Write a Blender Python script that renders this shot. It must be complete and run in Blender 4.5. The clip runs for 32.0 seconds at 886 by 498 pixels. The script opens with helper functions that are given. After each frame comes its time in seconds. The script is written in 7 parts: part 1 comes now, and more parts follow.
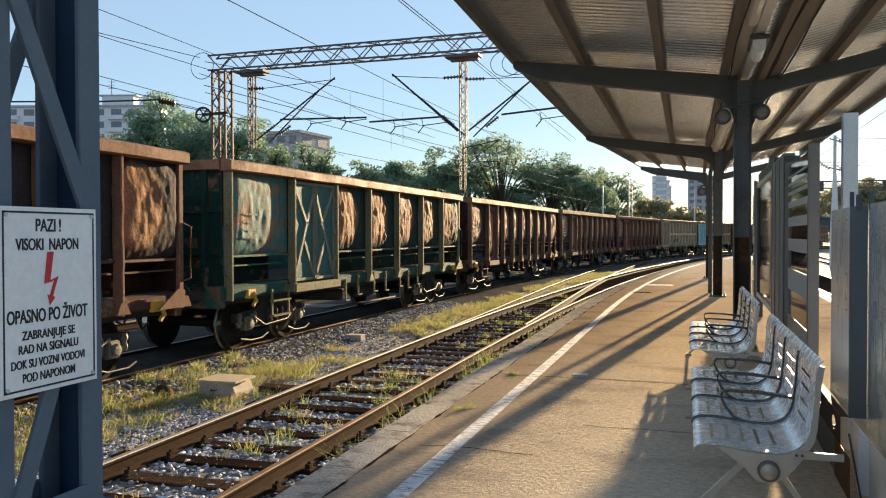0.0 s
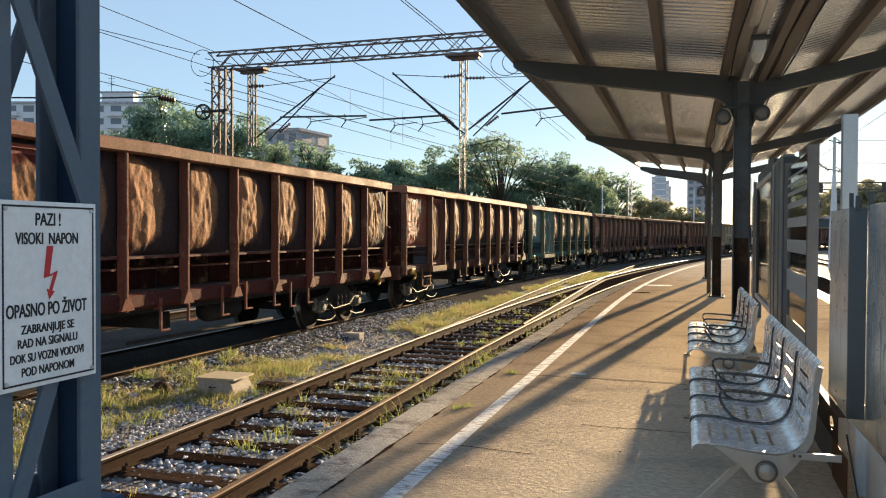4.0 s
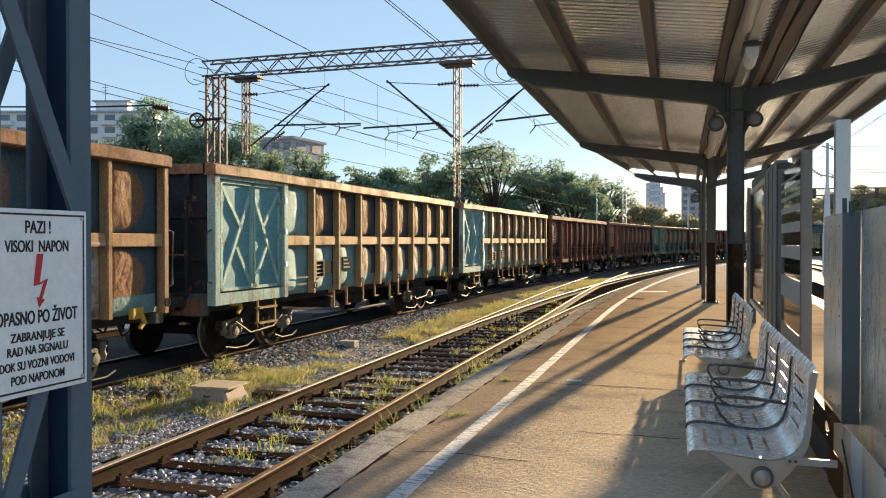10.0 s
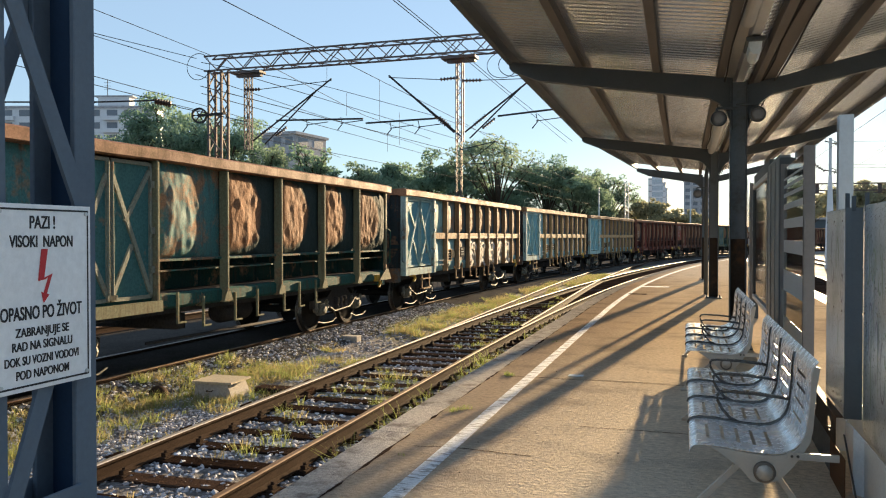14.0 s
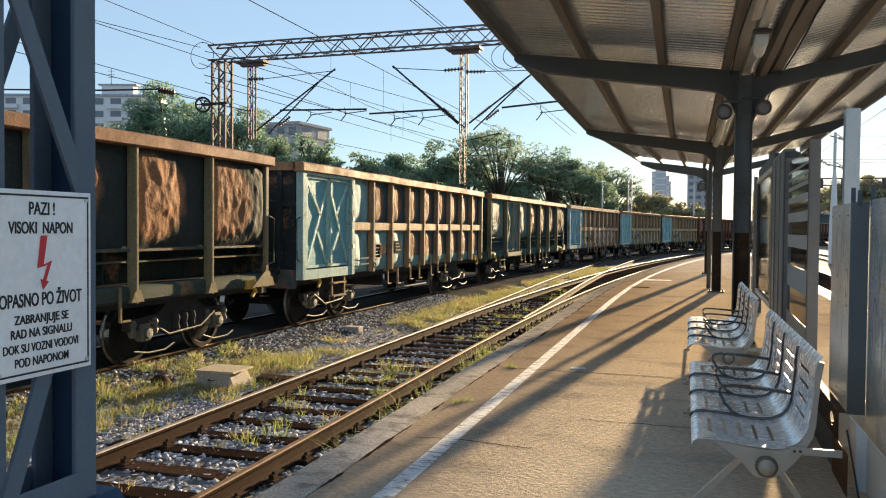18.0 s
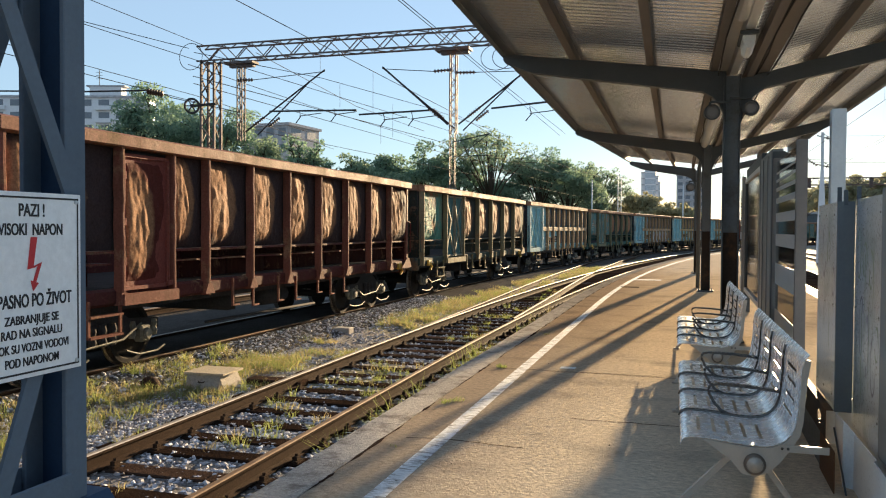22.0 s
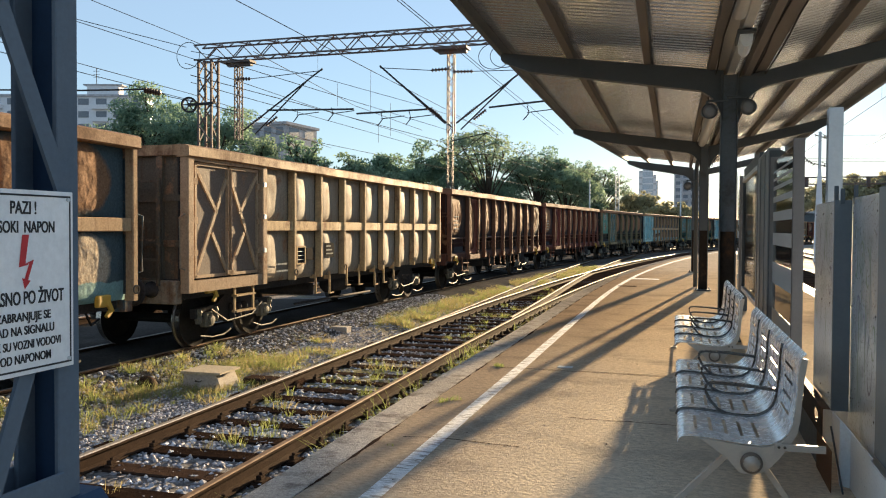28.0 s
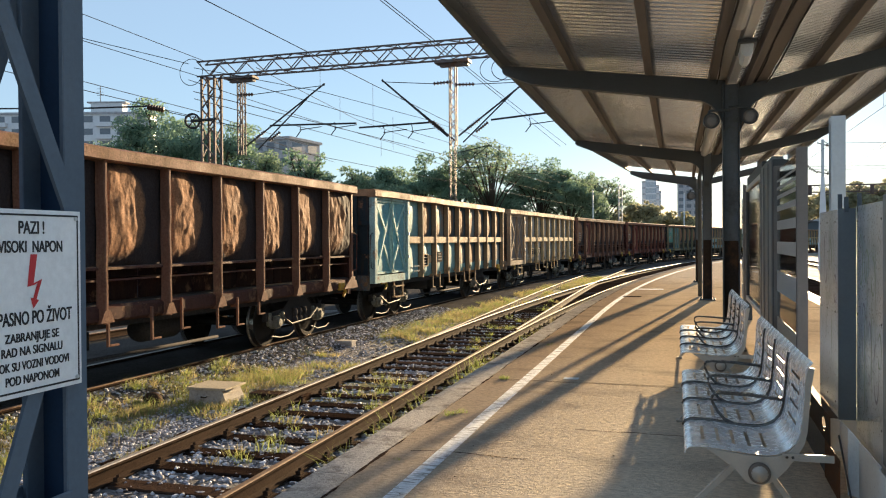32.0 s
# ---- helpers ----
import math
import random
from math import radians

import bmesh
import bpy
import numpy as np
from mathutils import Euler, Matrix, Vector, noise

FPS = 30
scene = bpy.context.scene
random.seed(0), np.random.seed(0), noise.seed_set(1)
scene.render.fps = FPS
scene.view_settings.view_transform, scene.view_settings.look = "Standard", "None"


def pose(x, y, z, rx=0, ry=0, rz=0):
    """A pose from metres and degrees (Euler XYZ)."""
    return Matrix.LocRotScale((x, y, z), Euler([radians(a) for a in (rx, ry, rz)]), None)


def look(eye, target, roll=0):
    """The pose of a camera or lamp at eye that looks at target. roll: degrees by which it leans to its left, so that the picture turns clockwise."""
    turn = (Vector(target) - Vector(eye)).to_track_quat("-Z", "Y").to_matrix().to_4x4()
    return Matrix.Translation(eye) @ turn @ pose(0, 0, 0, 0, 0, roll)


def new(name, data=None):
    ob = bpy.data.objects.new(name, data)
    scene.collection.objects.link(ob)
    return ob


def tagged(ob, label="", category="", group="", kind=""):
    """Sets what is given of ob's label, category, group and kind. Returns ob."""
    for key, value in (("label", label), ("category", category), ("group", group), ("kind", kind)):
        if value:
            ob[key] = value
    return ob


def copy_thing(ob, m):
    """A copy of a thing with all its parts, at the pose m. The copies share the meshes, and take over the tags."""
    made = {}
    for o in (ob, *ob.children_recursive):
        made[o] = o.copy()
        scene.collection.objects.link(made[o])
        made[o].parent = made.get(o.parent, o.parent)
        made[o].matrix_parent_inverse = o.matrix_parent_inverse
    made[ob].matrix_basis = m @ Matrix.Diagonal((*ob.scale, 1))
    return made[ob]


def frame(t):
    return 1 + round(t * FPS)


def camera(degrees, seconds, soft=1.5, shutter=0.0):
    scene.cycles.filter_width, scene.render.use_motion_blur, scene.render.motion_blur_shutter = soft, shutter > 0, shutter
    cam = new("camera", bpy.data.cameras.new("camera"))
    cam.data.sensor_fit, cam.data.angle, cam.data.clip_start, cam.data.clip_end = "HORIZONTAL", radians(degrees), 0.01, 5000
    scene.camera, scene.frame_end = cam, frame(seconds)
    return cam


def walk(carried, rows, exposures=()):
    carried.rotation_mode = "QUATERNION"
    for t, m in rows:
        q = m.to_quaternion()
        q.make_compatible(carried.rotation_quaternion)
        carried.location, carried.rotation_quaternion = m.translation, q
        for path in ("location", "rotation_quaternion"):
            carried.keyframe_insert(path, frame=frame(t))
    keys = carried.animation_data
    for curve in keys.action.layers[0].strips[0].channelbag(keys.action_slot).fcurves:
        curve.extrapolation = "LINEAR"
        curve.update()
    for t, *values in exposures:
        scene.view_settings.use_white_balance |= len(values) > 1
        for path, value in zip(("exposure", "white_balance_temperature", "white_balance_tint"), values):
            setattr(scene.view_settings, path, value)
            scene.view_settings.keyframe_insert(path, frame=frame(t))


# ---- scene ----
cam = camera(57.6, 32.0, soft=1.1)
PATH = [
    (0, (-0.025, 0.119, 1.603), (-0.644, 2.02, 1.568), -0.1),
    (0.5, (-0.028, 0.119, 1.602), (-0.644, 2.022, 1.567), -0.1),
    (1, (-0.027, 0.118, 1.602), (-0.641, 2.021, 1.565), -0.1),
    (1.5, (-0.023, 0.117, 1.602), (-0.636, 2.02, 1.563), -0.1),
    (2, (-0.022, 0.117, 1.601), (-0.635, 2.02, 1.561), -0.0),
    (2.5, (-0.023, 0.117, 1.602), (-0.636, 2.02, 1.56), -0.0),
    (3, (-0.026, 0.119, 1.599), (-0.641, 2.022, 1.558), 0.1),
    (3.5, (-0.027, 0.119, 1.599), (-0.643, 2.021, 1.56), 0.2),
    (5.5, (-0.019, 0.113, 1.599), (-0.637, 2.015, 1.566), 0.4),
    (6, (-0.015, 0.11, 1.6), (-0.632, 2.012, 1.57), 0.4),
    (6.5, (-0.02, 0.115, 1.6), (-0.635, 2.018, 1.573), 0.4),
    (7, (-0.02, 0.118, 1.599), (-0.634, 2.021, 1.576), 0.3),
    (7.5, (-0.021, 0.118, 1.598), (-0.632, 2.022, 1.578), 0.2),
    (8, (-0.021, 0.12, 1.599), (-0.63, 2.025, 1.582), 0.2),
    (8.5, (-0.022, 0.123, 1.597), (-0.63, 2.029, 1.582), 0.1),
    (9, (-0.025, 0.127, 1.596), (-0.631, 2.033, 1.581), 0.1),
    (9.5, (-0.025, 0.127, 1.595), (-0.63, 2.033, 1.579), 0.0),
    (10, (-0.025, 0.126, 1.596), (-0.63, 2.032, 1.577), 0.0),
    (10.5, (-0.027, 0.127, 1.595), (-0.63, 2.034, 1.573), -0.0),
    (11, (-0.03, 0.13, 1.595), (-0.632, 2.037, 1.57), 0.0),
    (11.5, (-0.028, 0.13, 1.594), (-0.631, 2.037, 1.566), -0.0),
    (12, (-0.028, 0.13, 1.595), (-0.632, 2.037, 1.564), 0.0),
    (12.5, (-0.029, 0.13, 1.593), (-0.635, 2.036, 1.561), 0.0),
    (13, (-0.026, 0.126, 1.594), (-0.635, 2.031, 1.562), 0.0),
    (13.5, (-0.028, 0.125, 1.596), (-0.637, 2.029, 1.564), 0.0),
    (14, (-0.026, 0.123, 1.596), (-0.636, 2.027, 1.565), 0.0),
    (14.5, (-0.023, 0.122, 1.595), (-0.634, 2.026, 1.562), -0.0),
    (16.5, (-0.03, 0.129, 1.594), (-0.645, 2.031, 1.543), 0.0),
    (17, (-0.031, 0.133, 1.591), (-0.649, 2.034, 1.539), 0.2),
    (17.5, (-0.03, 0.135, 1.591), (-0.649, 2.037, 1.539), 0.3),
    (18, (-0.035, 0.141, 1.593), (-0.651, 2.043, 1.541), 0.5),
    (18.5, (-0.031, 0.144, 1.593), (-0.644, 2.047, 1.543), 0.5),
    (19, (-0.032, 0.146, 1.593), (-0.641, 2.05, 1.543), 0.5),
    (19.5, (-0.031, 0.144, 1.592), (-0.636, 2.049, 1.54), 0.5),
    (20, (-0.026, 0.142, 1.592), (-0.629, 2.048, 1.538), 0.4),
    (20.5, (-0.024, 0.137, 1.592), (-0.625, 2.044, 1.539), 0.4),
    (21, (-0.021, 0.129, 1.594), (-0.619, 2.037, 1.541), 0.4),
    (21.5, (-0.025, 0.13, 1.592), (-0.62, 2.038, 1.541), 0.3),
    (22, (-0.028, 0.129, 1.592), (-0.621, 2.038, 1.542), 0.3),
    (22.5, (-0.027, 0.128, 1.592), (-0.618, 2.039, 1.542), 0.2),
    (23, (-0.021, 0.131, 1.593), (-0.61, 2.042, 1.543), 0.3),
    (23.5, (-0.018, 0.126, 1.593), (-0.608, 2.037, 1.546), 0.3),
    (24, (-0.02, 0.128, 1.591), (-0.611, 2.038, 1.545), 0.5),
    (24.5, (-0.019, 0.131, 1.59), (-0.612, 2.04, 1.546), 0.5),
    (25, (-0.021, 0.131, 1.59), (-0.616, 2.04, 1.543), 0.5),
    (25.5, (-0.025, 0.137, 1.589), (-0.619, 2.046, 1.539), 0.5),
    (27.5, (-0.026, 0.141, 1.588), (-0.613, 2.052, 1.531), 0.3),
    (28, (-0.024, 0.138, 1.589), (-0.612, 2.049, 1.537), 0.3),
    (28.5, (-0.025, 0.137, 1.59), (-0.614, 2.048, 1.544), 0.2),
    (29, (-0.024, 0.141, 1.589), (-0.614, 2.052, 1.549), 0.2),
    (29.5, (-0.022, 0.138, 1.59), (-0.612, 2.049, 1.554), 0.1),
    (30, (-0.025, 0.138, 1.59), (-0.616, 2.048, 1.556), -0.0),
    (30.5, (-0.021, 0.135, 1.591), (-0.614, 2.044, 1.559), -0.2),
    (31, (-0.019, 0.131, 1.593), (-0.614, 2.04, 1.563), -0.3),
    (31.5, (-0.022, 0.129, 1.593), (-0.618, 2.038, 1.567), -0.3),
    (32, (-0.023, 0.129, 1.593), (-0.62, 2.037, 1.572), -0.4),
]
walk(cam, [(t, look(eye, target, roll)) for t, eye, target, roll in PATH])

# ---- body ----
# world, sun, exposure
SUN_AZ, SUN_EL = 7.0, 8.0          # degrees clockwise from +y, and above the horizon
world = bpy.data.worlds.new("evening_sky")
scene.world = world
world.use_nodes = True
wn = world.node_tree.nodes
sky = wn.new("ShaderNodeTexSky")
sky.sky_type = "NISHITA"
sky.sun_disc = False
sky.sun_elevation = radians(SUN_EL)
sky.sun_rotation = radians(SUN_AZ)
sky.air_density, sky.dust_density, sky.ozone_density = 1.0, 0.12, 3.0
haze = wn.new("ShaderNodeMix")      # an even evening haze over the whole dome
haze.data_type = "RGBA"
haze.inputs[0].default_value = 0.72
haze.inputs[7].default_value = (1.2, 1.52, 1.9, 1)
world.node_tree.links.new(sky.outputs["Color"], haze.inputs[6])
world.node_tree.links.new(haze.outputs[2], wn["Background"].inputs["Color"])
wn["Background"].inputs["Strength"].default_value = 0.082
sun = new("sun", bpy.data.lights.new("sun", "SUN"))
sun.data.energy, sun.data.angle, sun.data.color = 4.15, radians(0.6), (1.0, 0.735, 0.43)
_a, _e = radians(SUN_AZ), radians(SUN_EL)
SUN_DIR = Vector((math.sin(_a) * math.cos(_e), math.cos(_a) * math.cos(_e), math.sin(_e)))
sun.matrix_world = look(SUN_DIR * 60, (0, 0, 0))
scene.view_settings.exposure = 2.16

RAIL_Z = -0.42                      # top of the rails; the platform's top is z = 0
GROUND_Z = -0.62
rnd = random.Random(7)


# ---- materials ----
def nodes_of(name):
    m = bpy.data.materials.new(name)
    m.use_nodes = True
    nt = m.node_tree
    return m, nt, nt.nodes["Principled BSDF"]


def ramp_node(nt, a, b, ca, cb):
    r = nt.nodes.new("ShaderNodeValToRGB")
    r.color_ramp.elements[0].position, r.color_ramp.elements[1].position = a, b
    r.color_ramp.elements[0].color, r.color_ramp.elements[1].color = (*ca, 1), (*cb, 1)
    return r


def mixed(nt, fac, a, b, kind="MIX"):
    n = nt.nodes.new("ShaderNodeMix")
    n.data_type, n.blend_type = "RGBA", kind
    for sock, v in ((n.inputs[0], fac), (n.inputs[6], a), (n.inputs[7], b)):
        if isinstance(v, (int, float)):
            sock.default_value = v
        elif isinstance(v, tuple):
            sock.default_value = (*v, 1)
        else:
            nt.links.new(v, sock)
    return n.outputs[2]


def noise_node(nt, vec, scale, detail=4.0, rough=0.6):
    n = nt.nodes.new("ShaderNodeTexNoise")
    n.inputs["Scale"].default_value, n.inputs["Detail"].default_value, n.inputs["Roughness"].default_value = scale, detail, rough
    nt.links.new(vec, n.inputs["Vector"])
    return n.outputs["Fac"]


def coords(nt, stretch=(1, 1, 1), spread=True):
    """Object coordinates, stretched, shifted by each object's own random number."""
    tc, mp = nt.nodes.new("ShaderNodeTexCoord"), nt.nodes.new("ShaderNodeMapping")
    mp.inputs["Scale"].default_value = stretch
    nt.links.new(tc.outputs["Object"], mp.inputs["Vector"])
    if not spread:
        return mp.outputs["Vector"]
    oi, ad, mu = nt.nodes.new("ShaderNodeObjectInfo"), nt.nodes.new("ShaderNodeVectorMath"), nt.nodes.new("ShaderNodeMath")
    mu.operation, mu.inputs[1].default_value = "MULTIPLY", 37.0
    nt.links.new(oi.outputs["Random"], mu.inputs[0])
    nt.links.new(mp.outputs["Vector"], ad.inputs[0])
    nt.links.new(mu.outputs[0], ad.inputs[1])
    return ad.outputs[0]


def surface(name, c1, c2, big=1.5, small=40.0, rough=(0.6, 0.85), metal=0.0, bump=0.3, c3=None, patch=(0.55, 0.68), stretch=(1, 1, 1), vary=0.0, spread=True, patch_scale=3.0, depth=0.02, spec=0.15, grain=(0.62, 1.3)):
    """Two colours mixed at two scales, patches of a third, bump, and a roughness that follows the grain."""
    m, nt, b = nodes_of(name)
    v = coords(nt, stretch, spread)
    n1, n2 = noise_node(nt, v, big), noise_node(nt, v, small, 6.0, 0.7)
    col = mixed(nt, n1, c1, c2)
    r2 = ramp_node(nt, 0.3, 0.75, (grain[0],) * 3, (grain[1],) * 3)
    nt.links.new(n2, r2.inputs[0])
    col = mixed(nt, 1.0, col, r2.outputs[0], "MULTIPLY")
    if c3:
        n3 = noise_node(nt, v, patch_scale, 8.0, 0.65)
        r3 = ramp_node(nt, patch[0], patch[1], (0, 0, 0), (1, 1, 1))
        nt.links.new(n3, r3.inputs[0])
        col = mixed(nt, r3.outputs[0], col, c3)
    if vary:
        oi = nt.nodes.new("ShaderNodeObjectInfo")
        rv = ramp_node(nt, 0.0, 1.0, (1 - vary,) * 3, (1 + vary,) * 3)
        nt.links.new(oi.outputs["Random"], rv.inputs[0])
        col = mixed(nt, 1.0, col, rv.outputs[0], "MULTIPLY")
    nt.links.new(col, b.inputs["Base Color"])
    rr = ramp_node(nt, 0.3, 0.7, (rough[0],) * 3, (rough[1],) * 3)
    nt.links.new(n2, rr.inputs[0])
    nt.links.new(rr.outputs[0], b.inputs["Roughness"])
    b.inputs["Metallic"].default_value = metal
    b.inputs["Specular IOR Level"].default_value = spec
    if bump:
        bp = nt.nodes.new("ShaderNodeBump")
        bp.inputs["Strength"].default_value, bp.inputs["Distance"].default_value = bump, depth
        nt.links.new(n2, bp.inputs["Height"])
        nt.links.new(bp.outputs[0], b.inputs["Normal"])
    return m


def wagon_paint(name, rust=0.5, rough=(0.5, 0.75), streak=True, bright=1.0, sunlit_wear=False, shade=1.0, spec=0.07, strip=None, worn=None):
    """Worn wagon paint in the object's own colour, broken by rust patches and streaks that run down."""
    m, nt, b = nodes_of(name)
    oi = nt.nodes.new("ShaderNodeObjectInfo")
    v = coords(nt)
    vs = coords(nt, (4.0, 4.0, 0.5))
    fine = noise_node(nt, v, 30.0, 6.0, 0.7)
    blot = noise_node(nt, v, 2.2, 7.0, 0.68)
    run = noise_node(nt, vs, 2.5, 5.0, 0.6)
    rf = ramp_node(nt, 0.3, 0.75, (0.82, 0.84, 0.87), (1.55, 1.57, 1.62))
    nt.links.new(fine, rf.inputs[0])
    col = mixed(nt, 1.0, oi.outputs["Color"], rf.outputs[0], "MULTIPLY")
    if shade != 1.0:
        col = mixed(nt, 1.0, col, (shade,) * 3, "MULTIPLY")
    rustc = ramp_node(nt, 0.25, 0.8, *worn) if worn else ramp_node(nt, 0.25, 0.8, (0.14 * bright, 0.075 * bright, 0.047 * bright), (0.46 * bright, 0.275 * bright, 0.16 * bright))
    nt.links.new(fine, rustc.inputs[0])
    mask = ramp_node(nt, 0.62 - 0.26 * rust, 0.74 - 0.22 * rust, (0, 0, 0), (1, 1, 1))
    nt.links.new(blot, mask.inputs[0])
    rusty = mask.outputs[0]
    if sunlit_wear:
        # paint is gone where the sheet bulges: a ragged patch, offset to put the sunlit side of the panel into the
        # colour
        tc, mp, ln, ad = nt.nodes.new("ShaderNodeTexCoord"), nt.nodes.new("ShaderNodeMapping"), nt.nodes.new("ShaderNodeVectorMath"), nt.nodes.new("ShaderNodeMath")
        mp.inputs["Location"].default_value, mp.inputs["Scale"].default_value = (0, -0.52, -1.02), (0, 2.0, 2.04)
        ln.operation, ad.operation = "LENGTH", "MULTIPLY_ADD"
        nt.links.new(tc.outputs["Generated"], mp.inputs["Vector"])
        nt.links.new(mp.outputs["Vector"], ln.inputs[0])
        nt.links.new(blot, ad.inputs[0])
        ad.inputs[1].default_value = 0.55
        nt.links.new(ln.outputs["Value"], ad.inputs[2])
        wm = ramp_node(nt, 1.26, 1.36, (1, 1, 1), (0, 0, 0))
        half = nt.nodes.new("ShaderNodeMath")
        half.operation = "MULTIPLY"
        half.inputs[1].default_value = 0.5
        wm.color_ramp.elements[0].position, wm.color_ramp.elements[1].position = 0.52, 0.60
        nt.links.new(ad.outputs[0], half.inputs[0])
        nt.links.new(half.outputs[0], wm.inputs[0])
        rusty = mixed(nt, 1.0, mask.outputs[0], wm.outputs[0], "MULTIPLY")
    col = mixed(nt, rusty, col, rustc.outputs[0])
    if streak:
        sm = ramp_node(nt, 0.52, 0.72, (0, 0, 0), (0.55, 0.55, 0.55))
        nt.links.new(run, sm.inputs[0])
        col = mixed(nt, sm.outputs[0], col, (0.09, 0.045, 0.026))
    if strip:
        # newer paint along the foot of the sheet, with an uneven upper margin
        tg, sg, ag = nt.nodes.new("ShaderNodeTexCoord"), nt.nodes.new("ShaderNodeSeparateXYZ"), nt.nodes.new("ShaderNodeMath")
        nt.links.new(tg.outputs["Generated"], sg.inputs[0])
        ag.operation, ag.inputs[1].default_value = "MULTIPLY_ADD", 0.16
        nt.links.new(blot, ag.inputs[0])
        nt.links.new(sg.outputs["Z"], ag.inputs[2])
        gm = ramp_node(nt, 0.345, 0.365, (0.9, 0.9, 0.9), (0, 0, 0))
        nt.links.new(ag.outputs[0], gm.inputs[0])
        col = mixed(nt, gm.outputs[0], col, mixed(nt, 1.0, strip, rf.outputs[0], "MULTIPLY"))
    nt.links.new(col, b.inputs["Base Color"])
    rr = ramp_node(nt, 0.3, 0.7, (rough[0],) * 3, (rough[1],) * 3)
    nt.links.new(blot, rr.inputs[0])
    nt.links.new(rr.outputs[0], b.inputs["Roughness"])
    b.inputs["Specular IOR Level"].default_value = spec
    bp = nt.nodes.new("ShaderNodeBump")
    bp.inputs["Strength"].default_value, bp.inputs["Distance"].default_value = 0.35, 0.012
    nt.links.new(fine, bp.inputs["Height"])
    if sunlit_wear:
        # dents knocked into the sheet from inside
        dent, big = noise_node(nt, v, 4.5, 2.0, 0.5), nt.nodes.new("ShaderNodeBump")
        big.inputs["Strength"].default_value, big.inputs["Distance"].default_value = 0.7, 0.06
        nt.links.new(dent, big.inputs["Height"])
        nt.links.new(big.outputs[0], bp.inputs["Normal"])
    nt.links.new(bp.outputs[0], b.inputs["Normal"])
    return m


def plain(name, colour, rough=0.5, metal=0.0):
    return surface(name, tuple(c * 0.85 for c in colour), tuple(min(1, c * 1.12) for c in colour), 3.0, 60.0, (max(0.05, rough - 0.1), min(1, rough + 0.12)), metal, 0.06, spec=0.4, grain=(0.9, 1.08))


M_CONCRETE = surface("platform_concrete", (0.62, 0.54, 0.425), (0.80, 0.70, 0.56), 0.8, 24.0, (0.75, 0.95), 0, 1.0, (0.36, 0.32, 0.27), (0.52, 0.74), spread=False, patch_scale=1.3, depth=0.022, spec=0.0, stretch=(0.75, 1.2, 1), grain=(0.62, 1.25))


def edge_wear_far_dim(m, x0, x1, dark, axis="X"):
    """Darkens a floor with an uneven margin: along X the dirt trains left at the track edge, along Y dimmer light
    towards the far end, put into the colour.
    """
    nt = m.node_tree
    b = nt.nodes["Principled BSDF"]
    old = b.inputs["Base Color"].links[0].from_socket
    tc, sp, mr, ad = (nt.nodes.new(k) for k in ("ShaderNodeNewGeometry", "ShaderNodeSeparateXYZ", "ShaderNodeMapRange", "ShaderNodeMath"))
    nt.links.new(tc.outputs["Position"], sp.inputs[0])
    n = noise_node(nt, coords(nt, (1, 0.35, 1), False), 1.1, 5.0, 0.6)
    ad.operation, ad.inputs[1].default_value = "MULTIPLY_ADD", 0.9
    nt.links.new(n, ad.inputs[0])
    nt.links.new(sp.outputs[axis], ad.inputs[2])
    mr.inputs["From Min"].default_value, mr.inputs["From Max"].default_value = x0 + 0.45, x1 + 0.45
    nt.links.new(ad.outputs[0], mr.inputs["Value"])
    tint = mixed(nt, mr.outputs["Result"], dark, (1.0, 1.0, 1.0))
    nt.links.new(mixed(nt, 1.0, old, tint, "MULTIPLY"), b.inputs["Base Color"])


edge_wear_far_dim(M_CONCRETE, -2.1, -0.5, (0.56, 0.53, 0.52))
# dimmer, warmer light down the platform, put into the concrete's colour
edge_wear_far_dim(M_CONCRETE, 14.5, 4.5, (0.88, 0.80, 0.71), "Y")
M_COPING = surface("coping_concrete", (0.480, 0.446, 0.405), (0.649, 0.604, 0.550), 1.2, 35.0, (0.75, 0.95), 0, 0.9, (0.26, 0.23, 0.205), (0.50, 0.66), vary=0.12, spec=0.0, depth=0.04, patch_scale=5.0)
# far coping dimmed in its colour against the grazing sun
edge_wear_far_dim(M_COPING, 24.0, 7.0, (0.55, 0.53, 0.50), "Y")
M_LINE = surface("line_paint", (0.711, 0.715, 0.723), (0.884, 0.891, 0.909), 2.0, 30.0, (0.6, 0.8), 0, 0.8, (0.323, 0.303, 0.28), (0.50, 0.60), spread=False, patch_scale=9.0, stretch=(0.6, 1.6, 1), depth=0.02, spec=0.05)
M_GROUND = surface("ballast_ground", (0.135, 0.129, 0.133), (0.343, 0.331, 0.331), 0.9, 22.0, (0.8, 0.95), 0, 1.0, (0.208, 0.194, 0.08), (0.52, 0.6), spread=False, patch_scale=0.22, depth=0.06, grain=(0.35, 1.5))
# oil-stained ballast, with the shade under the train put into its colour
M_BED = surface("stained_shaded_ballast", (0.065, 0.062, 0.06), (0.15, 0.14, 0.13), 1.2, 24.0, (0.8, 0.95), 0, 1.0, spread=False, depth=0.05, spec=0.0)
M_SLEEPER = surface("sleeper_wood", (0.025, 0.018, 0.015), (0.067, 0.043, 0.032), 2.0, 30.0, (0.7, 0.92), 0, 0.9, (0.110, 0.079, 0.060), (0.6, 0.78), stretch=(0.6, 7, 7), vary=0.4, spec=0.0)
M_RAIL = surface("rail_rust", (0.032, 0.021, 0.015), (0.076, 0.046, 0.031), 3.0, 60.0, (0.75, 0.9), 0.0, 0.3, spread=False, spec=0.02)
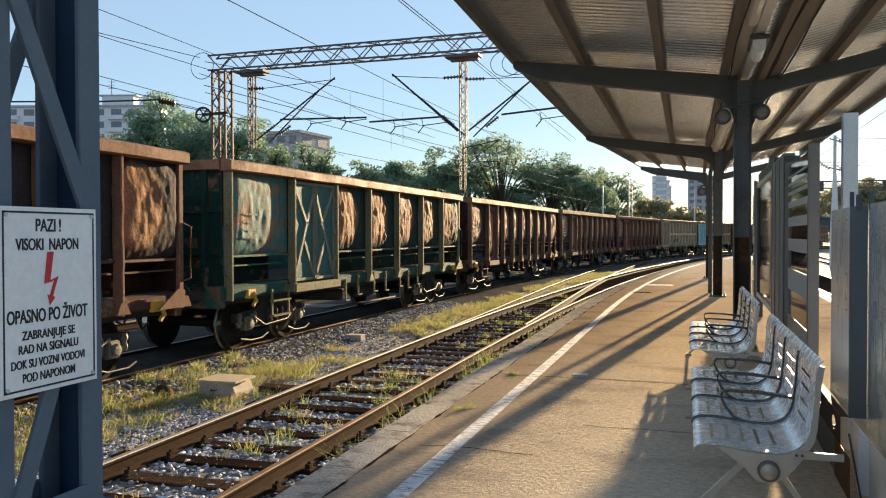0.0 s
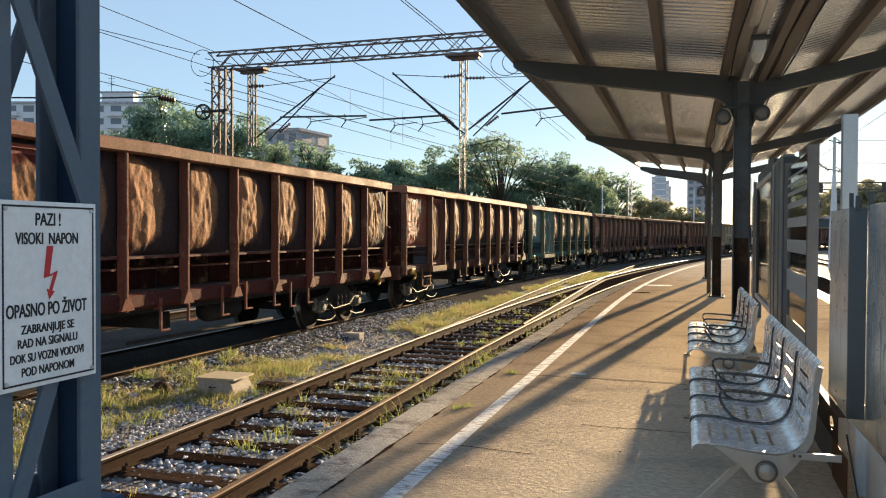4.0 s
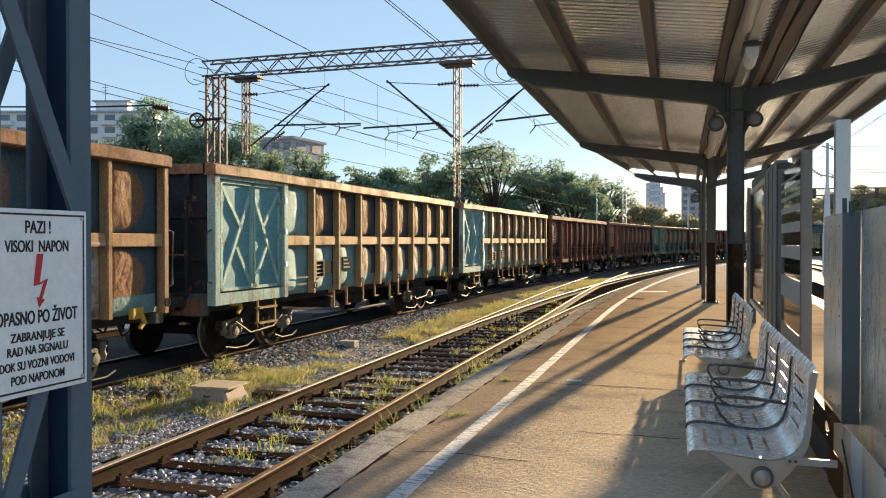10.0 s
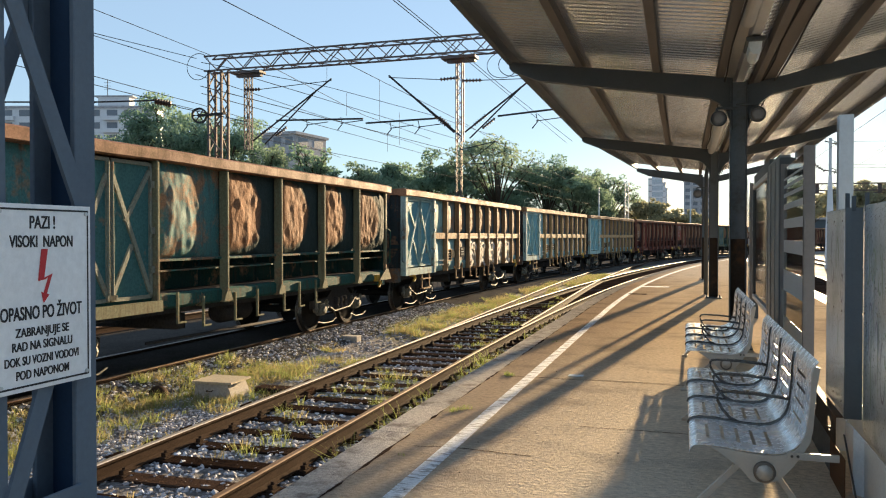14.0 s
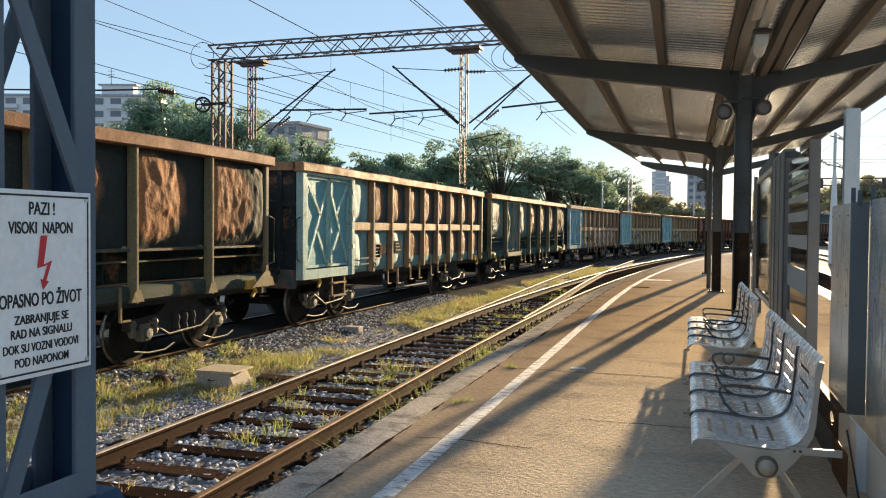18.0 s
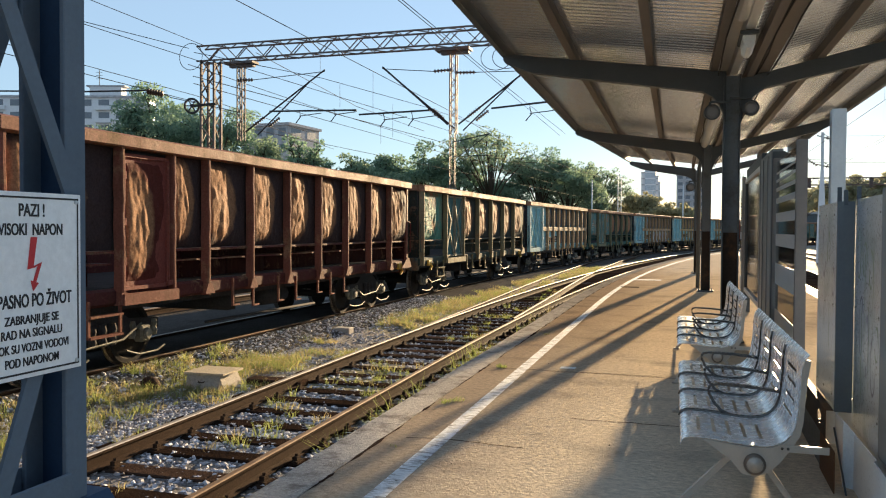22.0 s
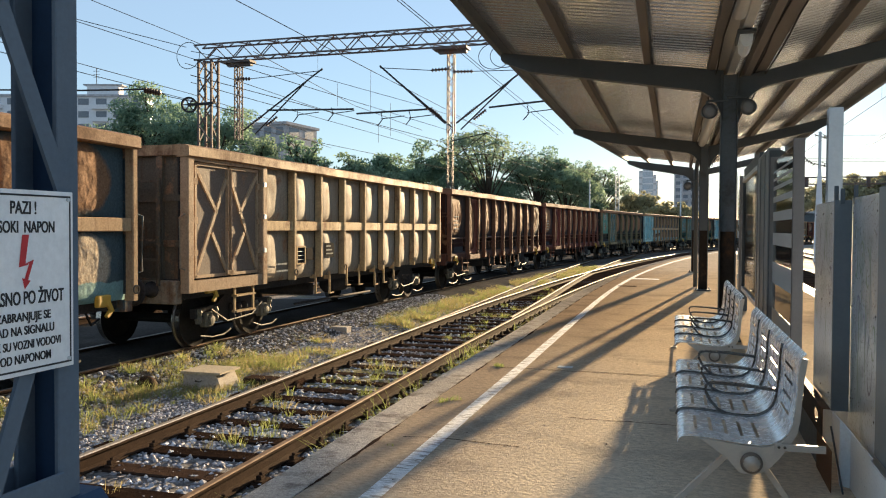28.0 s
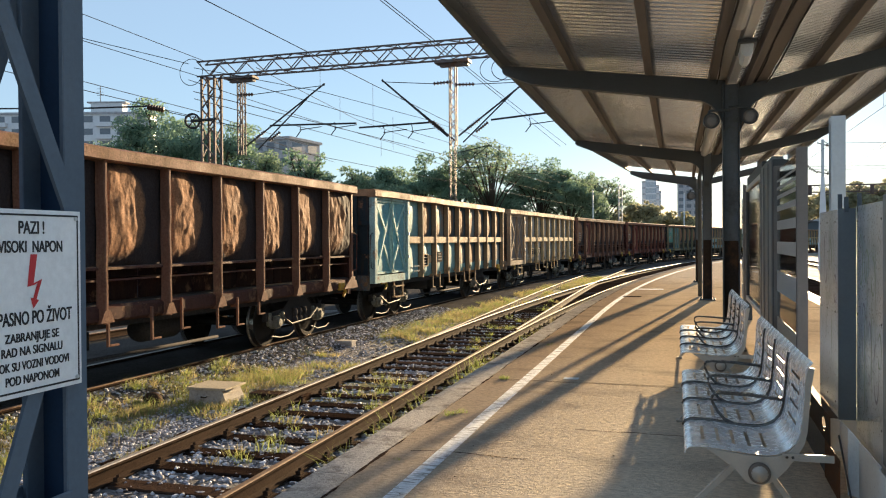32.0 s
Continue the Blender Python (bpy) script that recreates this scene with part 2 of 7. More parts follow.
M_RAILSHINE = surface("rail_head_polished", (0.42, 0.38, 0.34), (0.55, 0.50, 0.45), 1.0, 60.0, (0.44, 0.58), 0.9, 0.05, spread=False)
M_RAILHEAD = surface("rail_head_steel", (0.22, 0.175, 0.135), (0.31, 0.25, 0.20), 1.0, 60.0, (0.4, 0.58), 0.8, 0.05, (0.16, 0.10, 0.07), (0.52, 0.68), spread=False)
M_RAILHEAD2 = surface("rail_head_rusty", (0.30, 0.19, 0.12), (0.42, 0.30, 0.21), 1.0, 60.0, (0.4, 0.6), 0.6, 0.1, (0.2, 0.1, 0.06), (0.5, 0.65), spread=False)
M_STEEL = surface("canopy_steel_paint", (0.058, 0.071, 0.079), (0.094, 0.110, 0.122), 1.2, 35.0, (0.4, 0.6), 0, 0.05, (0.122, 0.106, 0.091), (0.62, 0.75), spread=False, grain=(0.88, 1.08), spec=0.35)
M_MAST = surface("mast_paint", (0.093, 0.125, 0.164), (0.130, 0.168, 0.214), 5.0, 90.0, (0.55, 0.75), 0, 0.2, (0.126, 0.133, 0.146), (0.6, 0.72), spread=False, depth=0.004, grain=(0.88, 1.08))
# shade between the mast's flanges put into the colour; the plinth shares it
M_MASTIN = surface("mast_inner_shade", (0.021, 0.045, 0.091), (0.035, 0.070, 0.126), 5.0, 90.0, (0.5, 0.7), 0, 0.2, spread=False, depth=0.004, grain=(0.85, 1.1))
M_SHEET = surface("roof_sheet", (0.53, 0.58, 0.64), (0.66, 0.71, 0.77), 0.5, 9.0, (0.16, 0.24), 0.75, 0, spread=False, stretch=(0.3, 1, 1), grain=(0.93, 1.05), spec=0.4)
# column web, a lighter blue-grey than the flanges
M_COLWEB = surface("column_web_blue_grey", (0.15, 0.18, 0.21), (0.22, 0.255, 0.29), 1.2, 35.0, (0.4, 0.6), 0, 0.05, (0.12, 0.13, 0.14), (0.56, 0.7), spread=False, grain=(0.85, 1.1))
M_PURLIN = surface("purlin_paint", (0.13, 0.12, 0.112), (0.19, 0.175, 0.165), 1.0, 30.0, (0.5, 0.75), 0, 0.1, spread=False, grain=(0.85, 1.12))
M_GALV = surface("galvanised_steel", (0.50, 0.52, 0.53), (0.62, 0.64, 0.65), 4.0, 40.0, (0.35, 0.5), 0.45, 0.03, spread=False, grain=(0.92, 1.06))
M_GANTRY = surface("gantry_steel", (0.109, 0.093, 0.091), (0.175, 0.153, 0.150), 2.0, 30.0, (0.5, 0.75), 0.2, 0.2, (0.161, 0.074, 0.043), (0.5, 0.68), spread=False)
M_WIRE = surface("wire_dark", (0.045, 0.045, 0.047), (0.055, 0.055, 0.057), 3.0, 20.0, (0.7, 0.85), 0.0, 0, spec=0.05)
M_INSUL = plain("insulator_brown", (0.07, 0.04, 0.03), 0.25)
M_CHROME = surface("bench_steel", (0.82, 0.86, 0.90), (0.90, 0.93, 0.96), 2.0, 12.0, (0.22, 0.32), 0.5, 0, spread=False, spec=0.5, grain=(0.95, 1.04))
M_BENCHLEG = plain("bench_leg_paint", (0.46, 0.415, 0.355), 0.4, 0.25)
M_BENCHCAP = plain("beam_cap_paint", (0.15, 0.122, 0.098), 0.45, 0.4)
M_POSTGREY = surface("screen_post_paint", (0.188, 0.186, 0.184), (0.259, 0.252, 0.254), 3.0, 40.0, (0.45, 0.65), 0.1, 0.05, spread=False, grain=(0.9, 1.08), spec=0.3)
M_CASING = surface("casing_paint", (0.22, 0.245, 0.25), (0.29, 0.315, 0.32), 2.0, 40.0, (0.4, 0.6), 0.1, 0.05, spread=False, grain=(0.9, 1.08), spec=0.3)
M_DARKTUBE = plain("armrest_dark", (0.10, 0.095, 0.09), 0.25, 0.8)
M_SIGN = plain("sign_white_enamel", (0.80, 0.82, 0.83), 0.45)
M_INK = plain("sign_black_paint", (0.02, 0.02, 0.022), 0.5)
M_RED = plain("sign_red_paint", (0.50, 0.035, 0.04), 0.45)
M_BRUSHED = surface("brushed_panel", (0.74, 0.82, 0.90), (0.84, 0.90, 0.95), 1.4, 70.0, (0.24, 0.38), 0.75, 0.05, (0.54, 0.64, 0.68), (0.5, 0.62), spread=False, patch_scale=2.2, grain=(0.9, 1.07))
M_WHITEPANEL = plain("white_panel", (0.80, 0.88, 0.96), 0.35)
M_BOARD = surface("rusty_board", (0.10, 0.055, 0.032), (0.19, 0.105, 0.058), 2.0, 40.0, (0.6, 0.85), 0, 0.3, spread=False)
M_PAINT = wagon_paint("wagon_paint_worn", 0.25, spec=0.035)
M_PAINT_DOOR = wagon_paint("wagon_paint_door", 0.12, streak=False)
M_PANEL = wagon_paint("wagon_panel_worn_sunlit", 2.2, bright=0.72, sunlit_wear=True, shade=0.8, streak=False, rough=(0.65, 0.85), spec=0.03)
M_PANEL_TEAL = wagon_paint("wagon_panel_painted", 0.2, streak=True, rough=(0.6, 0.85), spec=0.1)
M_PANEL_BLOTCH = wagon_paint("wagon_panel_blotched", 0.56, bright=0.95, streak=True, rough=(0.6, 0.85), spec=0.08)
M_PANEL_STRIP = wagon_paint("wagon_panel_strip", 2.2, bright=0.9, sunlit_wear=True, shade=0.8, streak=False, rough=(0.65, 0.85), spec=0.03, strip=(0.17, 0.29, 0.29))
M_PANEL_CREAM = wagon_paint("wagon_panel_cream", 2.2, sunlit_wear=True, shade=0.8, streak=False, rough=(0.65, 0.85), spec=0.03, strip=(0.17, 0.29, 0.29), worn=((0.20, 0.14, 0.10), (0.62, 0.55, 0.43)))
M_PANEL_OLD = wagon_paint("wagon_panel_rusty", 2.2, bright=0.82, sunlit_wear=True, shade=0.5, streak=False, rough=(0.65, 0.85), spec=0.03, worn=((0.125, 0.062, 0.036), (0.40, 0.215, 0.118)))
M_PAINT_RUST = wagon_paint("wagon_paint_rusty", 0.6, spec=0.05, bright=0.72)
M_UNDER = surface("underframe_grime", (0.036, 0.035, 0.037), (0.079, 0.074, 0.073), 2.0, 30.0, (0.75, 0.9), 0.0, 0.3, spec=0.02)
M_RAILEDGE = surface("rail_head_worn_rust", (0.13, 0.082, 0.05), (0.24, 0.155, 0.10), 1.0, 60.0, (0.55, 0.75), 0.35, 0.1, (0.10, 0.05, 0.03), (0.5, 0.65), spread=False)
M_WHEEL = surface("wheel_steel", (0.02, 0.018, 0.017), (0.045, 0.04, 0.036), 4.0, 40.0, (0.6, 0.8), 0.0, 0.2, spec=0.05)
M_TREAD = plain("wheel_tread", (0.42, 0.39, 0.36), 0.3, 1.0)
M_GREASE = surface("axlebox_grime", (0.09, 0.088, 0.075), (0.28, 0.27, 0.22), 6.0, 40.0, (0.5, 0.7), 0.1, 0.3)
M_YELLOW = plain("yellow_paint", (0.55, 0.33, 0.05), 0.5)
M_LETTER = surface("wagon_lettering", (0.36, 0.37, 0.35), (0.48, 0.49, 0.46), 4.0, 60.0, (0.8, 0.95), 0, 0.05, spec=0.03)
M_BLACKBOARD = surface("board_black", (0.018, 0.018, 0.02), (0.03, 0.03, 0.032), 4.0, 60.0, (0.85, 0.95), 0, 0.05, spec=0.02)
M_FACADE = surface("facade_pale", (0.68, 0.70, 0.73), (0.76, 0.78, 0.81), 0.05, 1.5, (0.8, 0.9), 0, 0, grain=(0.9, 1.05))
M_FACADE2 = surface("facade_grey", (0.388, 0.396, 0.42), (0.485, 0.495, 0.525), 0.05, 1.5, (0.8, 0.9), 0, 0)
M_HAZEGLASS = surface("tower_glass", (0.40, 0.47, 0.55), (0.50, 0.57, 0.64), 0.2, 2.0, (0.2, 0.35), 0.1, 0)
M_PANE = plain("window_glass_dark", (0.17, 0.195, 0.23), 0.25)
M_BARK = surface("bark", (0.05, 0.038, 0.028), (0.10, 0.08, 0.06), 2.0, 20.0, (0.8, 0.95), 0, 0.5)
M_BOXC = surface("precast_concrete", (0.4, 0.36, 0.318), (0.541, 0.492, 0.432), 2.0, 40.0, (0.75, 0.9), 0, 0.4, spread=False)
M_LID = surface("lid_concrete", (0.451, 0.38, 0.268), (0.564, 0.483, 0.354), 3.0, 50.0, (0.75, 0.9), 0, 0.4, spread=False)
M_GRAF = plain("graffiti_cream", (0.41, 0.32, 0.25), 0.7)
M_GIRT = surface("girt_rust", (0.035, 0.028, 0.024), (0.075, 0.055, 0.042), 3.0, 40.0, (0.6, 0.85), 0, 0.3, (0.13, 0.07, 0.04), (0.58, 0.7), spread=False)
M_RETURN = plain("return_panel_paint", (0.125, 0.145, 0.155), 0.55)
M_SCRIB1 = plain("faint_green_spray", (0.40, 0.50, 0.42), 0.5)
M_SCRIB2 = plain("faint_violet_spray", (0.36, 0.37, 0.45), 0.5)
M_LILAC = plain("graffiti_lilac", (0.34, 0.33, 0.37), 0.7)


def leaf_material(name, a, b):
    m, nt, p = nodes_of(name)
    g = nt.nodes.new("ShaderNodeNewGeometry")
    r = ramp_node(nt, 0.0, 1.0, a, b)
    nt.links.new(g.outputs["Random Per Island"], r.inputs[0])
    nt.links.new(r.outputs[0], p.inputs["Base Color"])
    p.inputs["Roughness"].default_value = 0.65
    p.inputs["Specular IOR Level"].default_value = 0.06
    tr = nt.nodes.new("ShaderNodeBsdfTranslucent")
    mx = nt.nodes.new("ShaderNodeMixShader")
    mx.inputs[0].default_value = 0.45
    nt.links.new(r.outputs[0], tr.inputs["Color"])
    nt.links.new(p.outputs[0], mx.inputs[1])
    nt.links.new(tr.outputs[0], mx.inputs[2])
    nt.links.new(mx.outputs[0], nt.nodes["Material Output"].inputs["Surface"])
    return m


M_LEAF = leaf_material("leaves_green", (0.138, 0.229, 0.168), (0.267, 0.377, 0.260))
M_LEAF2 = leaf_material("leaves_olive", (0.151, 0.227, 0.155), (0.286, 0.373, 0.248))
M_GRASSB = leaf_material("grass_blades", (0.2, 0.198, 0.083), (0.517, 0.426, 0.223))
M_WEEDB = leaf_material("weed_blades", (0.153, 0.198, 0.064), (0.388, 0.432, 0.153))
# pale leaves for far trees and bushes: distance haze put into the colour
M_LEAF3 = leaf_material("leaves_hazed", (0.27, 0.27, 0.17), (0.46, 0.43, 0.27))
M_ROCKS = surface("loose_stones", (0.287, 0.293, 0.322), (0.750, 0.765, 0.823), 1.7, 9.0, (0.6, 0.8), 0, 0.2, (0.166, 0.130, 0.113), (0.56, 0.68), spread=False, patch_scale=2.6, spec=0.2)
for _n in list(M_ROCKS.node_tree.nodes):
    if _n.type == "MIX_SHADER":
        _n.inputs[0].default_value = 0.0
_nt = M_ROCKS.node_tree             # each stone lighter or darker than its neighbours
_pb = _nt.nodes["Principled BSDF"]
_geo, _sh = _nt.nodes.new("ShaderNodeNewGeometry"), ramp_node(_nt, 0.0, 1.0, (0.28, 0.28, 0.30), (1.55, 1.53, 1.52))
_nt.links.new(_geo.outputs["Random Per Island"], _sh.inputs[0])
_nt.links.new(mixed(_nt, 1.0, _pb.inputs["Base Color"].links[0].from_socket, _sh.outputs[0], "MULTIPLY"), _pb.inputs["Base Color"])


def glass_material(name, tint, clear):
    m, nt, p = nodes_of(name)
    t, g, x = nt.nodes.new("ShaderNodeBsdfTransparent"), nt.nodes.new("ShaderNodeBsdfGlossy"), nt.nodes.new("ShaderNodeMixShader")
    t.inputs["Color"].default_value = (*tint, 1)
    g.inputs["Roughness"].default_value = 0.05
    lw = nt.nodes.new("ShaderNodeFresnel")
    lw.inputs["IOR"].default_value = 1.12
    nt.links.new(lw.outputs[0], x.inputs[0])
    nt.links.new(t.outputs[0], x.inputs[1])
    nt.links.new(g.outputs[0], x.inputs[2])
    nt.links.new(x.outputs[0], nt.nodes["Material Output"].inputs["Surface"])
    return m


M_GLASS = glass_material("screen_glass", (0.86, 0.90, 0.88), 0.9)
M_FROST = surface("frosted_band", (0.42, 0.45, 0.45), (0.50, 0.53, 0.53), 3.0, 50.0, (0.4, 0.6), 0, 0)


# ---- mesh helpers ----
def add_box(bm, x0, x1, y0, y1, z0, z1, m=None, ch=0.0):
    vs = [bm.verts.new((x, y, z)) for x in (x0, x1) for y in (y0, y1) for z in (z0, z1)]
    if m is not None:
        for v in vs:
            v.co = m @ v.co
    fs = [bm.faces.new([vs[i] for i in q]) for q in ((0, 1, 3, 2), (4, 6, 7, 5), (0, 4, 5, 1), (2, 3, 7, 6), (0, 2, 6, 4), (1, 5, 7, 3))]
    if ch:
        es = list({e for f in fs for e in f.edges})
        bmesh.ops.bevel(bm, geom=es, offset=ch, segments=1, affect="EDGES", profile=0.5)
    return fs


def add_bar(bm, a, b, w, d=None, n=4, up=(0, 0, 1)):
    """A straight bar from a to b: n sides, w across (and d deep where n is 4)."""
    a, b = Vector(a), Vector(b)
    t = (b - a).normalized()
    u = t.cross(Vector(up))
    if u.length < 1e-4:
        u = t.cross(Vector((0, 1, 0)))
    u.normalize()
    v = u.cross(t)
    d = w if d is None else d
    ring = [(-w / 2, -d / 2), (w / 2, -d / 2), (w / 2, d / 2), (-w / 2, d / 2)] if n == 4 else [(w / 2 * math.cos(k * math.tau / n), w / 2 * math.sin(k * math.tau / n)) for k in range(n)]
    lo = [bm.verts.new(a + u * p + v * q) for p, q in ring]
    hi = [bm.verts.new(b + u * p + v * q) for p, q in ring]
    k = len(ring)
    for i in range(k):
        bm.faces.new((lo[i], lo[(i + 1) % k], hi[(i + 1) % k], hi[i]))
    bm.faces.new(lo[::-1])
    bm.faces.new(hi)


def add_tube(bm, pts, r, n=6):
    """A round tube through the points."""
    pts = [Vector(p) for p in pts]
    rings = []
    for i, p in enumerate(pts):
        t = (pts[min(i + 1, len(pts) - 1)] - pts[max(i - 1, 0)]).normalized()
        u = t.cross(Vector((0, 0, 1)))
        if u.length < 0.05:
            u = t.cross(Vector((0, 1, 0)))
        u.normalize()
        v = u.cross(t)
        rings.append([bm.verts.new(p + (u * math.cos(k * math.tau / n) + v * math.sin(k * math.tau / n)) * r) for k in range(n)])
    for a, b in zip(rings, rings[1:]):
        for k in range(n):
            bm.faces.new((a[k], a[(k + 1) % n], b[(k + 1) % n], b[k]))
    bm.faces.new(rings[0][::-1])
    bm.faces.new(rings[-1])


def add_lathe(bm, prof, n=16, m=None, loop=False):
    """A turned shape: (radius, height) pairs about the z axis. loop: the outline closes on itself, as for a tyre."""
    rings = []
    for r, z in prof:
        ring = []
        for k in range(n):
            co = Vector((r * math.cos(k * math.tau / n), r * math.sin(k * math.tau / n), z))
            ring.append(bm.verts.new(m @ co if m is not None else co))
        rings.append(ring)
    for a, b in zip(rings, rings[1:] + (rings[:1] if loop else [])):
        for k in range(n):
            bm.faces.new((a[k], a[(k + 1) % n], b[(k + 1) % n], b[k]))
    if not loop:
        bm.faces.new(rings[0][::-1])
        bm.faces.new(rings[-1])


def add_prism(bm, outline, lo, hi, axis="y", m=None):
    """An outline of (p, q) pairs pushed along an axis from lo to hi; (p, q) are the two other axes in order."""
    def at(p, q, s):
        co = Vector({"x": (s, p, q), "y": (p, s, q), "z": (p, q, s)}[axis])
        return m @ co if m is not None else co
    a = [bm.verts.new(at(p, q, lo)) for p, q in outline]
    b = [bm.verts.new(at(p, q, hi)) for p, q in outline]
    k = len(outline)
    for i in range(k):
        bm.faces.new((a[i], a[(i + 1) % k], b[(i + 1) % k], b[i]))
    bm.faces.new(a[::-1])
    bm.faces.new(b)


def mesh_from(name, bm, material, smooth=False):
    bmesh.ops.recalc_face_normals(bm, faces=bm.faces[:])
    me = bpy.data.meshes.new(name)
    bm.to_mesh(me)
    bm.free()
    for mt in (material if isinstance(material, (list, tuple)) else [material]):
        me.materials.append(mt)
    if smooth:
        me.shade_smooth()
    return me


def part(name, bm, material, parent=None, label="", smooth=False, colour=None):
    ob = new(name, bm if isinstance(bm, bpy.types.Mesh) else mesh_from(name, bm, material, smooth))
    if parent is not None:
        ob.parent = parent
    if label:
        ob["label"] = label
    if colour:
        ob.color = (*colour, 1)
    return ob


def boxed(name, dims, material, parent=None, label="", ch=0.0, colour=None, m=None):
    bm = bmesh.new()
    add_box(bm, *dims, m=m, ch=ch)
    return part(name, bm, material, parent, label, colour=colour)


def lettering(text, size, material, parent, m, label="", name="lettering", squeeze=1.0):
    """Words in the built-in font, as a thin mesh at the pose m (reading along its x, upright along its y)."""
    cu = bpy.data.curves.new("text", "FONT")
    cu.body, cu.size, cu.extrude, cu.align_x, cu.offset = text, size, 0.0008, "CENTER", size * 0.012
    tmp = bpy.data.objects.new("text", cu)
    me = bpy.data.meshes.new_from_object(tmp)
    bpy.data.objects.remove(tmp)
    me.transform(m @ Matrix.Diagonal((squeeze, 1, 1, 1)))
    me.materials.clear()
    me.materials.append(material)
    return part(name, me, None, parent, label)


# ---- lines of the plan ----
class Line:
    """A plan line that starts at (x, 0) with a heading to the right of +y and bends by curvature k(s)."""
    def __init__(self, x0, heading0, bend, s_lo=-230.0, s_hi=420.0, ds=0.5):
        n = np.arange(s_lo, s_hi, ds)
        k = np.array([bend(s) for s in n])
        h = np.cumsum(k) * ds
        i0 = int(round(-s_lo / ds))
        h = h - h[i0] + heading0
        x, y = np.cumsum(np.sin(h)) * ds, np.cumsum(np.cos(h)) * ds
        self.s, self.h, self.x, self.y = n, h, x - x[i0] + x0, y - y[i0]

    def at(self, s, side=0.0):
        x, y, h = np.interp(s, self.s, self.x), np.interp(s, self.s, self.y), np.interp(s, self.s, self.h)
        return x + side * math.cos(h), y - side * math.sin(h), h


TRAIN = Line(-8.80, 0.0, lambda s: 0.00384 * min(1, max(0, (s - 11) / 27)))
NEAR = Line(-4.24, -0.022, lambda s: 0.0 if s < 12 else 0.0035 if s < 28 else 0.0030)
EDGE = Line(-2.50, -0.012, lambda s: 0.0 if s < 18 else 0.0052 if s < 34 else 0.0040)
RIGHT_A = Line(4.75, 0.0, lambda s: 0.0)
RIGHT_B = Line(9.25, 0.0, lambda s: 0.0)
FAR_TRACK = Line(-13.6, 0.0, lambda s: 0.0037 * min(1, max(0, (s - 11) / 27)))


def sweep(name, profile, line, s0, s1, step, material, parent=None, side=0.0, z=0.0, close=True, head=None, smooth=False):
    """A profile of (x, z) pairs carried along a plan line. head: a second material for faces that look up at the top."""
    steps = [s0 + (s1 - s0) * i / max(1, int((s1 - s0) / step)) for i in range(int((s1 - s0) / step) + 1)]
    verts, faces, mats, k = [], [], [], len(profile)
    top = max(q for _, q in profile)
    for s in steps:
        for p, q in profile:
            x, y, _ = line.at(s, side + p)
            verts.append((x, y, z + q))
    for i in range(len(steps) - 1):
        for j in range(k if close else k - 1):
            a, b = i * k + j, i * k + (j + 1) % k
            faces.append((a, a + k, b + k, b))
            mats.append(1 if head and profile[j][1] > top - 0.012 and profile[(j + 1) % k][1] > top - 0.012 else 0)
    if close:
        faces.append(tuple(range(k)))
        faces.append(tuple(range((len(steps) - 1) * k, len(steps) * k))[::-1])
        mats += [0, 0]
    me = bpy.data.meshes.new(name)
    me.from_pydata(verts, [], faces)
    me.materials.append(material)
    if head:
        me.materials.append(head)
    me.polygons.foreach_set("material_index", mats)
    bm = bmesh.new()
    bm.from_mesh(me)
    bmesh.ops.recalc_face_normals(bm, faces=bm.faces[:])
    bm.to_mesh(me)
    bm.free()
    return part(name, me, None, parent)


# ---- ground ----
def make_ground():
    bm = bmesh.new()
    xs = [-3000, -400, -120, -40, -18, -11, -10, -7.6, -6.9, -6.0, -2.4, 3, 12, 40, 150, 500, 3000]
    ys = [-1500, -200, -60, -20] + list(range(-10, 60, 3)) + [70, 90, 120, 200, 400, 900, 3500]
    grid = [[bm.verts.new((x, y, GROUND_Z + (0.03 * noise.noise((x * 0.6, y * 0.6, 0)) if abs(x) < 20 and -20 < y < 60 else 0))) for y in ys] for x in xs]
    for i in range(len(xs) - 1):
        for j in range(len(ys) - 1):
            bm.faces.new((grid[i][j], grid[i + 1][j], grid[i + 1][j + 1], grid[i][j + 1]))
    tagged(part("ground", bm, M_GROUND, smooth=True), "grey ballast and weedy earth round the tracks", "ground", kind="structure")


RAIL = [(-0.065, -0.16), (0.065, -0.16), (0.065, -0.148), (0.012, -0.125), (0.010, -0.045), (0.034, -0.032), (0.036, -0.008), (0.024, 0.0), (-0.024, 0.0), (-0.036, -0.008), (-0.034, -0.032), (-0.010, -0.045), (-0.012, -0.125), (-0.065, -0.148)]


def sleeper_mesh(wide=2.5):
    bm = bmesh.new()
    add_box(bm, -wide / 2, wide / 2, -0.125, 0.125, -0.15, 0.0, ch=0.012)
    return mesh_from("sleeper", bm, M_SLEEPER)


def plate_mesh():
    bm = bmesh.new()
    add_box(bm, -0.15, 0.15, -0.07, 0.07, 0.0, 0.014)
    for x in (-0.1, 0.1):
        add_box(bm, x - 0.025, x + 0.025, -0.035, 0.035, 0.014, 0.05)
        add_bar(bm, (x, 0, 0.03), (x, 0, 0.075), 0.03, n=6)
    return mesh_from("fastening", bm, M_RAIL)


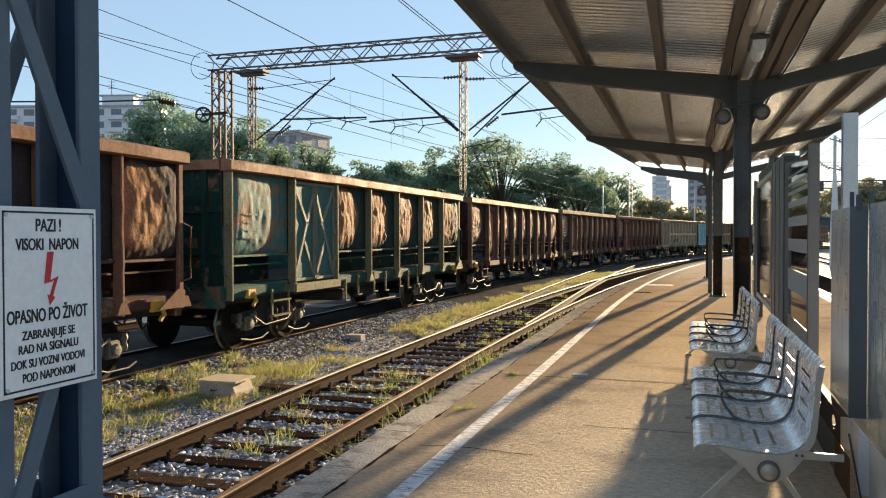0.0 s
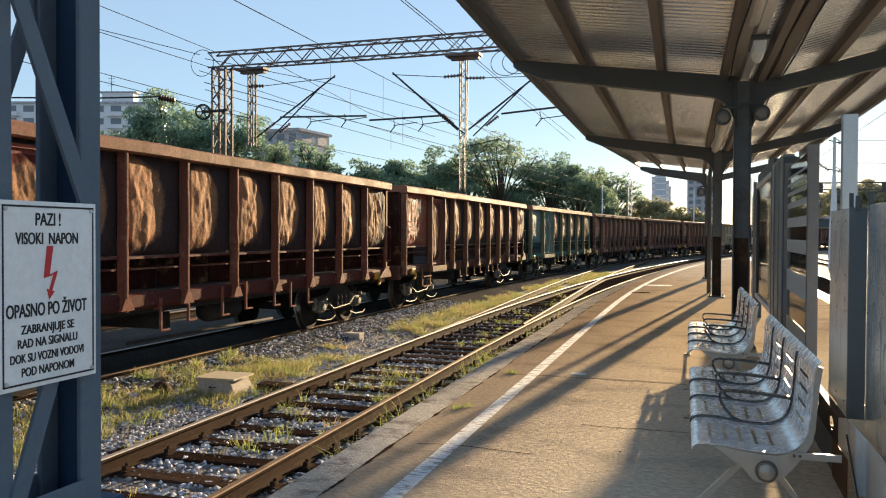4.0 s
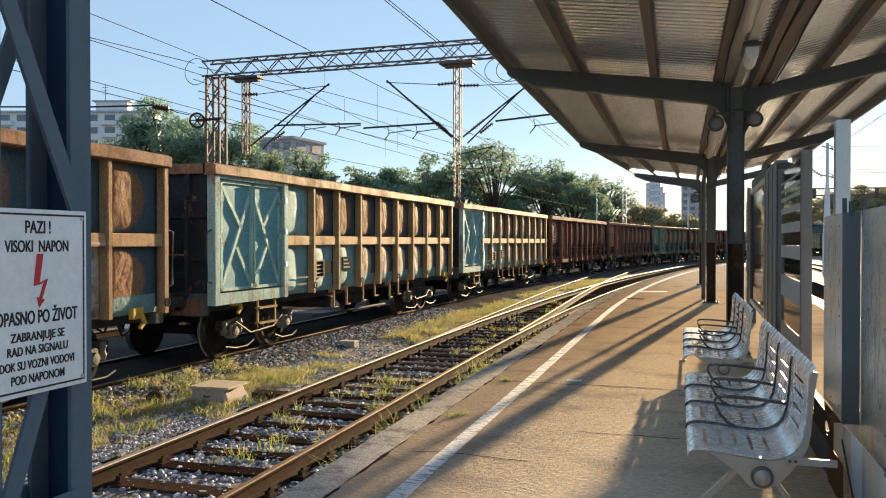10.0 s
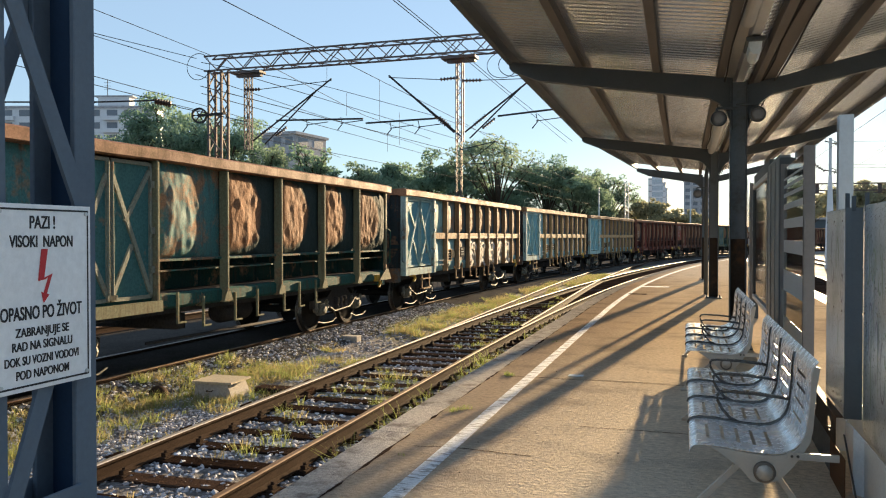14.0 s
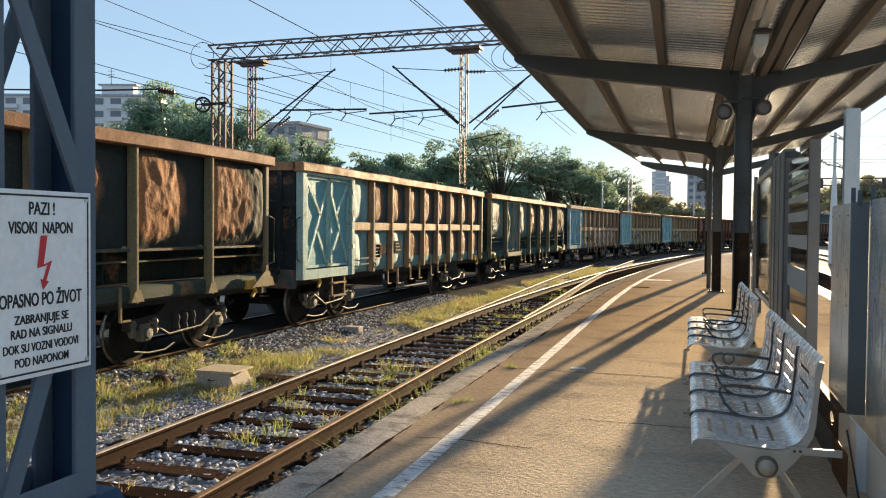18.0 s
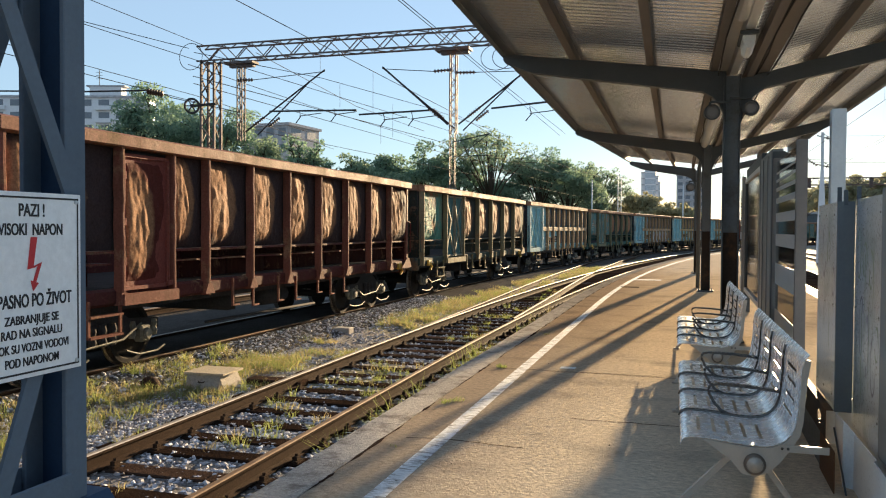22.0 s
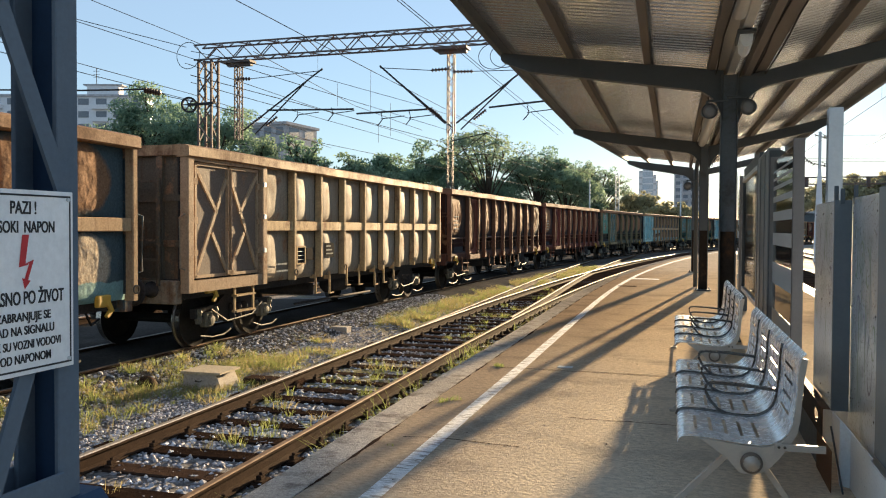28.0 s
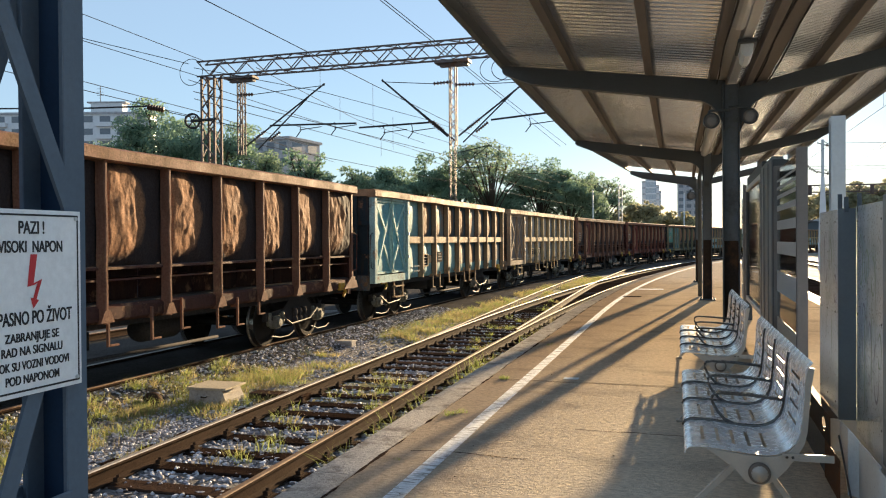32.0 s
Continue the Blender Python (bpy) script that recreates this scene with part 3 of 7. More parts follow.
def make_track(name, line, s0, s1, label, head, gap=0.62, sleepers=(0, 0), plates=(0, 0), seed=1, sink=0.0, head_right=None):
    track = tagged(new(name), label, "railway track", kind="structure")
    for side in (-0.7525, 0.7525):
        sweep("rail", RAIL, line, s0, s1, 1.0 if s1 < 130 else 2.0, M_RAIL, track, side, RAIL_Z, head=head_right if head_right and side > 0 else head)
    r = random.Random(seed)
    sm, pm = sleeper_mesh(), plate_mesh()
    s = sleepers[0]
    while s < sleepers[1]:
        x, y, h = line.at(s)
        ob = part("sleeper", sm, None, track)
        ob.matrix_world = pose(x + r.uniform(-0.04, 0.04), y, RAIL_Z - 0.165 - sink + r.uniform(-0.008, 0.004), 0, 0, -math.degrees(h) + r.uniform(-1.2, 1.2))
        if plates[0] < s < plates[1]:
            for side in (-0.7525, 0.7525):
                px, py, ph = line.at(s, side)
                ob = part("fastening", pm, None, track)
                ob.matrix_world = pose(px, py, RAIL_Z - 0.163, 0, 0, -math.degrees(ph))
        s += gap + r.uniform(-0.03, 0.03)
    return track


# ---- platform ----
def make_platform():
    plat = tagged(new("platform"), "worn concrete island platform with a painted safety line", "platform", kind="structure")
    # coping stones along the edge, each about a metre long
    s, r = -8.0, random.Random(3)
    while s < 44:
        n = r.uniform(0.94, 1.08)
        a, b = s + 0.0015, s + n - 0.0015
        bm = bmesh.new()
        zt = r.uniform(-0.002, 0.002)
        pts = []
        for q in (a, b):
            for side, z in ((0.0, zt - 0.015), (0.02, zt), (0.30, zt), (0.30, -0.16), (0.0, -0.16)):
                x, y, _ = EDGE.at(q, side)
                pts.append(bm.verts.new((x, y, z)))
        for i in range(5):
            bm.faces.new((pts[i], pts[(i + 1) % 5], pts[5 + (i + 1) % 5], pts[5 + i]))
        bm.faces.new(pts[:5])
        bm.faces.new(pts[5:])
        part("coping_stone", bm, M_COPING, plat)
        s += n
    sweep("edge_far", [(0, -0.16), (0, 0), (0.30, 0), (0.30, -0.16)], EDGE, 44, 66, 2, M_COPING, plat)
    sweep("edge_near", [(0, -0.16), (0, 0), (0.30, 0), (0.30, -0.16)], EDGE, -60, -8, 2, M_COPING, plat)
    sweep("edge_wall", [(0.06, -0.7), (0.06, -0.16), (0.5, -0.16), (0.5, -0.7)], EDGE, -60, 66, 2, M_BOXC, plat)
    # slabs with open joints between them
    cuts = [-60, -20, -3.2, 3.05, 9.15, 15.4, 21.6, 27.9, 36, 48, 66]
    for a, b in zip(cuts, cuts[1:]):
        # the far side is straight, so the platform narrows to a point down the line
        a, b = a + 0.008, min(b, 66) - 0.008
        n = max(2, int((b - a) / 1.5))
        verts, faces = [], []
        for i in range(n + 1):
            x, y, _ = EDGE.at(a + (b - a) * i / n, 0.31)
            xr = max(x + 0.05, 3.05)
            verts += [(x, y, -0.5), (x, y, -0.001), (xr, y, -0.001), (xr, y, -0.5)]
        for i in range(n):
            for j in range(4):
                p, q = 4 * i + j, 4 * i + (j + 1) % 4
                faces.append((p, p + 4, q + 4, q))
        faces += [(0, 1, 2, 3), (4 * n + 3, 4 * n + 2, 4 * n + 1, 4 * n)]
        me = bpy.data.meshes.new("slab")
        me.from_pydata(verts, [], faces)
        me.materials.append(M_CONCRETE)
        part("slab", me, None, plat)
    sweep("safety_line", [(0.68, -0.001), (0.68, 0.002), (0.80, 0.002), (0.80, -0.001)], EDGE, -8, 60, 0.5, M_LINE, plat)
    boxed("edge_right", (2.78, 3.08, -60, 62, -0.16, 0.004), M_LINE, plat, "white painted far edge of the platform")
    bm = bmesh.new()
    add_box(bm, -1.84, -0.98, 26.3, 26.75, -0.001, 0.003)
    part("short_dash", bm, M_LINE, plat)
    bm = bmesh.new()
    add_box(bm, -1.95, -1.45, 22.9, 23.2, -0.001, 0.003)
    part("patch", bm, M_SLEEPER, plat)
    # cracks: thin dark lines of settled joint filler
    for y0, x0, x1 in ((9.1, -2.1, 0.4), (5.9, -2.1, -1.2), (6.9, -1.0, 0.1)):
        bm = bmesh.new()
        n = 26
        lo, hi = [], []
        for i in range(n + 1):
            x = x0 + (x1 - x0) * i / n
            y = y0 + 0.05 * noise.noise((x * 2.0, y0, 0)) + 0.02 * noise.noise((x * 9.0, y0, 3))
            w = 0.006 + 0.006 * abs(noise.noise((x * 5, y0, 9)))
            lo.append(bm.verts.new((x, y - w, 0.0015)))
            hi.append(bm.verts.new((x, y + w, 0.0015)))
        for i in range(n):
            bm.faces.new((lo[i], lo[i + 1], hi[i + 1], hi[i]))
        part("crack", bm, M_SLEEPER, plat)
    # broken joint between the coping and the slabs
    s, r = 2.5, random.Random(8)
    while s < 26:
        n, run_len = 9, r.uniform(0.35, 1.3)
        lo, hi = [], []
        bm = bmesh.new()
        for i in range(n + 1):
            q = s + run_len * i / n
            w = (0.004 + 0.022 * r.random() ** 2) * math.sin(math.pi * (i + 0.3) / (n + 0.6))
            mid = 0.315 + 0.016 * noise.noise((q * 3, 2, 5))
            lo.append(bm.verts.new((*EDGE.at(q, mid - w)[:2], 0.0022)))
            hi.append(bm.verts.new((*EDGE.at(q, mid + w)[:2], 0.0022)))
        for i in range(n):
            bm.faces.new((lo[i], lo[i + 1], hi[i + 1], hi[i]))
        part("joint_gap", bm, M_SLEEPER, plat)
        s += run_len + r.uniform(0.05, 0.6)
    # crumbs and chips lying on the slabs
    for k in range(34):
        bm = bmesh.new()
        x, y, w = r.uniform(-2.0, 0.5), 3.2 + 9 * r.random(), r.uniform(0.003, 0.008)
        bmesh.ops.create_cone(bm, cap_ends=True, segments=5, radius1=w, radius2=w * 0.6, depth=w * 0.8, matrix=pose(x, y, w * 0.35, 0, 0, 40 * k))
        part("chip", bm, (M_SLEEPER, M_COPING)[k % 3 == 0], plat)
    bm = bmesh.new()
    add_box(bm, -1.47, -1.30, 9.3, 9.42, -0.001, 0.006, ch=0.002)
    part("cover_plate", bm, M_GALV, plat)


# ---- canopy ----
ROOF_ANGLE = -0.0195


def roof_x(y):
    return 0.50 + ROOF_ANGLE * (y - 12)


POST_Y = (12.4, 22.2, 31.3)
ROOF_END = 4.4                      # the canopy stops short here, out of view, to let sky light onto the first bench


def roof_left(y):
    """Plan line of the canopy's track-side edge, which bends with the platform."""
    return float(np.interp(y, (-20, 5, 9.2, 12.4, 22.2, 31.3), (-2.35, -2.5, -2.66, -2.86, -3.12, -2.35)))


def arm_top(off):
    """Height of the arms' upper edge at a distance from the middle line; the roof folds down to the middle."""
    return 3.84 - 0.134 * off if off < 0 else 3.72 + 0.228 * off


def make_canopy():
    can = tagged(new("canopy"), "dark steel platform canopy with a corrugated metal roof", "canopy", kind="structure")
    for n, y in enumerate(POST_Y):
        x = roof_x(y)
        x -= 0.02
        # H-section column: flanges along the platform, the web across it
        bm = bmesh.new()
        for xa, xb in ((x - 0.115, x - 0.098), (x + 0.098, x + 0.115)):
            add_box(bm, xa, xb, y - 0.14, y + 0.14, 0, 3.8, ch=0.003)
        part("column", bm, M_STEEL, can)
        boxed("column_web", (x - 0.098, x + 0.098, y - 0.009, y + 0.009, 1.56, 3.8), M_COLWEB, can, "blue-grey column web")
        boxed("column_foot_web", (x - 0.098, x + 0.098, y - 0.009, y + 0.009, 0.03, 1.56), M_GIRT, can, "dark painted foot of the column web")
        bm = bmesh.new()
        add_box(bm, x - 0.2, x + 0.2, y - 0.22, y + 0.22, 0, 0.03, ch=0.006)
        for dx in (-0.16, 0.16):
            for dy in (-0.18, 0.18):
                add_bar(bm, (x + dx, y + dy, 0.03), (x + dx, y + dy, 0.07), 0.04, n=6)
        part("base_plate", bm, M_STEEL, can)
        x = roof_x(y)
        for sgn, reach in ((-1, x - roof_left(y)), (1, 3.05)):
            e = sgn * reach
            bm = bmesh.new()
            out = [(0.1, 3.10), (0.13, 3.24), (0.19, 3.39), (0.28, 3.50), (0.42, 3.58 if sgn < 0 else 3.60), (reach - 0.45, arm_top(sgn * (reach - 0.45)) - 0.25), (reach - 0.03, arm_top(e) - 0.14), (reach, arm_top(e) - 0.1), (reach, arm_top(e)), (0.1, arm_top(sgn * 0.1))]
            add_prism(bm, [(x + sgn * p, q) for p, q in out], y - 0.075, y + 0.075, "y")
            part("arm", bm, M_STEEL, can)
    # purlins along the roof, from post to post
    cuts = (ROOF_END,) + POST_Y
    bays = list(zip(cuts, cuts[1:]))

    def at(y, f):
        """Offset from the middle at a share f of the reach: negative towards the train."""
        return f * (roof_x(y) - roof_left(y)) if f < 0 else f * 3.05
    for f, w, h in ((-1.0, 0.08, 0.17), (-0.68, 0.10, 0.13), (-0.345, 0.10, 0.13), (-0.08, 0.10, 0.14), (0.07, 0.09, 0.14), (0.37, 0.10, 0.13), (0.67, 0.10, 0.13), (1.0, 0.08, 0.17)):
        for y0, y1 in bays:
            bm = bmesh.new()
            o0, o1 = at(y0, f), at(y1, f)
            add_bar(bm, (roof_x(y0) + o0, y0, arm_top(o0) + 0.06), (roof_x(y1) + o1, y1, arm_top(o1) + 0.06), w, h)
            part("purlin", bm, M_PURLIN if abs(f) < 0.9 else M_STEEL, can)
    # corrugated sheets, two a bay on each side, ribs across the platform
    ends = []
    for y0, y1 in bays:
        ends += [y0, (y0 + y1) / 2]
    ends.append(30.75)
    for a, b in zip(ends, ends[1:]):
        for sgn in (-1, 1):
            verts, faces = [], []
            cnt = int((b - a) / 0.15)
            step = (b - a) / cnt
            rows = [(a + step * (i + q), dz) for i in range(cnt) for q, dz in ((0.0, 0.0), (0.6, 0.0), (0.68, 0.04), (0.92, 0.04))] + [(b, 0.0)]
            for y, dz in rows:
                for f in (0.01, 1.03):
                    off = at(y, f * sgn)
                    verts.append((roof_x(y) + off, y, arm_top(off) + 0.128 + dz))
            for i in range(len(rows) - 1):
                faces.append((2 * i, 2 * i + 1, 2 * i + 3, 2 * i + 2))
            me = bpy.data.meshes.new("roof_sheet")
            me.from_pydata(verts, [], faces)
            me.materials.append(M_SHEET)
            part("roof_sheet", me, None, can)
            # top skin, so that the roof is closed and has thickness
            bm = bmesh.new()
            q = []
            for y, f in ((a, 0.0), (a, 1.03), (b, 1.03), (b, 0.0)):
                off = at(y, f * sgn)
                q.append((roof_x(y) + off, y, arm_top(off) + 0.24))
            bm.faces.new([bm.verts.new(v) for v in q])
            part("roof_skin", bm, M_GALV, can)
    bm = bmesh.new()
    add_bar(bm, (roof_x(ROOF_END), ROOF_END, 4.0), (roof_x(30.75), 30.75, 4.0), 0.1, 0.36)
    part("gutter", bm, M_GALV, can)
    # drain pipe, cable tray and conduits under the fold
    bm = bmesh.new()
    add_tube(bm, [(roof_x(y) - 0.12, y, 3.86) for y in (4.6, 7, 9.2)], 0.075, 12)
    part("drain_pipe", bm, M_GALV, can, smooth=True)
    bm = bmesh.new()
    add_tube(bm, [(roof_x(y) - 0.1, y, 3.78) for y in (12.8, 17, 21.8)], 0.085, 12)
    part("drain_pipe", bm, M_GALV, can, smooth=True)
    bm = bmesh.new()
    add_tube(bm, [(0.10, 23.5, 0.0), (0.10, 23.5, 3.3), (0.2, 23.0, 3.72)], 0.055, 10)
    part("downpipe", bm, M_STEEL, can, "dark rainwater downpipe", smooth=True)
    bm = bmesh.new()
    add_bar(bm, (roof_x(ROOF_END) + 0.38, ROOF_END, 3.84), (roof_x(30) + 0.38, 30, 3.84), 0.16, 0.05)
    part("cable_tray", bm, M_PURLIN, can)
    for k, (dx, z) in enumerate(((-0.22, 3.82), (0.3, 3.80), (0.46, 3.79))):
        bm = bmesh.new()
        pts = [(roof_x(y) + dx + 0.015 * math.sin(y * 1.7 + k), y, z - 0.02 * math.sin(y * 2.1 + k) ** 2) for y in np.arange(4.6, 30, 0.9)]
        add_tube(bm, pts, 0.011, 5)
        part("conduit", bm, M_WIRE, can)
    return can


def make_loudspeaker(x, y, z, turn):
    s = tagged(new("loudspeaker"), "round grey loudspeaker bracketed to the canopy column", "loudspeaker", "platform loudspeakers")
    bm = bmesh.new()
    add_lathe(bm, [(0.02, -0.28), (0.085, -0.25), (0.09, -0.08), (0.12, -0.02), (0.13, 0.0), (0.13, 0.03), (0.115, 0.035), (0.11, 0.01), (0.05, -0.04), (0.01, -0.05)], 20, pose(0, 0, 0, 90) @ Matrix.Scale(0.86, 4))
    part("horn", bm, M_STEEL, s, smooth=True)
    bm = bmesh.new()
    add_lathe(bm, [(0.001, 0.0), (0.108, 0.005), (0.108, 0.015), (0.05, 0.022), (0.001, 0.024)], 20, pose(0, 0, 0, 90) @ Matrix.Scale(0.86, 4))
    part("grille", bm, M_POSTGREY, s, smooth=True)
    bm = bmesh.new()
    add_bar(bm, (0, 0.12, 0.06), (0, 0.12, 0.16), 0.03)
    add_bar(bm, (0, 0.12, 0.16), (-0.28 if x > roof_x(y) else 0.28, 0.12, 0.16), 0.03)
    part("bracket", bm, M_STEEL, s)
    s.matrix_world = pose(x, y, z, 0, 0, turn)


def make_lamp(x, y, z):
    s = tagged(new("ceiling_lamp"), "translucent canopy lamp in a metal holder", "lamp", "canopy lamps")
    bm = bmesh.new()
    add_prism(bm, [(-0.07, 0.0), (-0.06, -0.10), (-0.025, -0.14), (0.025, -0.14), (0.06, -0.10), (0.07, 0.0)], -0.28, 0.28, "y")
    part("diffuser", bm, M_WHITEPANEL, s, "pale translucent diffuser")
    bm = bmesh.new()
    add_box(bm, -0.1, 0.1, -0.33, 0.33, 0.0, 0.05, ch=0.008)
    for y0 in (-0.25, 0.25):
        add_bar(bm, (0, y0, 0.05), (0, y0, 0.2), 0.025)
    part("holder", bm, M_STEEL, s)
    s.matrix_world = pose(x, y, z)


# ---- benches ----
def seat_profile():
    """Side line of the seat and backrest sheet: (x, z), from the front lip to the top of the back."""
    return [(0.004, 0.388), (0.006, 0.405), (0.02, 0.422), (0.06, 0.431), (0.16, 0.429), (0.265, 0.416), (0.36, 0.406), (0.44, 0.404), (0.50, 0.415), (0.55, 0.443), (0.585, 0.485), (0.604, 0.54), (0.614, 0.62), (0.624, 0.72), (0.625, 0.80), (0.632, 0.865), (0.646, 0.905), (0.668, 0.92)]


SEAT_W = 0.695


def make_bench():
    bench = tagged(new("bench"), "perforated polished steel platform bench with four seats", "bench", "platform benches")
    prof = seat_profile()
    seg = [0.0]
    for a, b in zip(prof, prof[1:]):
        seg.append(seg[-1] + math.hypot(b[0] - a[0], b[1] - a[1]))
    total = seg[-1]

    def at(q):
        q = min(max(q, 0), total)
        return Vector((np.interp(q, seg, [p[0] for p in prof]), 0, np.interp(q, seg, [p[1] for p in prof])))
    # breaks in both directions leave slots open; they run along the bench, in rows up the curve
    marks = [0.125, 0.21, 0.295, 0.38, 0.465, 0.70, 0.785, 0.87, 0.955]
    qs = [0.0, 0.02, 0.045, 0.07]
    for q in marks:
        qs += [q - 0.010, q + 0.010]
        if q == 0.465:
            qs += [0.51, 0.54, 0.57, 0.60, 0.63, 0.66]
    qs += [1.0, 1.03, total]
    slot_rows = {(q - 0.010, q + 0.010) for q in marks}
    ys = [0.005, 0.16, 0.17, 0.53, 0.54, SEAT_W - 0.005]
    for k in range(4):
        bm = bmesh.new()
        grid = [[bm.verts.new(at(q) + Vector((0, k * SEAT_W + y, 0))) for y in ys] for q in qs]
        for i in range(len(qs) - 1):
            for j in range(len(ys) - 1):
                if (qs[i], qs[i + 1]) in slot_rows and j == 2:
                    continue
                bm.faces.new((grid[i][j], grid[i][j + 1], grid[i + 1][j + 1], grid[i + 1][j]))
        bmesh.ops.recalc_face_normals(bm, faces=bm.faces[:])
        bmesh.ops.solidify(bm, geom=bm.faces[:], thickness=0.003)
        me = mesh_from("seat", bm, M_CHROME)
        me.shade_smooth()
        me.set_sharp_from_angle(angle=radians(35))
        part("seat", me, None, bench)
    # dark ribs between the seats follow the sheet, with hooped armrests over them
    for k in (1, 2, 3):
        y = k * SEAT_W
        bm = bmesh.new()
        add_tube(bm, [at(q) + Vector((-0.004, y, 0.008)) for q in np.linspace(0.0, total - 0.06, 36)], 0.011, 6)
        part("rib", bm, M_DARKTUBE, bench, smooth=True)
        bm = bmesh.new()
        hoop = [(0.31, 0.418), (0.25, 0.447), (0.205, 0.50), (0.178, 0.552), (0.176, 0.585), (0.19, 0.604), (0.23, 0.611), (0.40, 0.604), (0.56, 0.588), (0.615, 0.580)]
        add_tube(bm, [(p, y, q) for p, q in hoop], 0.0095, 8)
        part("armrest", bm, M_DARKTUBE, bench, smooth=True)
        bm = bmesh.new()
        add_prism(bm, [(0.19, 0.612), (0.23, 0.620), (0.42, 0.614), (0.60, 0.597), (0.60, 0.590), (0.42, 0.606), (0.23, 0.611)], y - 0.022, y + 0.022, "y")
        part("arm_pad", bm, M_DARKTUBE, bench, "flat dark steel arm pad")
    bm = bmesh.new()
    add_tube(bm, [(0.393, -0.04, 0.311), (0.393, 4 * SEAT_W + 0.04, 0.311)], 0.045, 14)
    part("beam", bm, M_BENCHLEG, bench, smooth=True)
    for y in (0.0, 4 * SEAT_W):
        bm = bmesh.new()
        under = [(at(q).x, at(q).z - 0.006) for q in np.linspace(0.14, total - 0.03, 26)]
        belly = [(0.672, 0.89), (0.655, 0.78), (0.645, 0.66), (0.637, 0.55), (0.622, 0.48), (0.585, 0.415), (0.53, 0.335), (0.47, 0.27), (0.40, 0.24), (0.33, 0.25), (0.27, 0.32), (0.16, 0.40)]
        add_prism(bm, under + belly, y - 0.012, y + 0.012, "y")
        part("end_plate", bm, M_BENCHLEG, bench, "cream painted end plate")
        boxed("wall_strap", (0.51, 0.765, y - 0.03, y - 0.016, 0.392, 0.430), M_BENCHLEG, bench, "cream flat strap")
        for p in (0.53, 0.56):
            bm = bmesh.new()
            add_bar(bm, (p, y - 0.036, 0.411), (p, y - 0.028, 0.411), 0.016, n=6)
            part("bolt", bm, M_DARKTUBE, bench)
        bm = bmesh.new()
        add_lathe(bm, [(0.001, -0.012), (0.036, -0.012), (0.04, -0.028), (0.053, -0.028), (0.058, -0.02), (0.058, 0.02), (0.05, 0.03), (0.001, 0.03)], 22, Matrix.Translation((0.393, y - 0.012, 0.311)) @ pose(0, 0, 0, -90))
        part("beam_cap", bm, M_BENCHCAP, bench, "worn grey beam cap", smooth=True)
    for y in (0.10, 4 * SEAT_W - 0.18):
        for dx in (-0.40, 0.25):
            bm = bmesh.new()
            add_bar(bm, (0.393 + (-0.11 if dx < 0 else 0.03), y, 0.33), (0.393 + dx, y, 0.02), 0.04, 0.03)
            add_box(bm, 0.393 + dx - 0.04, 0.393 + dx + 0.04, y - 0.03, y + 0.03, 0.0, 0.022, ch=0.006)
            part("leg", bm, M_BENCHLEG, bench)
    return bench


# ---- glass screen behind the benches ----
SX = 0.98


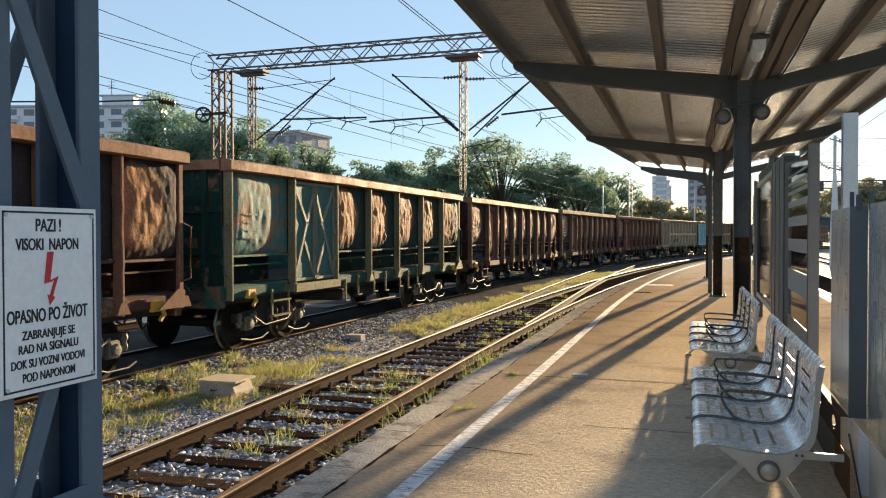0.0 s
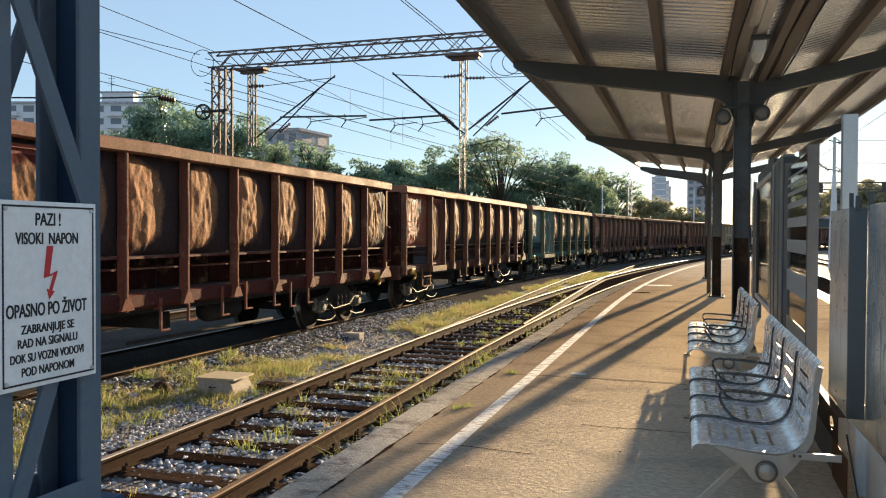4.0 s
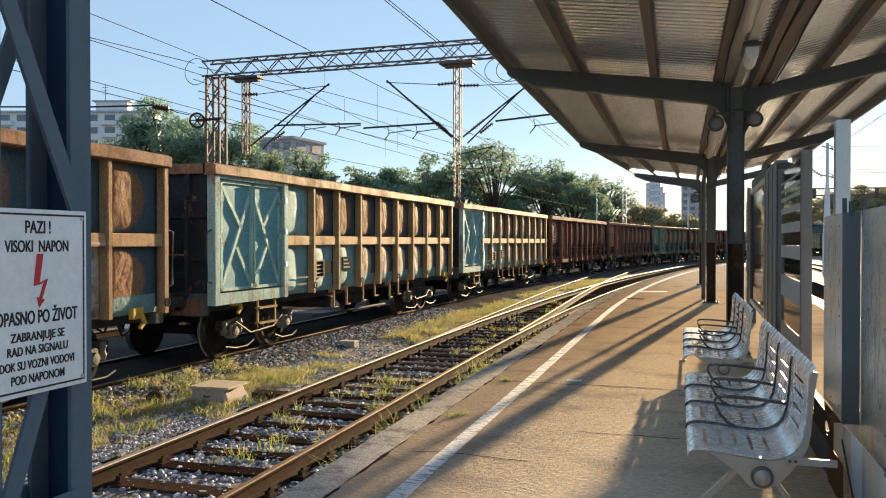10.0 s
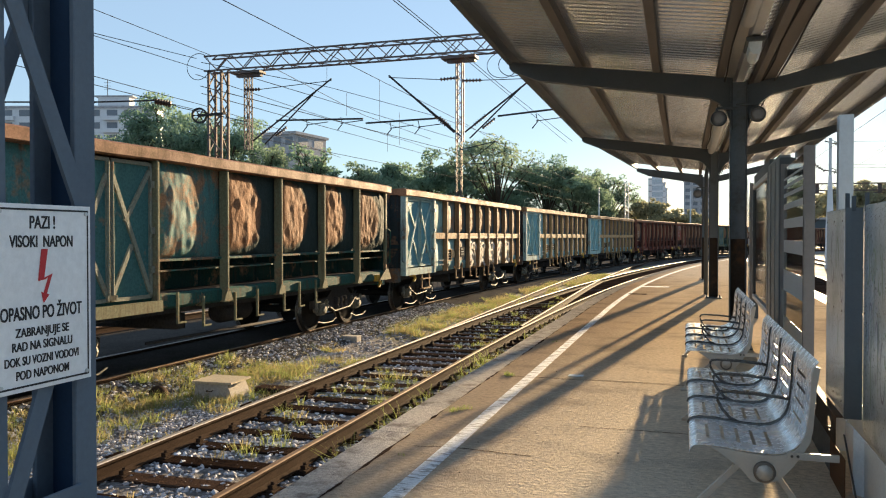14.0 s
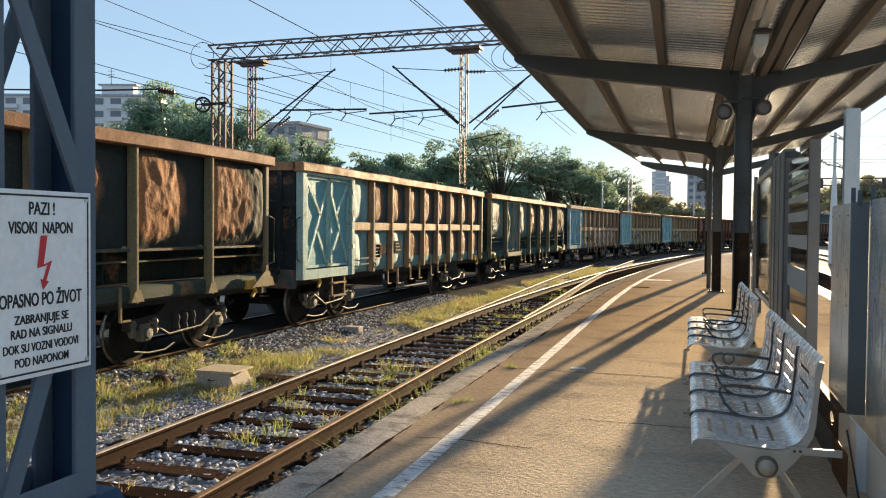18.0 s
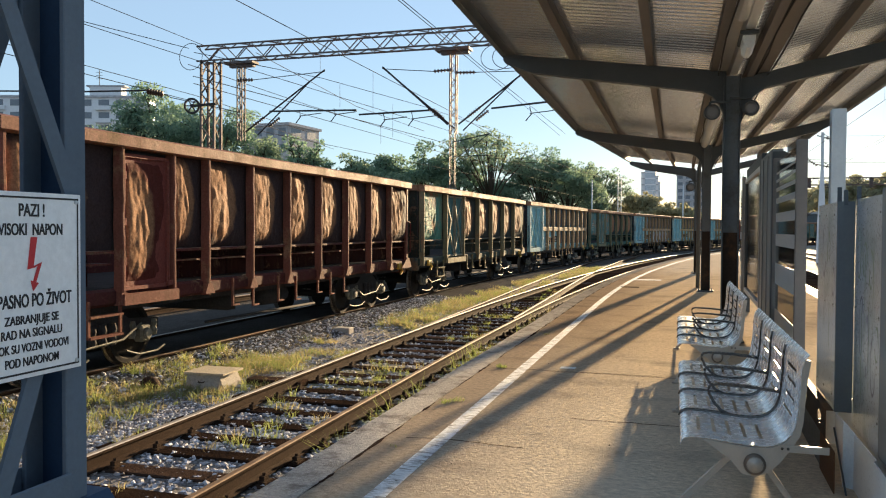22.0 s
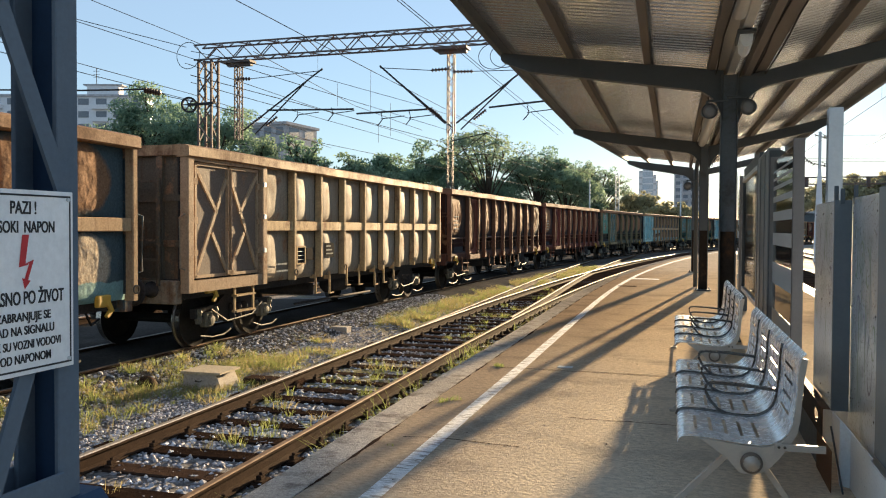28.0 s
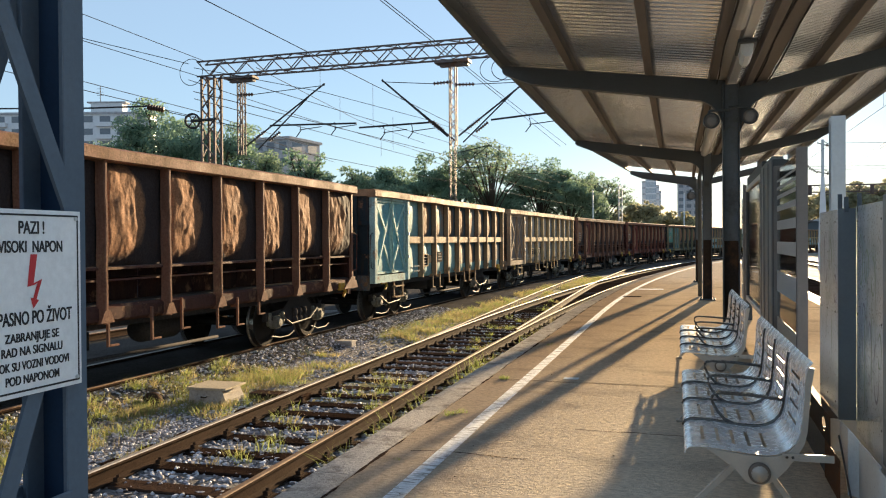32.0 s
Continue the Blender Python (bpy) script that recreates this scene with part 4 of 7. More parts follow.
def make_screen():
    scr = tagged(new("wind_screen"), "glazed steel wind screen with frosted bands behind the benches", "wind screen")
    for y, material, top in ((6.78, M_GALV, 2.50), (8.88, M_POSTGREY, 2.50), (11.3, M_POSTGREY, 2.52)):
        bm = bmesh.new()
        x1 = SX + 0.065
        xa, xb, xc = SX - 0.035, SX + 0.005, SX + 0.02
        outline = [(xa, y - 0.05), (x1, y - 0.05), (x1, y - 0.044), (xc, y - 0.044), (xc, y + 0.044), (x1, y + 0.044), (x1, y + 0.05), (xa, y + 0.05), (xa, y + 0.044), (xb, y + 0.044), (xb, y - 0.044), (xa, y - 0.044)]
        lo, hi = [bm.verts.new((p, q, 0)) for p, q in outline], [bm.verts.new((p, q, top)) for p, q in outline]
        for i in range(12):
            bm.faces.new((lo[i], lo[(i + 1) % 12], hi[(i + 1) % 12], hi[i]))
        bm.faces.new(lo[::-1])
        bm.faces.new(hi)
        part("post", bm, material, scr)
    for a, b in ((8.94, 11.24), (17.2, 19.4)):
        pane = boxed("glass_pane", (SX, SX + 0.008, a, b, 0.12, 2.46), M_GLASS, scr)
        pane.visible_shadow = False
        for z0, z1 in ((0.3, 0.6), (0.92, 1.18), (1.40, 1.55), (1.70, 1.81), (1.93, 2.00), (2.085, 2.13), (2.20, 2.235), (2.30, 2.325)):
            boxed("frosted_band", (SX - 0.003, SX - 0.001, a, b, z0, z1), M_FROST, scr)
    # perforated steel girt along the foot of the screen, with oval holes through it
    bm = bmesh.new()
    gy, gz0, gz1, gx = (5.82, 8.86), 0.25, 0.43, 0.80
    holes = [6.08, 6.80, 7.55, 8.30]
    cuts = [gy[0]] + [q for h in holes for q in (h - 0.13, h + 0.13)] + [gy[1]]
    for i in range(0, len(cuts), 2):
        add_box(bm, gx, gx + 0.006, cuts[i], cuts[i + 1], gz0, gz1)
    for h in holes:
        n = 10
        for half, z in ((1, gz1), (-1, gz0)):
            rim = [(h + 0.10 * math.cos(math.pi * q / n), 0.34 + half * 0.045 * math.sin(math.pi * q / n)) for q in range(n + 1)]
            out = [(h + 0.13, 0.34)] + rim + [(h - 0.13, 0.34), (h - 0.13, z), (h + 0.13, z)]
            add_prism(bm, out, gx, gx + 0.006, "x")
    add_box(bm, gx, gx + 0.05, gy[0], gy[1], gz1, gz1 + 0.006)
    part("girt", bm, M_GIRT, scr, "dark rusty perforated steel girt")
    boxed("foot_strip", (gx, gx + 0.006, 5.45, 6.02, 0.0, 0.252), M_BOARD, scr, "rust-brown foot strip")
    boxed("kick_panel", (gx + 0.012, gx + 0.02, 6.03, 8.83, 0.0, 0.262), M_STEEL, scr, "dark painted kick panel")
    for y in (6.4, 7.2, 8.0):
        bm = bmesh.new()
        add_bar(bm, (gx + 0.045, y, 0.0), (gx + 0.045, y, gz0), 0.04)
        part("girt_leg", bm, M_GIRT, scr)
    return scr


def make_pillar():
    p = tagged(new("panel_pillar"), "grey sheet-metal pillar of the platform shelter", "pillar")
    boxed("casing", (SX - 0.05, SX + 0.1, 11.46, 13.15, 0.0, 2.66), M_CASING, p, ch=0.01)
    boxed("end_sheet", (SX - 0.04, SX + 0.12, 11.425, 11.455, 0.0, 2.62), M_STEEL, p)
    for y in (11.9, 12.6):
        boxed("rib", (SX - 0.062, SX - 0.052, y - 0.02, y + 0.02, 0.05, 2.6), M_CASING, p)


def make_display():
    d = tagged(new("display_case"), "dark glazed timetable case in a pale steel frame", "display case")
    boxed("back_board", (SX + 0.02, SX + 0.05, 13.3, 16.9, 0.45, 2.50), M_SLEEPER, d)
    boxed("head_panel", (SX - 0.03, SX + 0.05, 13.2, 16.9, 2.58, 2.76), M_STEEL, d, "dark sheet head panel")
    for a in ((13.2, 13.3), (16.9, 17.0)):
        boxed("frame_post", (SX - 0.05, SX + 0.06, a[0], a[1], 0.0, 2.58), M_STEEL, d, ch=0.006)
    for z in (0.4, 2.50):
        boxed("frame_rail", (SX - 0.055, SX + 0.055, 13.3, 16.9, z, z + 0.08), M_GALV, d, ch=0.006)
    boxed("frame_edge", (SX - 0.055, SX - 0.02, 13.3, 13.36, 0.48, 2.50), M_GALV, d)
    for k in range(3):
        boxed("poster", (SX + 0.012, SX + 0.018, 13.5 + k * 1.13, 14.45 + k * 1.13, 0.85, 2.3), (M_BOARD, M_FACADE2, M_BOARD)[k], d)
    g = boxed("front_glass", (SX - 0.02, SX - 0.014, 13.31, 16.89, 0.5, 2.49), M_GLASS, d)
    g.visible_shadow = False
    boxed("side_post", (SX - 0.05, SX + 0.02, 17.9, 18.05, 0.0, 2.70), M_POSTGREY, d)


def make_metal_wall():
    w = tagged(new("metal_partition"), "brushed metal partition panels, marked with faint graffiti", "partition")
    XA, XB, YS = 0.87, 0.98, 5.96           # the wall steps back towards the camera
    boxed("panel", (XA, XA + 0.03, YS + 0.003, 6.75, 0.42, 1.78), M_BRUSHED, w, ch=0.006)
    boxed("return_panel", (XA + 0.002, XB - 0.003, YS - 0.02, YS, 0.40, 1.785), M_RETURN, w, "flat grey painted return panel")
    seam = 5.13
    boxed("panel", (XB, XB + 0.03, seam + 0.006, YS - 0.002, 0.31, 1.80), M_BRUSHED, w, ch=0.006)
    boxed("end_post", (XB - 0.012, XB + 0.03, 2.6, seam - 0.012, 0.33, 1.83), M_CASING, w, "grey painted end casing", ch=0.006)
    boxed("seam_strip", (XB + 0.008, XB + 0.02, seam - 0.006, seam + 0.006, 0.31, 1.80), M_STEEL, w)
    for x, y, h in ((XA + 0.02, 5.99, 0.09), (XA + 0.05, 5.94, 0.07), (XB + 0.01, 5.90, 0.09)):
        boxed("lug", (x - 0.012, x + 0.012, y - 0.012, y + 0.012, 1.76, 1.79 + h), M_STEEL, w)
    # folded pale base sheet under the panels
    folds = [(0.868, 5.86), (0.875, 5.62), (0.93, 5.58), (0.935, 5.0), (0.915, 4.94), (0.92, 3.0)]
    for (xa, ya), (xb, yb) in zip(folds, folds[1:]):
        bm = bmesh.new()
        za, zb = (0.41 if q > 5.6 else 0.345 for q in (ya, yb))
        lo_a = 0.30 if ya == 5.86 else 0.0
        front = [bm.verts.new(v) for v in ((xa, ya, lo_a), (xb, yb, 0.0), (xb, yb, zb), (xa, ya, za))]
        back = [bm.verts.new(v.co + Vector((0.006, 0, 0))) for v in front]
        bm.faces.new(front[::-1])
        bm.faces.new(back)
        for k in range(4):
            bm.faces.new((front[k], front[(k + 1) % 4], back[(k + 1) % 4], back[k]))
        part("base_panel", bm, M_WHITEPANEL, w, "pale blue-white folded base sheet")
    bm = bmesh.new()
    add_bar(bm, (0.862, 5.87, 0.31), (0.868, 5.44, 0.0), 0.010, 0.010)
    part("base_edge", bm, M_STEEL, w)
    boxed("back_sheet", (XB + 0.035, XB + 0.045, 2.6, 6.7, 0.02, 0.45), M_WHITEPANEL, w)
    r = random.Random(4)

    def scribble(x, pts, wide, material):
        bm = bmesh.new()
        lo, hi = [], []
        for i, (y, z) in enumerate(pts):
            q0, q1 = pts[max(0, i - 1)], pts[min(len(pts) - 1, i + 1)]
            d = Vector((q1[0] - q0[0], q1[1] - q0[1])).normalized()
            ww = wide * (0.6 + 0.4 * math.sin(i * 0.9 + z * 5))
            lo.append(bm.verts.new((x, y - d.y * ww, z + d.x * ww)))
            hi.append(bm.verts.new((x, y + d.y * ww, z - d.x * ww)))
        for i in range(len(pts) - 1):
            bm.faces.new((lo[i], lo[i + 1], hi[i + 1], hi[i]))
        part("graffiti", bm, material, w, "faint sprayed scribble")
    for k in range(10):
        on_b = k < 7
        y, z = (5.25 + 0.09 * k, r.uniform(0.75, 1.55)) if on_b else (6.05 + 0.2 * (k - 7), r.uniform(1.0, 1.5))
        x = (XB if on_b else XA) - 0.0012
        a0, ry, rz = r.uniform(0, 6.28), r.uniform(0.03, 0.07), r.uniform(0.08, 0.2)
        scribble(x, [(y + ry * math.cos(a0 + q * 0.45), z + rz * math.sin(a0 + q * 0.45)) for q in range(12)], 0.012, (M_SCRIB1, M_SCRIB2)[k % 2])
    for y, z0, z1 in ((5.68, 0.5, 1.15), (5.60, 0.85, 1.45), (5.47, 0.62, 1.2), (5.36, 0.9, 1.5), (6.2, 0.75, 1.1)):
        # runs of paint down the sheet
        scribble((XB if y < 6 else XA) - 0.0016, [(y + 0.008 * math.sin(q * 1.7), z1 + (z0 - z1) * q / 8) for q in range(9)], 0.008, M_SCRIB1)
    for x, ys in ((XA, (6.04, 6.38, 6.70)), (XB, (5.20, 5.90))):
        for y in ys:
            for z in (0.5, 1.1, 1.7):
                bm = bmesh.new()
                add_bar(bm, (x - 0.004, y, z), (x + 0.002, y, z), 0.014, n=6)
                part("rivet", bm, M_STEEL, w)
    return w


# ---- lattice mast with its warning plate ----
def make_mast():
    mast = tagged(new("lattice_mast"), "blue-grey painted lattice steel catenary mast on a plinth", "mast")
    x0, x1, y0, y1, top = -1.318, -1.205, 1.197, 1.476, 9.0
    for a, b, f in ((y0, y0 + 0.012, 1), (y1, y1 - 0.012, -1)):
        bm = bmesh.new()
        add_box(bm, x0 + 0.012, x1 - 0.012, min(a, b), max(a, b), 1.0, top)
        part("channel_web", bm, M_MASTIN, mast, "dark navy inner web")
        for xa, xb in ((x1 - 0.012, x1), (x0, x0 + 0.012)):
            bm = bmesh.new()
            add_box(bm, xa, xb, min(a, a + f * 0.057), max(a, a + f * 0.057), 1.0, top, ch=0.002)
            part("channel_flange", bm, M_MAST, mast)
    # lacing in a zigzag, the far side half a step above the near side
    for xf, shift in ((x1 + 0.004, 0.0), (x0 - 0.004, 0.53)):
        for k in range(6):
            z = 1.08 * k + shift
            for (ya, za), (yb, zb) in (((1.225, 1.03 + z), (1.447, 1.605 + z)), ((1.447, 1.62 + z), (1.225, 2.108 + z))):
                bm = bmesh.new()
                add_bar(bm, (xf, ya, za), (xf, yb, zb), 0.036, 0.008, up=(1, 0, 0))
                part("lacing_bar", bm, M_MAST, mast)
        bm = bmesh.new()
        add_box(bm, xf - 0.004, xf + 0.004, y0 + 0.05, y1 - 0.05, 1.0, 1.105, ch=0.002)
        part("batten_plate", bm, M_MAST, mast)
    bm = bmesh.new()
    add_prism(bm, [(x0 - 0.2, 0.0), (x1 + 0.06, 0.0), (x1 + 0.04, 0.98), (x1 + 0.03, 1.02), (x1 + 0.01, 1.045), (x0 - 0.08, 1.045), (x0 - 0.12, 1.03), (x0 - 0.16, 0.98)], y0 - 0.05, y1 + 0.05, "y")
    part("plinth", bm, M_MASTIN, mast, "dark concrete plinth")
    # warning plate
    plate = tagged(new("warning_plate"), "white enamel warning plate with black words and a red arrow", "sign")
    px = x1 + 0.02
    bm = bmesh.new()
    add_box(bm, px - 0.002, px, 1.204, 1.438, 1.316, 1.655, ch=0.0008)
    part("plate", bm, M_SIGN, plate)
    bm = bmesh.new()
    y_lo, y_hi, z_lo, z_hi = 1.211, 1.431, 1.324, 1.647
    for d in ((y_lo, y_hi, z_lo, z_lo + 0.0035), (y_lo, y_hi, z_hi - 0.0035, z_hi), (y_lo, y_lo + 0.0035, z_lo, z_hi), (y_hi - 0.0035, y_hi, z_lo, z_hi)):
        add_box(bm, px + 0.0003, px + 0.0008, *d)
    part("border", bm, M_INK, plate)
    m0 = lambda z: Matrix.Translation((px + 0.0006, 1.315, z)) @ pose(0, 0, 0, 90, 0, 90)
    for text, size, z, sq in (("PAZI !", 0.033, 1.611, 0.72), ("VISOKI  NAPON", 0.030, 1.577, 0.70), ("OPASNO PO \u017dIVOT", 0.034, 1.446, 0.64), ("ZABRANJUJE SE", 0.0225, 1.4155, 0.82), ("RAD NA SIGNALU", 0.0225, 1.3905, 0.79), ("DOK SU VOZNI VODOVI", 0.022, 1.3645, 0.72), ("POD NAPONOM", 0.0225, 1.339, 0.75)):
        lettering(text, size, M_INK, plate, m0(z), squeeze=sq)
    bm = bmesh.new()
    for quad in (((-0.006, 1.573), (0.010, 1.573), (0.001, 1.520), (-0.014, 1.514)), ((-0.014, 1.514), (0.001, 1.520), (0.021, 1.527), (0.004, 1.517)), ((0.021, 1.527), (0.007, 1.490), (-0.001, 1.492), (0.010, 1.521)), ((-0.007, 1.494), (0.013, 1.488), (-0.001, 1.473))):
        bm.faces.new([bm.verts.new((px + 0.001, 1.317 + a, b)) for a, b in quad])
    part("bolt_arrow", bm, M_RED, plate)
    for y in (1.218, 1.424):
        for z in (1.331, 1.64):
            bm = bmesh.new()
            add_bar(bm, (px - 0.003, y, z), (px + 0.003, y, z), 0.008, n=8)
            part("screw", bm, M_GALV, plate)


# ---- gantry over the tracks ----
GY = 24.3


def lattice(bm, a, b, w, h, chord, n, up=(0, 0, 1)):
    """A four-chord lattice girder from a to b with zigzag bracing on its faces."""
    a, b = Vector(a), Vector(b)
    t = (b - a).normalized()
    u = t.cross(Vector(up)).normalized()
    v = u.cross(t)
    cs = [(-w / 2, -h / 2), (w / 2, -h / 2), (w / 2, h / 2), (-w / 2, h / 2)]
    for p, q in cs:
        add_bar(bm, a + u * p + v * q, b + u * p + v * q, chord)
    for (p0, q0), (p1, q1) in zip(cs, cs[1:] + cs[:1]):
        for k in range(n):
            f0, f1 = k / n, (k + 1) / n
            s, e = ((p0, q0), (p1, q1)) if k % 2 else ((p1, q1), (p0, q0))
            add_bar(bm, a.lerp(b, f0) + u * s[0] + v * s[1], a.lerp(b, f1) + u * e[0] + v * e[1], chord * 0.55)


def insulator(bm, a, b, r=0.07, n=6):
    a, b = Vector(a), Vector(b)
    q = (b - a).to_track_quat("Z", "Y").to_matrix().to_4x4()
    L = (b - a).length
    prof = [(0.02, 0)]
    for k in range(n):
        z = L * (k + 0.5) / n
        prof += [(0.025, z - L / n * 0.3), (r, z - L / n * 0.1), (r * 0.9, z + L / n * 0.1), (0.025, z + L / n * 0.25)]
    prof += [(0.02, L)]
    add_lathe(bm, prof, 8, Matrix.Translation(a) @ q)


def make_gantry():
    g = tagged(new("catenary_gantry"), "rust-streaked lattice steel gantry spanning the tracks", "gantry")
    bm = bmesh.new()
    lattice(bm, (-15.9, GY, GROUND_Z), (-15.9, GY, 7.3), 0.5, 0.42, 0.07, 14, up=(0, 1, 0))
    part("left_leg", bm, M_GANTRY, g)
    bm = bmesh.new()
    lattice(bm, (7.4, GY, GROUND_Z), (7.4, GY, 7.3), 0.62, 0.5, 0.06, 18, up=(0, 1, 0))
    part("right_leg", bm, M_GANTRY, g)
    bm = bmesh.new()
    lattice(bm, (-16.3, GY, 7.52), (7.8, GY, 7.58), 0.5, 0.5, 0.05, 46)
    part("beam", bm, M_GANTRY, g)
    for x, zb in ((-14.73, 4.55), (-7.22, 4.55), (0.9, 4.9)):
        bm = bmesh.new()
        add_box(bm, x - 0.55, x + 0.55, GY - 0.22, GY + 0.22, 7.12, 7.2)
        add_box(bm, x - 0.4, x + 0.5, GY - 0.1, GY + 0.1, 7.02, 7.12)
        lattice(bm, (x, GY, zb), (x, GY, 7.05), 0.19, 0.19, 0.035, 11, up=(0, 1, 0))
        part("drop_post", bm, M_GANTRY, g)
    wheel = Matrix.Translation((-16.46, GY - 0.3, 5.75))
    bm = bmesh.new()
    add_lathe(bm, [(0.21, -0.05), (0.27, -0.06), (0.25, 0.0), (0.27, 0.06), (0.21, 0.05)], 20, wheel @ pose(0, 0, 0, 90, 0, 25), loop=True)
    add_lathe(bm, [(0.001, -0.06), (0.06, -0.06), (0.06, 0.06), (0.001, 0.06)], 10, wheel @ pose(0, 0, 0, 90, 0, 25))
    tw = part("tension_wheel", bm, M_WIRE, g, "dark cable tensioning wheel")
    for k in range(6):
        ang = k * math.pi / 3
        bm = bmesh.new()
        add_bar(bm, (-16.46, GY - 0.3, 5.75), (-16.46 + 0.22 * math.cos(ang), GY - 0.3 + 0.1 * math.cos(ang), 5.75 + 0.22 * math.sin(ang)), 0.035)
        part("spoke", bm, M_WIRE, tw)
    bm = bmesh.new()
    add_bar(bm, (-16.46, GY - 0.3, 5.75), (-15.5, GY - 0.3, 5.78), 0.12, 0.07)
    part("wheel_arm", bm, M_WIRE, g)

    def cantilever(name, tip, foot, foot2, tube_a, tube_b, stub):
        bm = bmesh.new()
        add_bar(bm, (foot[0], GY, foot[1]), (tip[0], GY, tip[1]), 0.058, n=8)
        mid = (tip[0] * 0.82 + foot[0] * 0.18, tip[1] * 0.82 + foot[1] * 0.18)
        add_bar(bm, (foot2[0], GY, foot2[1]), (mid[0], GY, mid[1]), 0.048, n=8)
        add_bar(bm, (tube_a[0], GY, tube_a[1]), (tube_b[0], GY, tube_b[1]), 0.06, n=8)
        sx = 1 if tube_b[0] > tube_a[0] else -1
        for f in (0.35, 0.75):
            xx = tube_a[0] + (tube_b[0] - tube_a[0]) * f
            add_tube(bm, [(xx, GY, tube_a[1]), (xx + 0.05 * sx, GY, tube_a[1] - 0.22), (xx - 0.12 * sx, GY, tube_a[1] - 0.42)], 0.018, 5)
            add_bar(bm, (xx, GY, tube_a[1] - 0.2), (xx + 0.8 * sx, GY, tube_a[1] - 0.13), 0.03, n=6)
        part(name, bm, M_WIRE, g)
        d = Vector((tip[0] - foot[0], 0, tip[1] - foot[1])).normalized()
        for f, k in ((Vector((foot[0], GY, foot[1])), 0.35), (Vector((foot2[0], GY, foot2[1])), 0.5)):
            bm = bmesh.new()
            insulator(bm, f + d * k, f + d * (k + 0.5), 0.065)
            part("insulator", bm, M_INSUL, g)
        bm = bmesh.new()
        insulator(bm, (stub[0], GY, stub[1]), (stub[0] + stub[2] * 0.7, GY, stub[1] - 0.02), 0.065)
        part("insulator", bm, M_INSUL, g)
        bm = bmesh.new()
        add_bar(bm, (stub[0] + stub[2] * 0.7, GY, stub[1] - 0.02), (tip[0], GY, tip[1] - 0.06), 0.026, n=6)
        part("tie_bar", bm, M_WIRE, g)
    cantilever("cantilever", (-11.62, 6.78), (-14.55, 4.85), (-14.1, 4.72), (-13.65, 5.5), (-10.5, 5.42), (-14.9, 6.6, 0.9))
    cantilever("cantilever", (-9.6, 6.76), (-7.4, 4.85), (-7.15, 4.7), (-10.4, 5.27), (-8.0, 5.32), (-7.25, 6.55, -0.9))
    cantilever("cantilever", (-4.85, 6.45), (-7.05, 4.85), (-6.9, 4.65), (-6.0, 5.3), (-2.6, 5.55), (-7.15, 6.45, 0.9))
    for k in range(4):
        cx, r0 = -5.9 + 0.33 * k, 0.5 - 0.04 * k
        bm = bmesh.new()
        add_tube(bm, [(cx + r0 * math.cos(a), GY + 0.2, 6.9 + r0 * 0.8 * math.sin(a)) for a in np.linspace(0.4, 6.0, 18)], 0.012, 4)
        part("cable_loop", bm, M_WIRE, g)
    bm = bmesh.new()
    add_tube(bm, [(-16.43 + 0.45 * math.cos(a), GY - 0.4, 7.40 + 0.45 * math.sin(a)) for a in np.linspace(0, 6.28, 22)], 0.012, 4)
    part("cable_loop", bm, M_WIRE, g)
    for x in (-15.9, 7.4):
        boxed("footing", (x - 0.5, x + 0.5, GY - 0.45, GY + 0.45, GROUND_Z - 0.2, GROUND_Z + 0.25), M_BOXC, g, ch=0.03)


FEEDERS = (
    ((-15.84, 18.16, 7.8), (-16.05, 24.12, 7.8)),
    ((-16.86, 19.32, 7.5), (-16.0, 23.17, 7.5)),
    ((-16.19, 18.55, 7.2), (-16.0, 23.94, 7.2)),
    ((-17.38, 19.91, 6.4), (-17.41, 25.53, 6.4), (-18.49, 36.86, 6.4)),
    ((-16.82, 19.27, 6.0), (-16.77, 25.11, 6.0), (-19.17, 41.17, 6.0)),
    ((-9.09, 13.47, 6.3), (-9.19, 18.39, 6.3), (-9.3, 25.36, 6.3), (-9.38, 31.17, 6.3), (-10.67, 66.96, 6.3)),
    ((-5.87, 14.38, 6.3), (-5.94, 18.22, 6.3), (-6.09, 24.29, 6.3), (-6.49, 40.69, 6.3)),
    ((-5.67, 14.1, 6.2), (-5.73, 18.31, 6.2), (-5.85, 23.81, 6.2), (-5.98, 39.2, 6.2)),
    ((-14.36, 24.04, 7.1), (-13.12, 27.22, 7.1), (-11.69, 34.75, 7.1), (-10.57, 45.78, 7.1)),
    ((-14.97, 24.8, 6.6), (-15.08, 30.22, 6.6), (-14.73, 40.05, 6.6), (-15.03, 57.7, 6.6)),
    ((-12.51, 24.46, 6.6), (-13.3, 30.78, 6.6), (-13.28, 39.47, 6.6)),
    ((-11.5, 24.29, 5.4), (-10.5, 35.25, 5.4), (-9.35, 53.95, 5.4)),
    ((-14.05, 42.74, 6.0), (-12.99, 78.11, 6.0)),
    ((-13.65, 59.11, 5.2), (-10.46, 115.61, 5.2)),
    ((-9.85, 56.8, 6.4), (-4.42, 117.63, 6.4)),
    ((4.38, 39.69, 6.2), (7.25, 60.0, 6.5)),
    ((7.56, 40.0, 5.51), (9.48, 60.0, 6.32)),
    ((7.56, 40.0, 5.37), (9.48, 60.0, 6.09)),
    ((11.0, 50.0, 6.83), (8.7, 60.0, 7.99)),
    ((11.4, 60.0, 6.39), (6.9, 60.0, 6.46)),
    ((11.4, 60.0, 6.17), (6.9, 60.0, 6.25)),
)


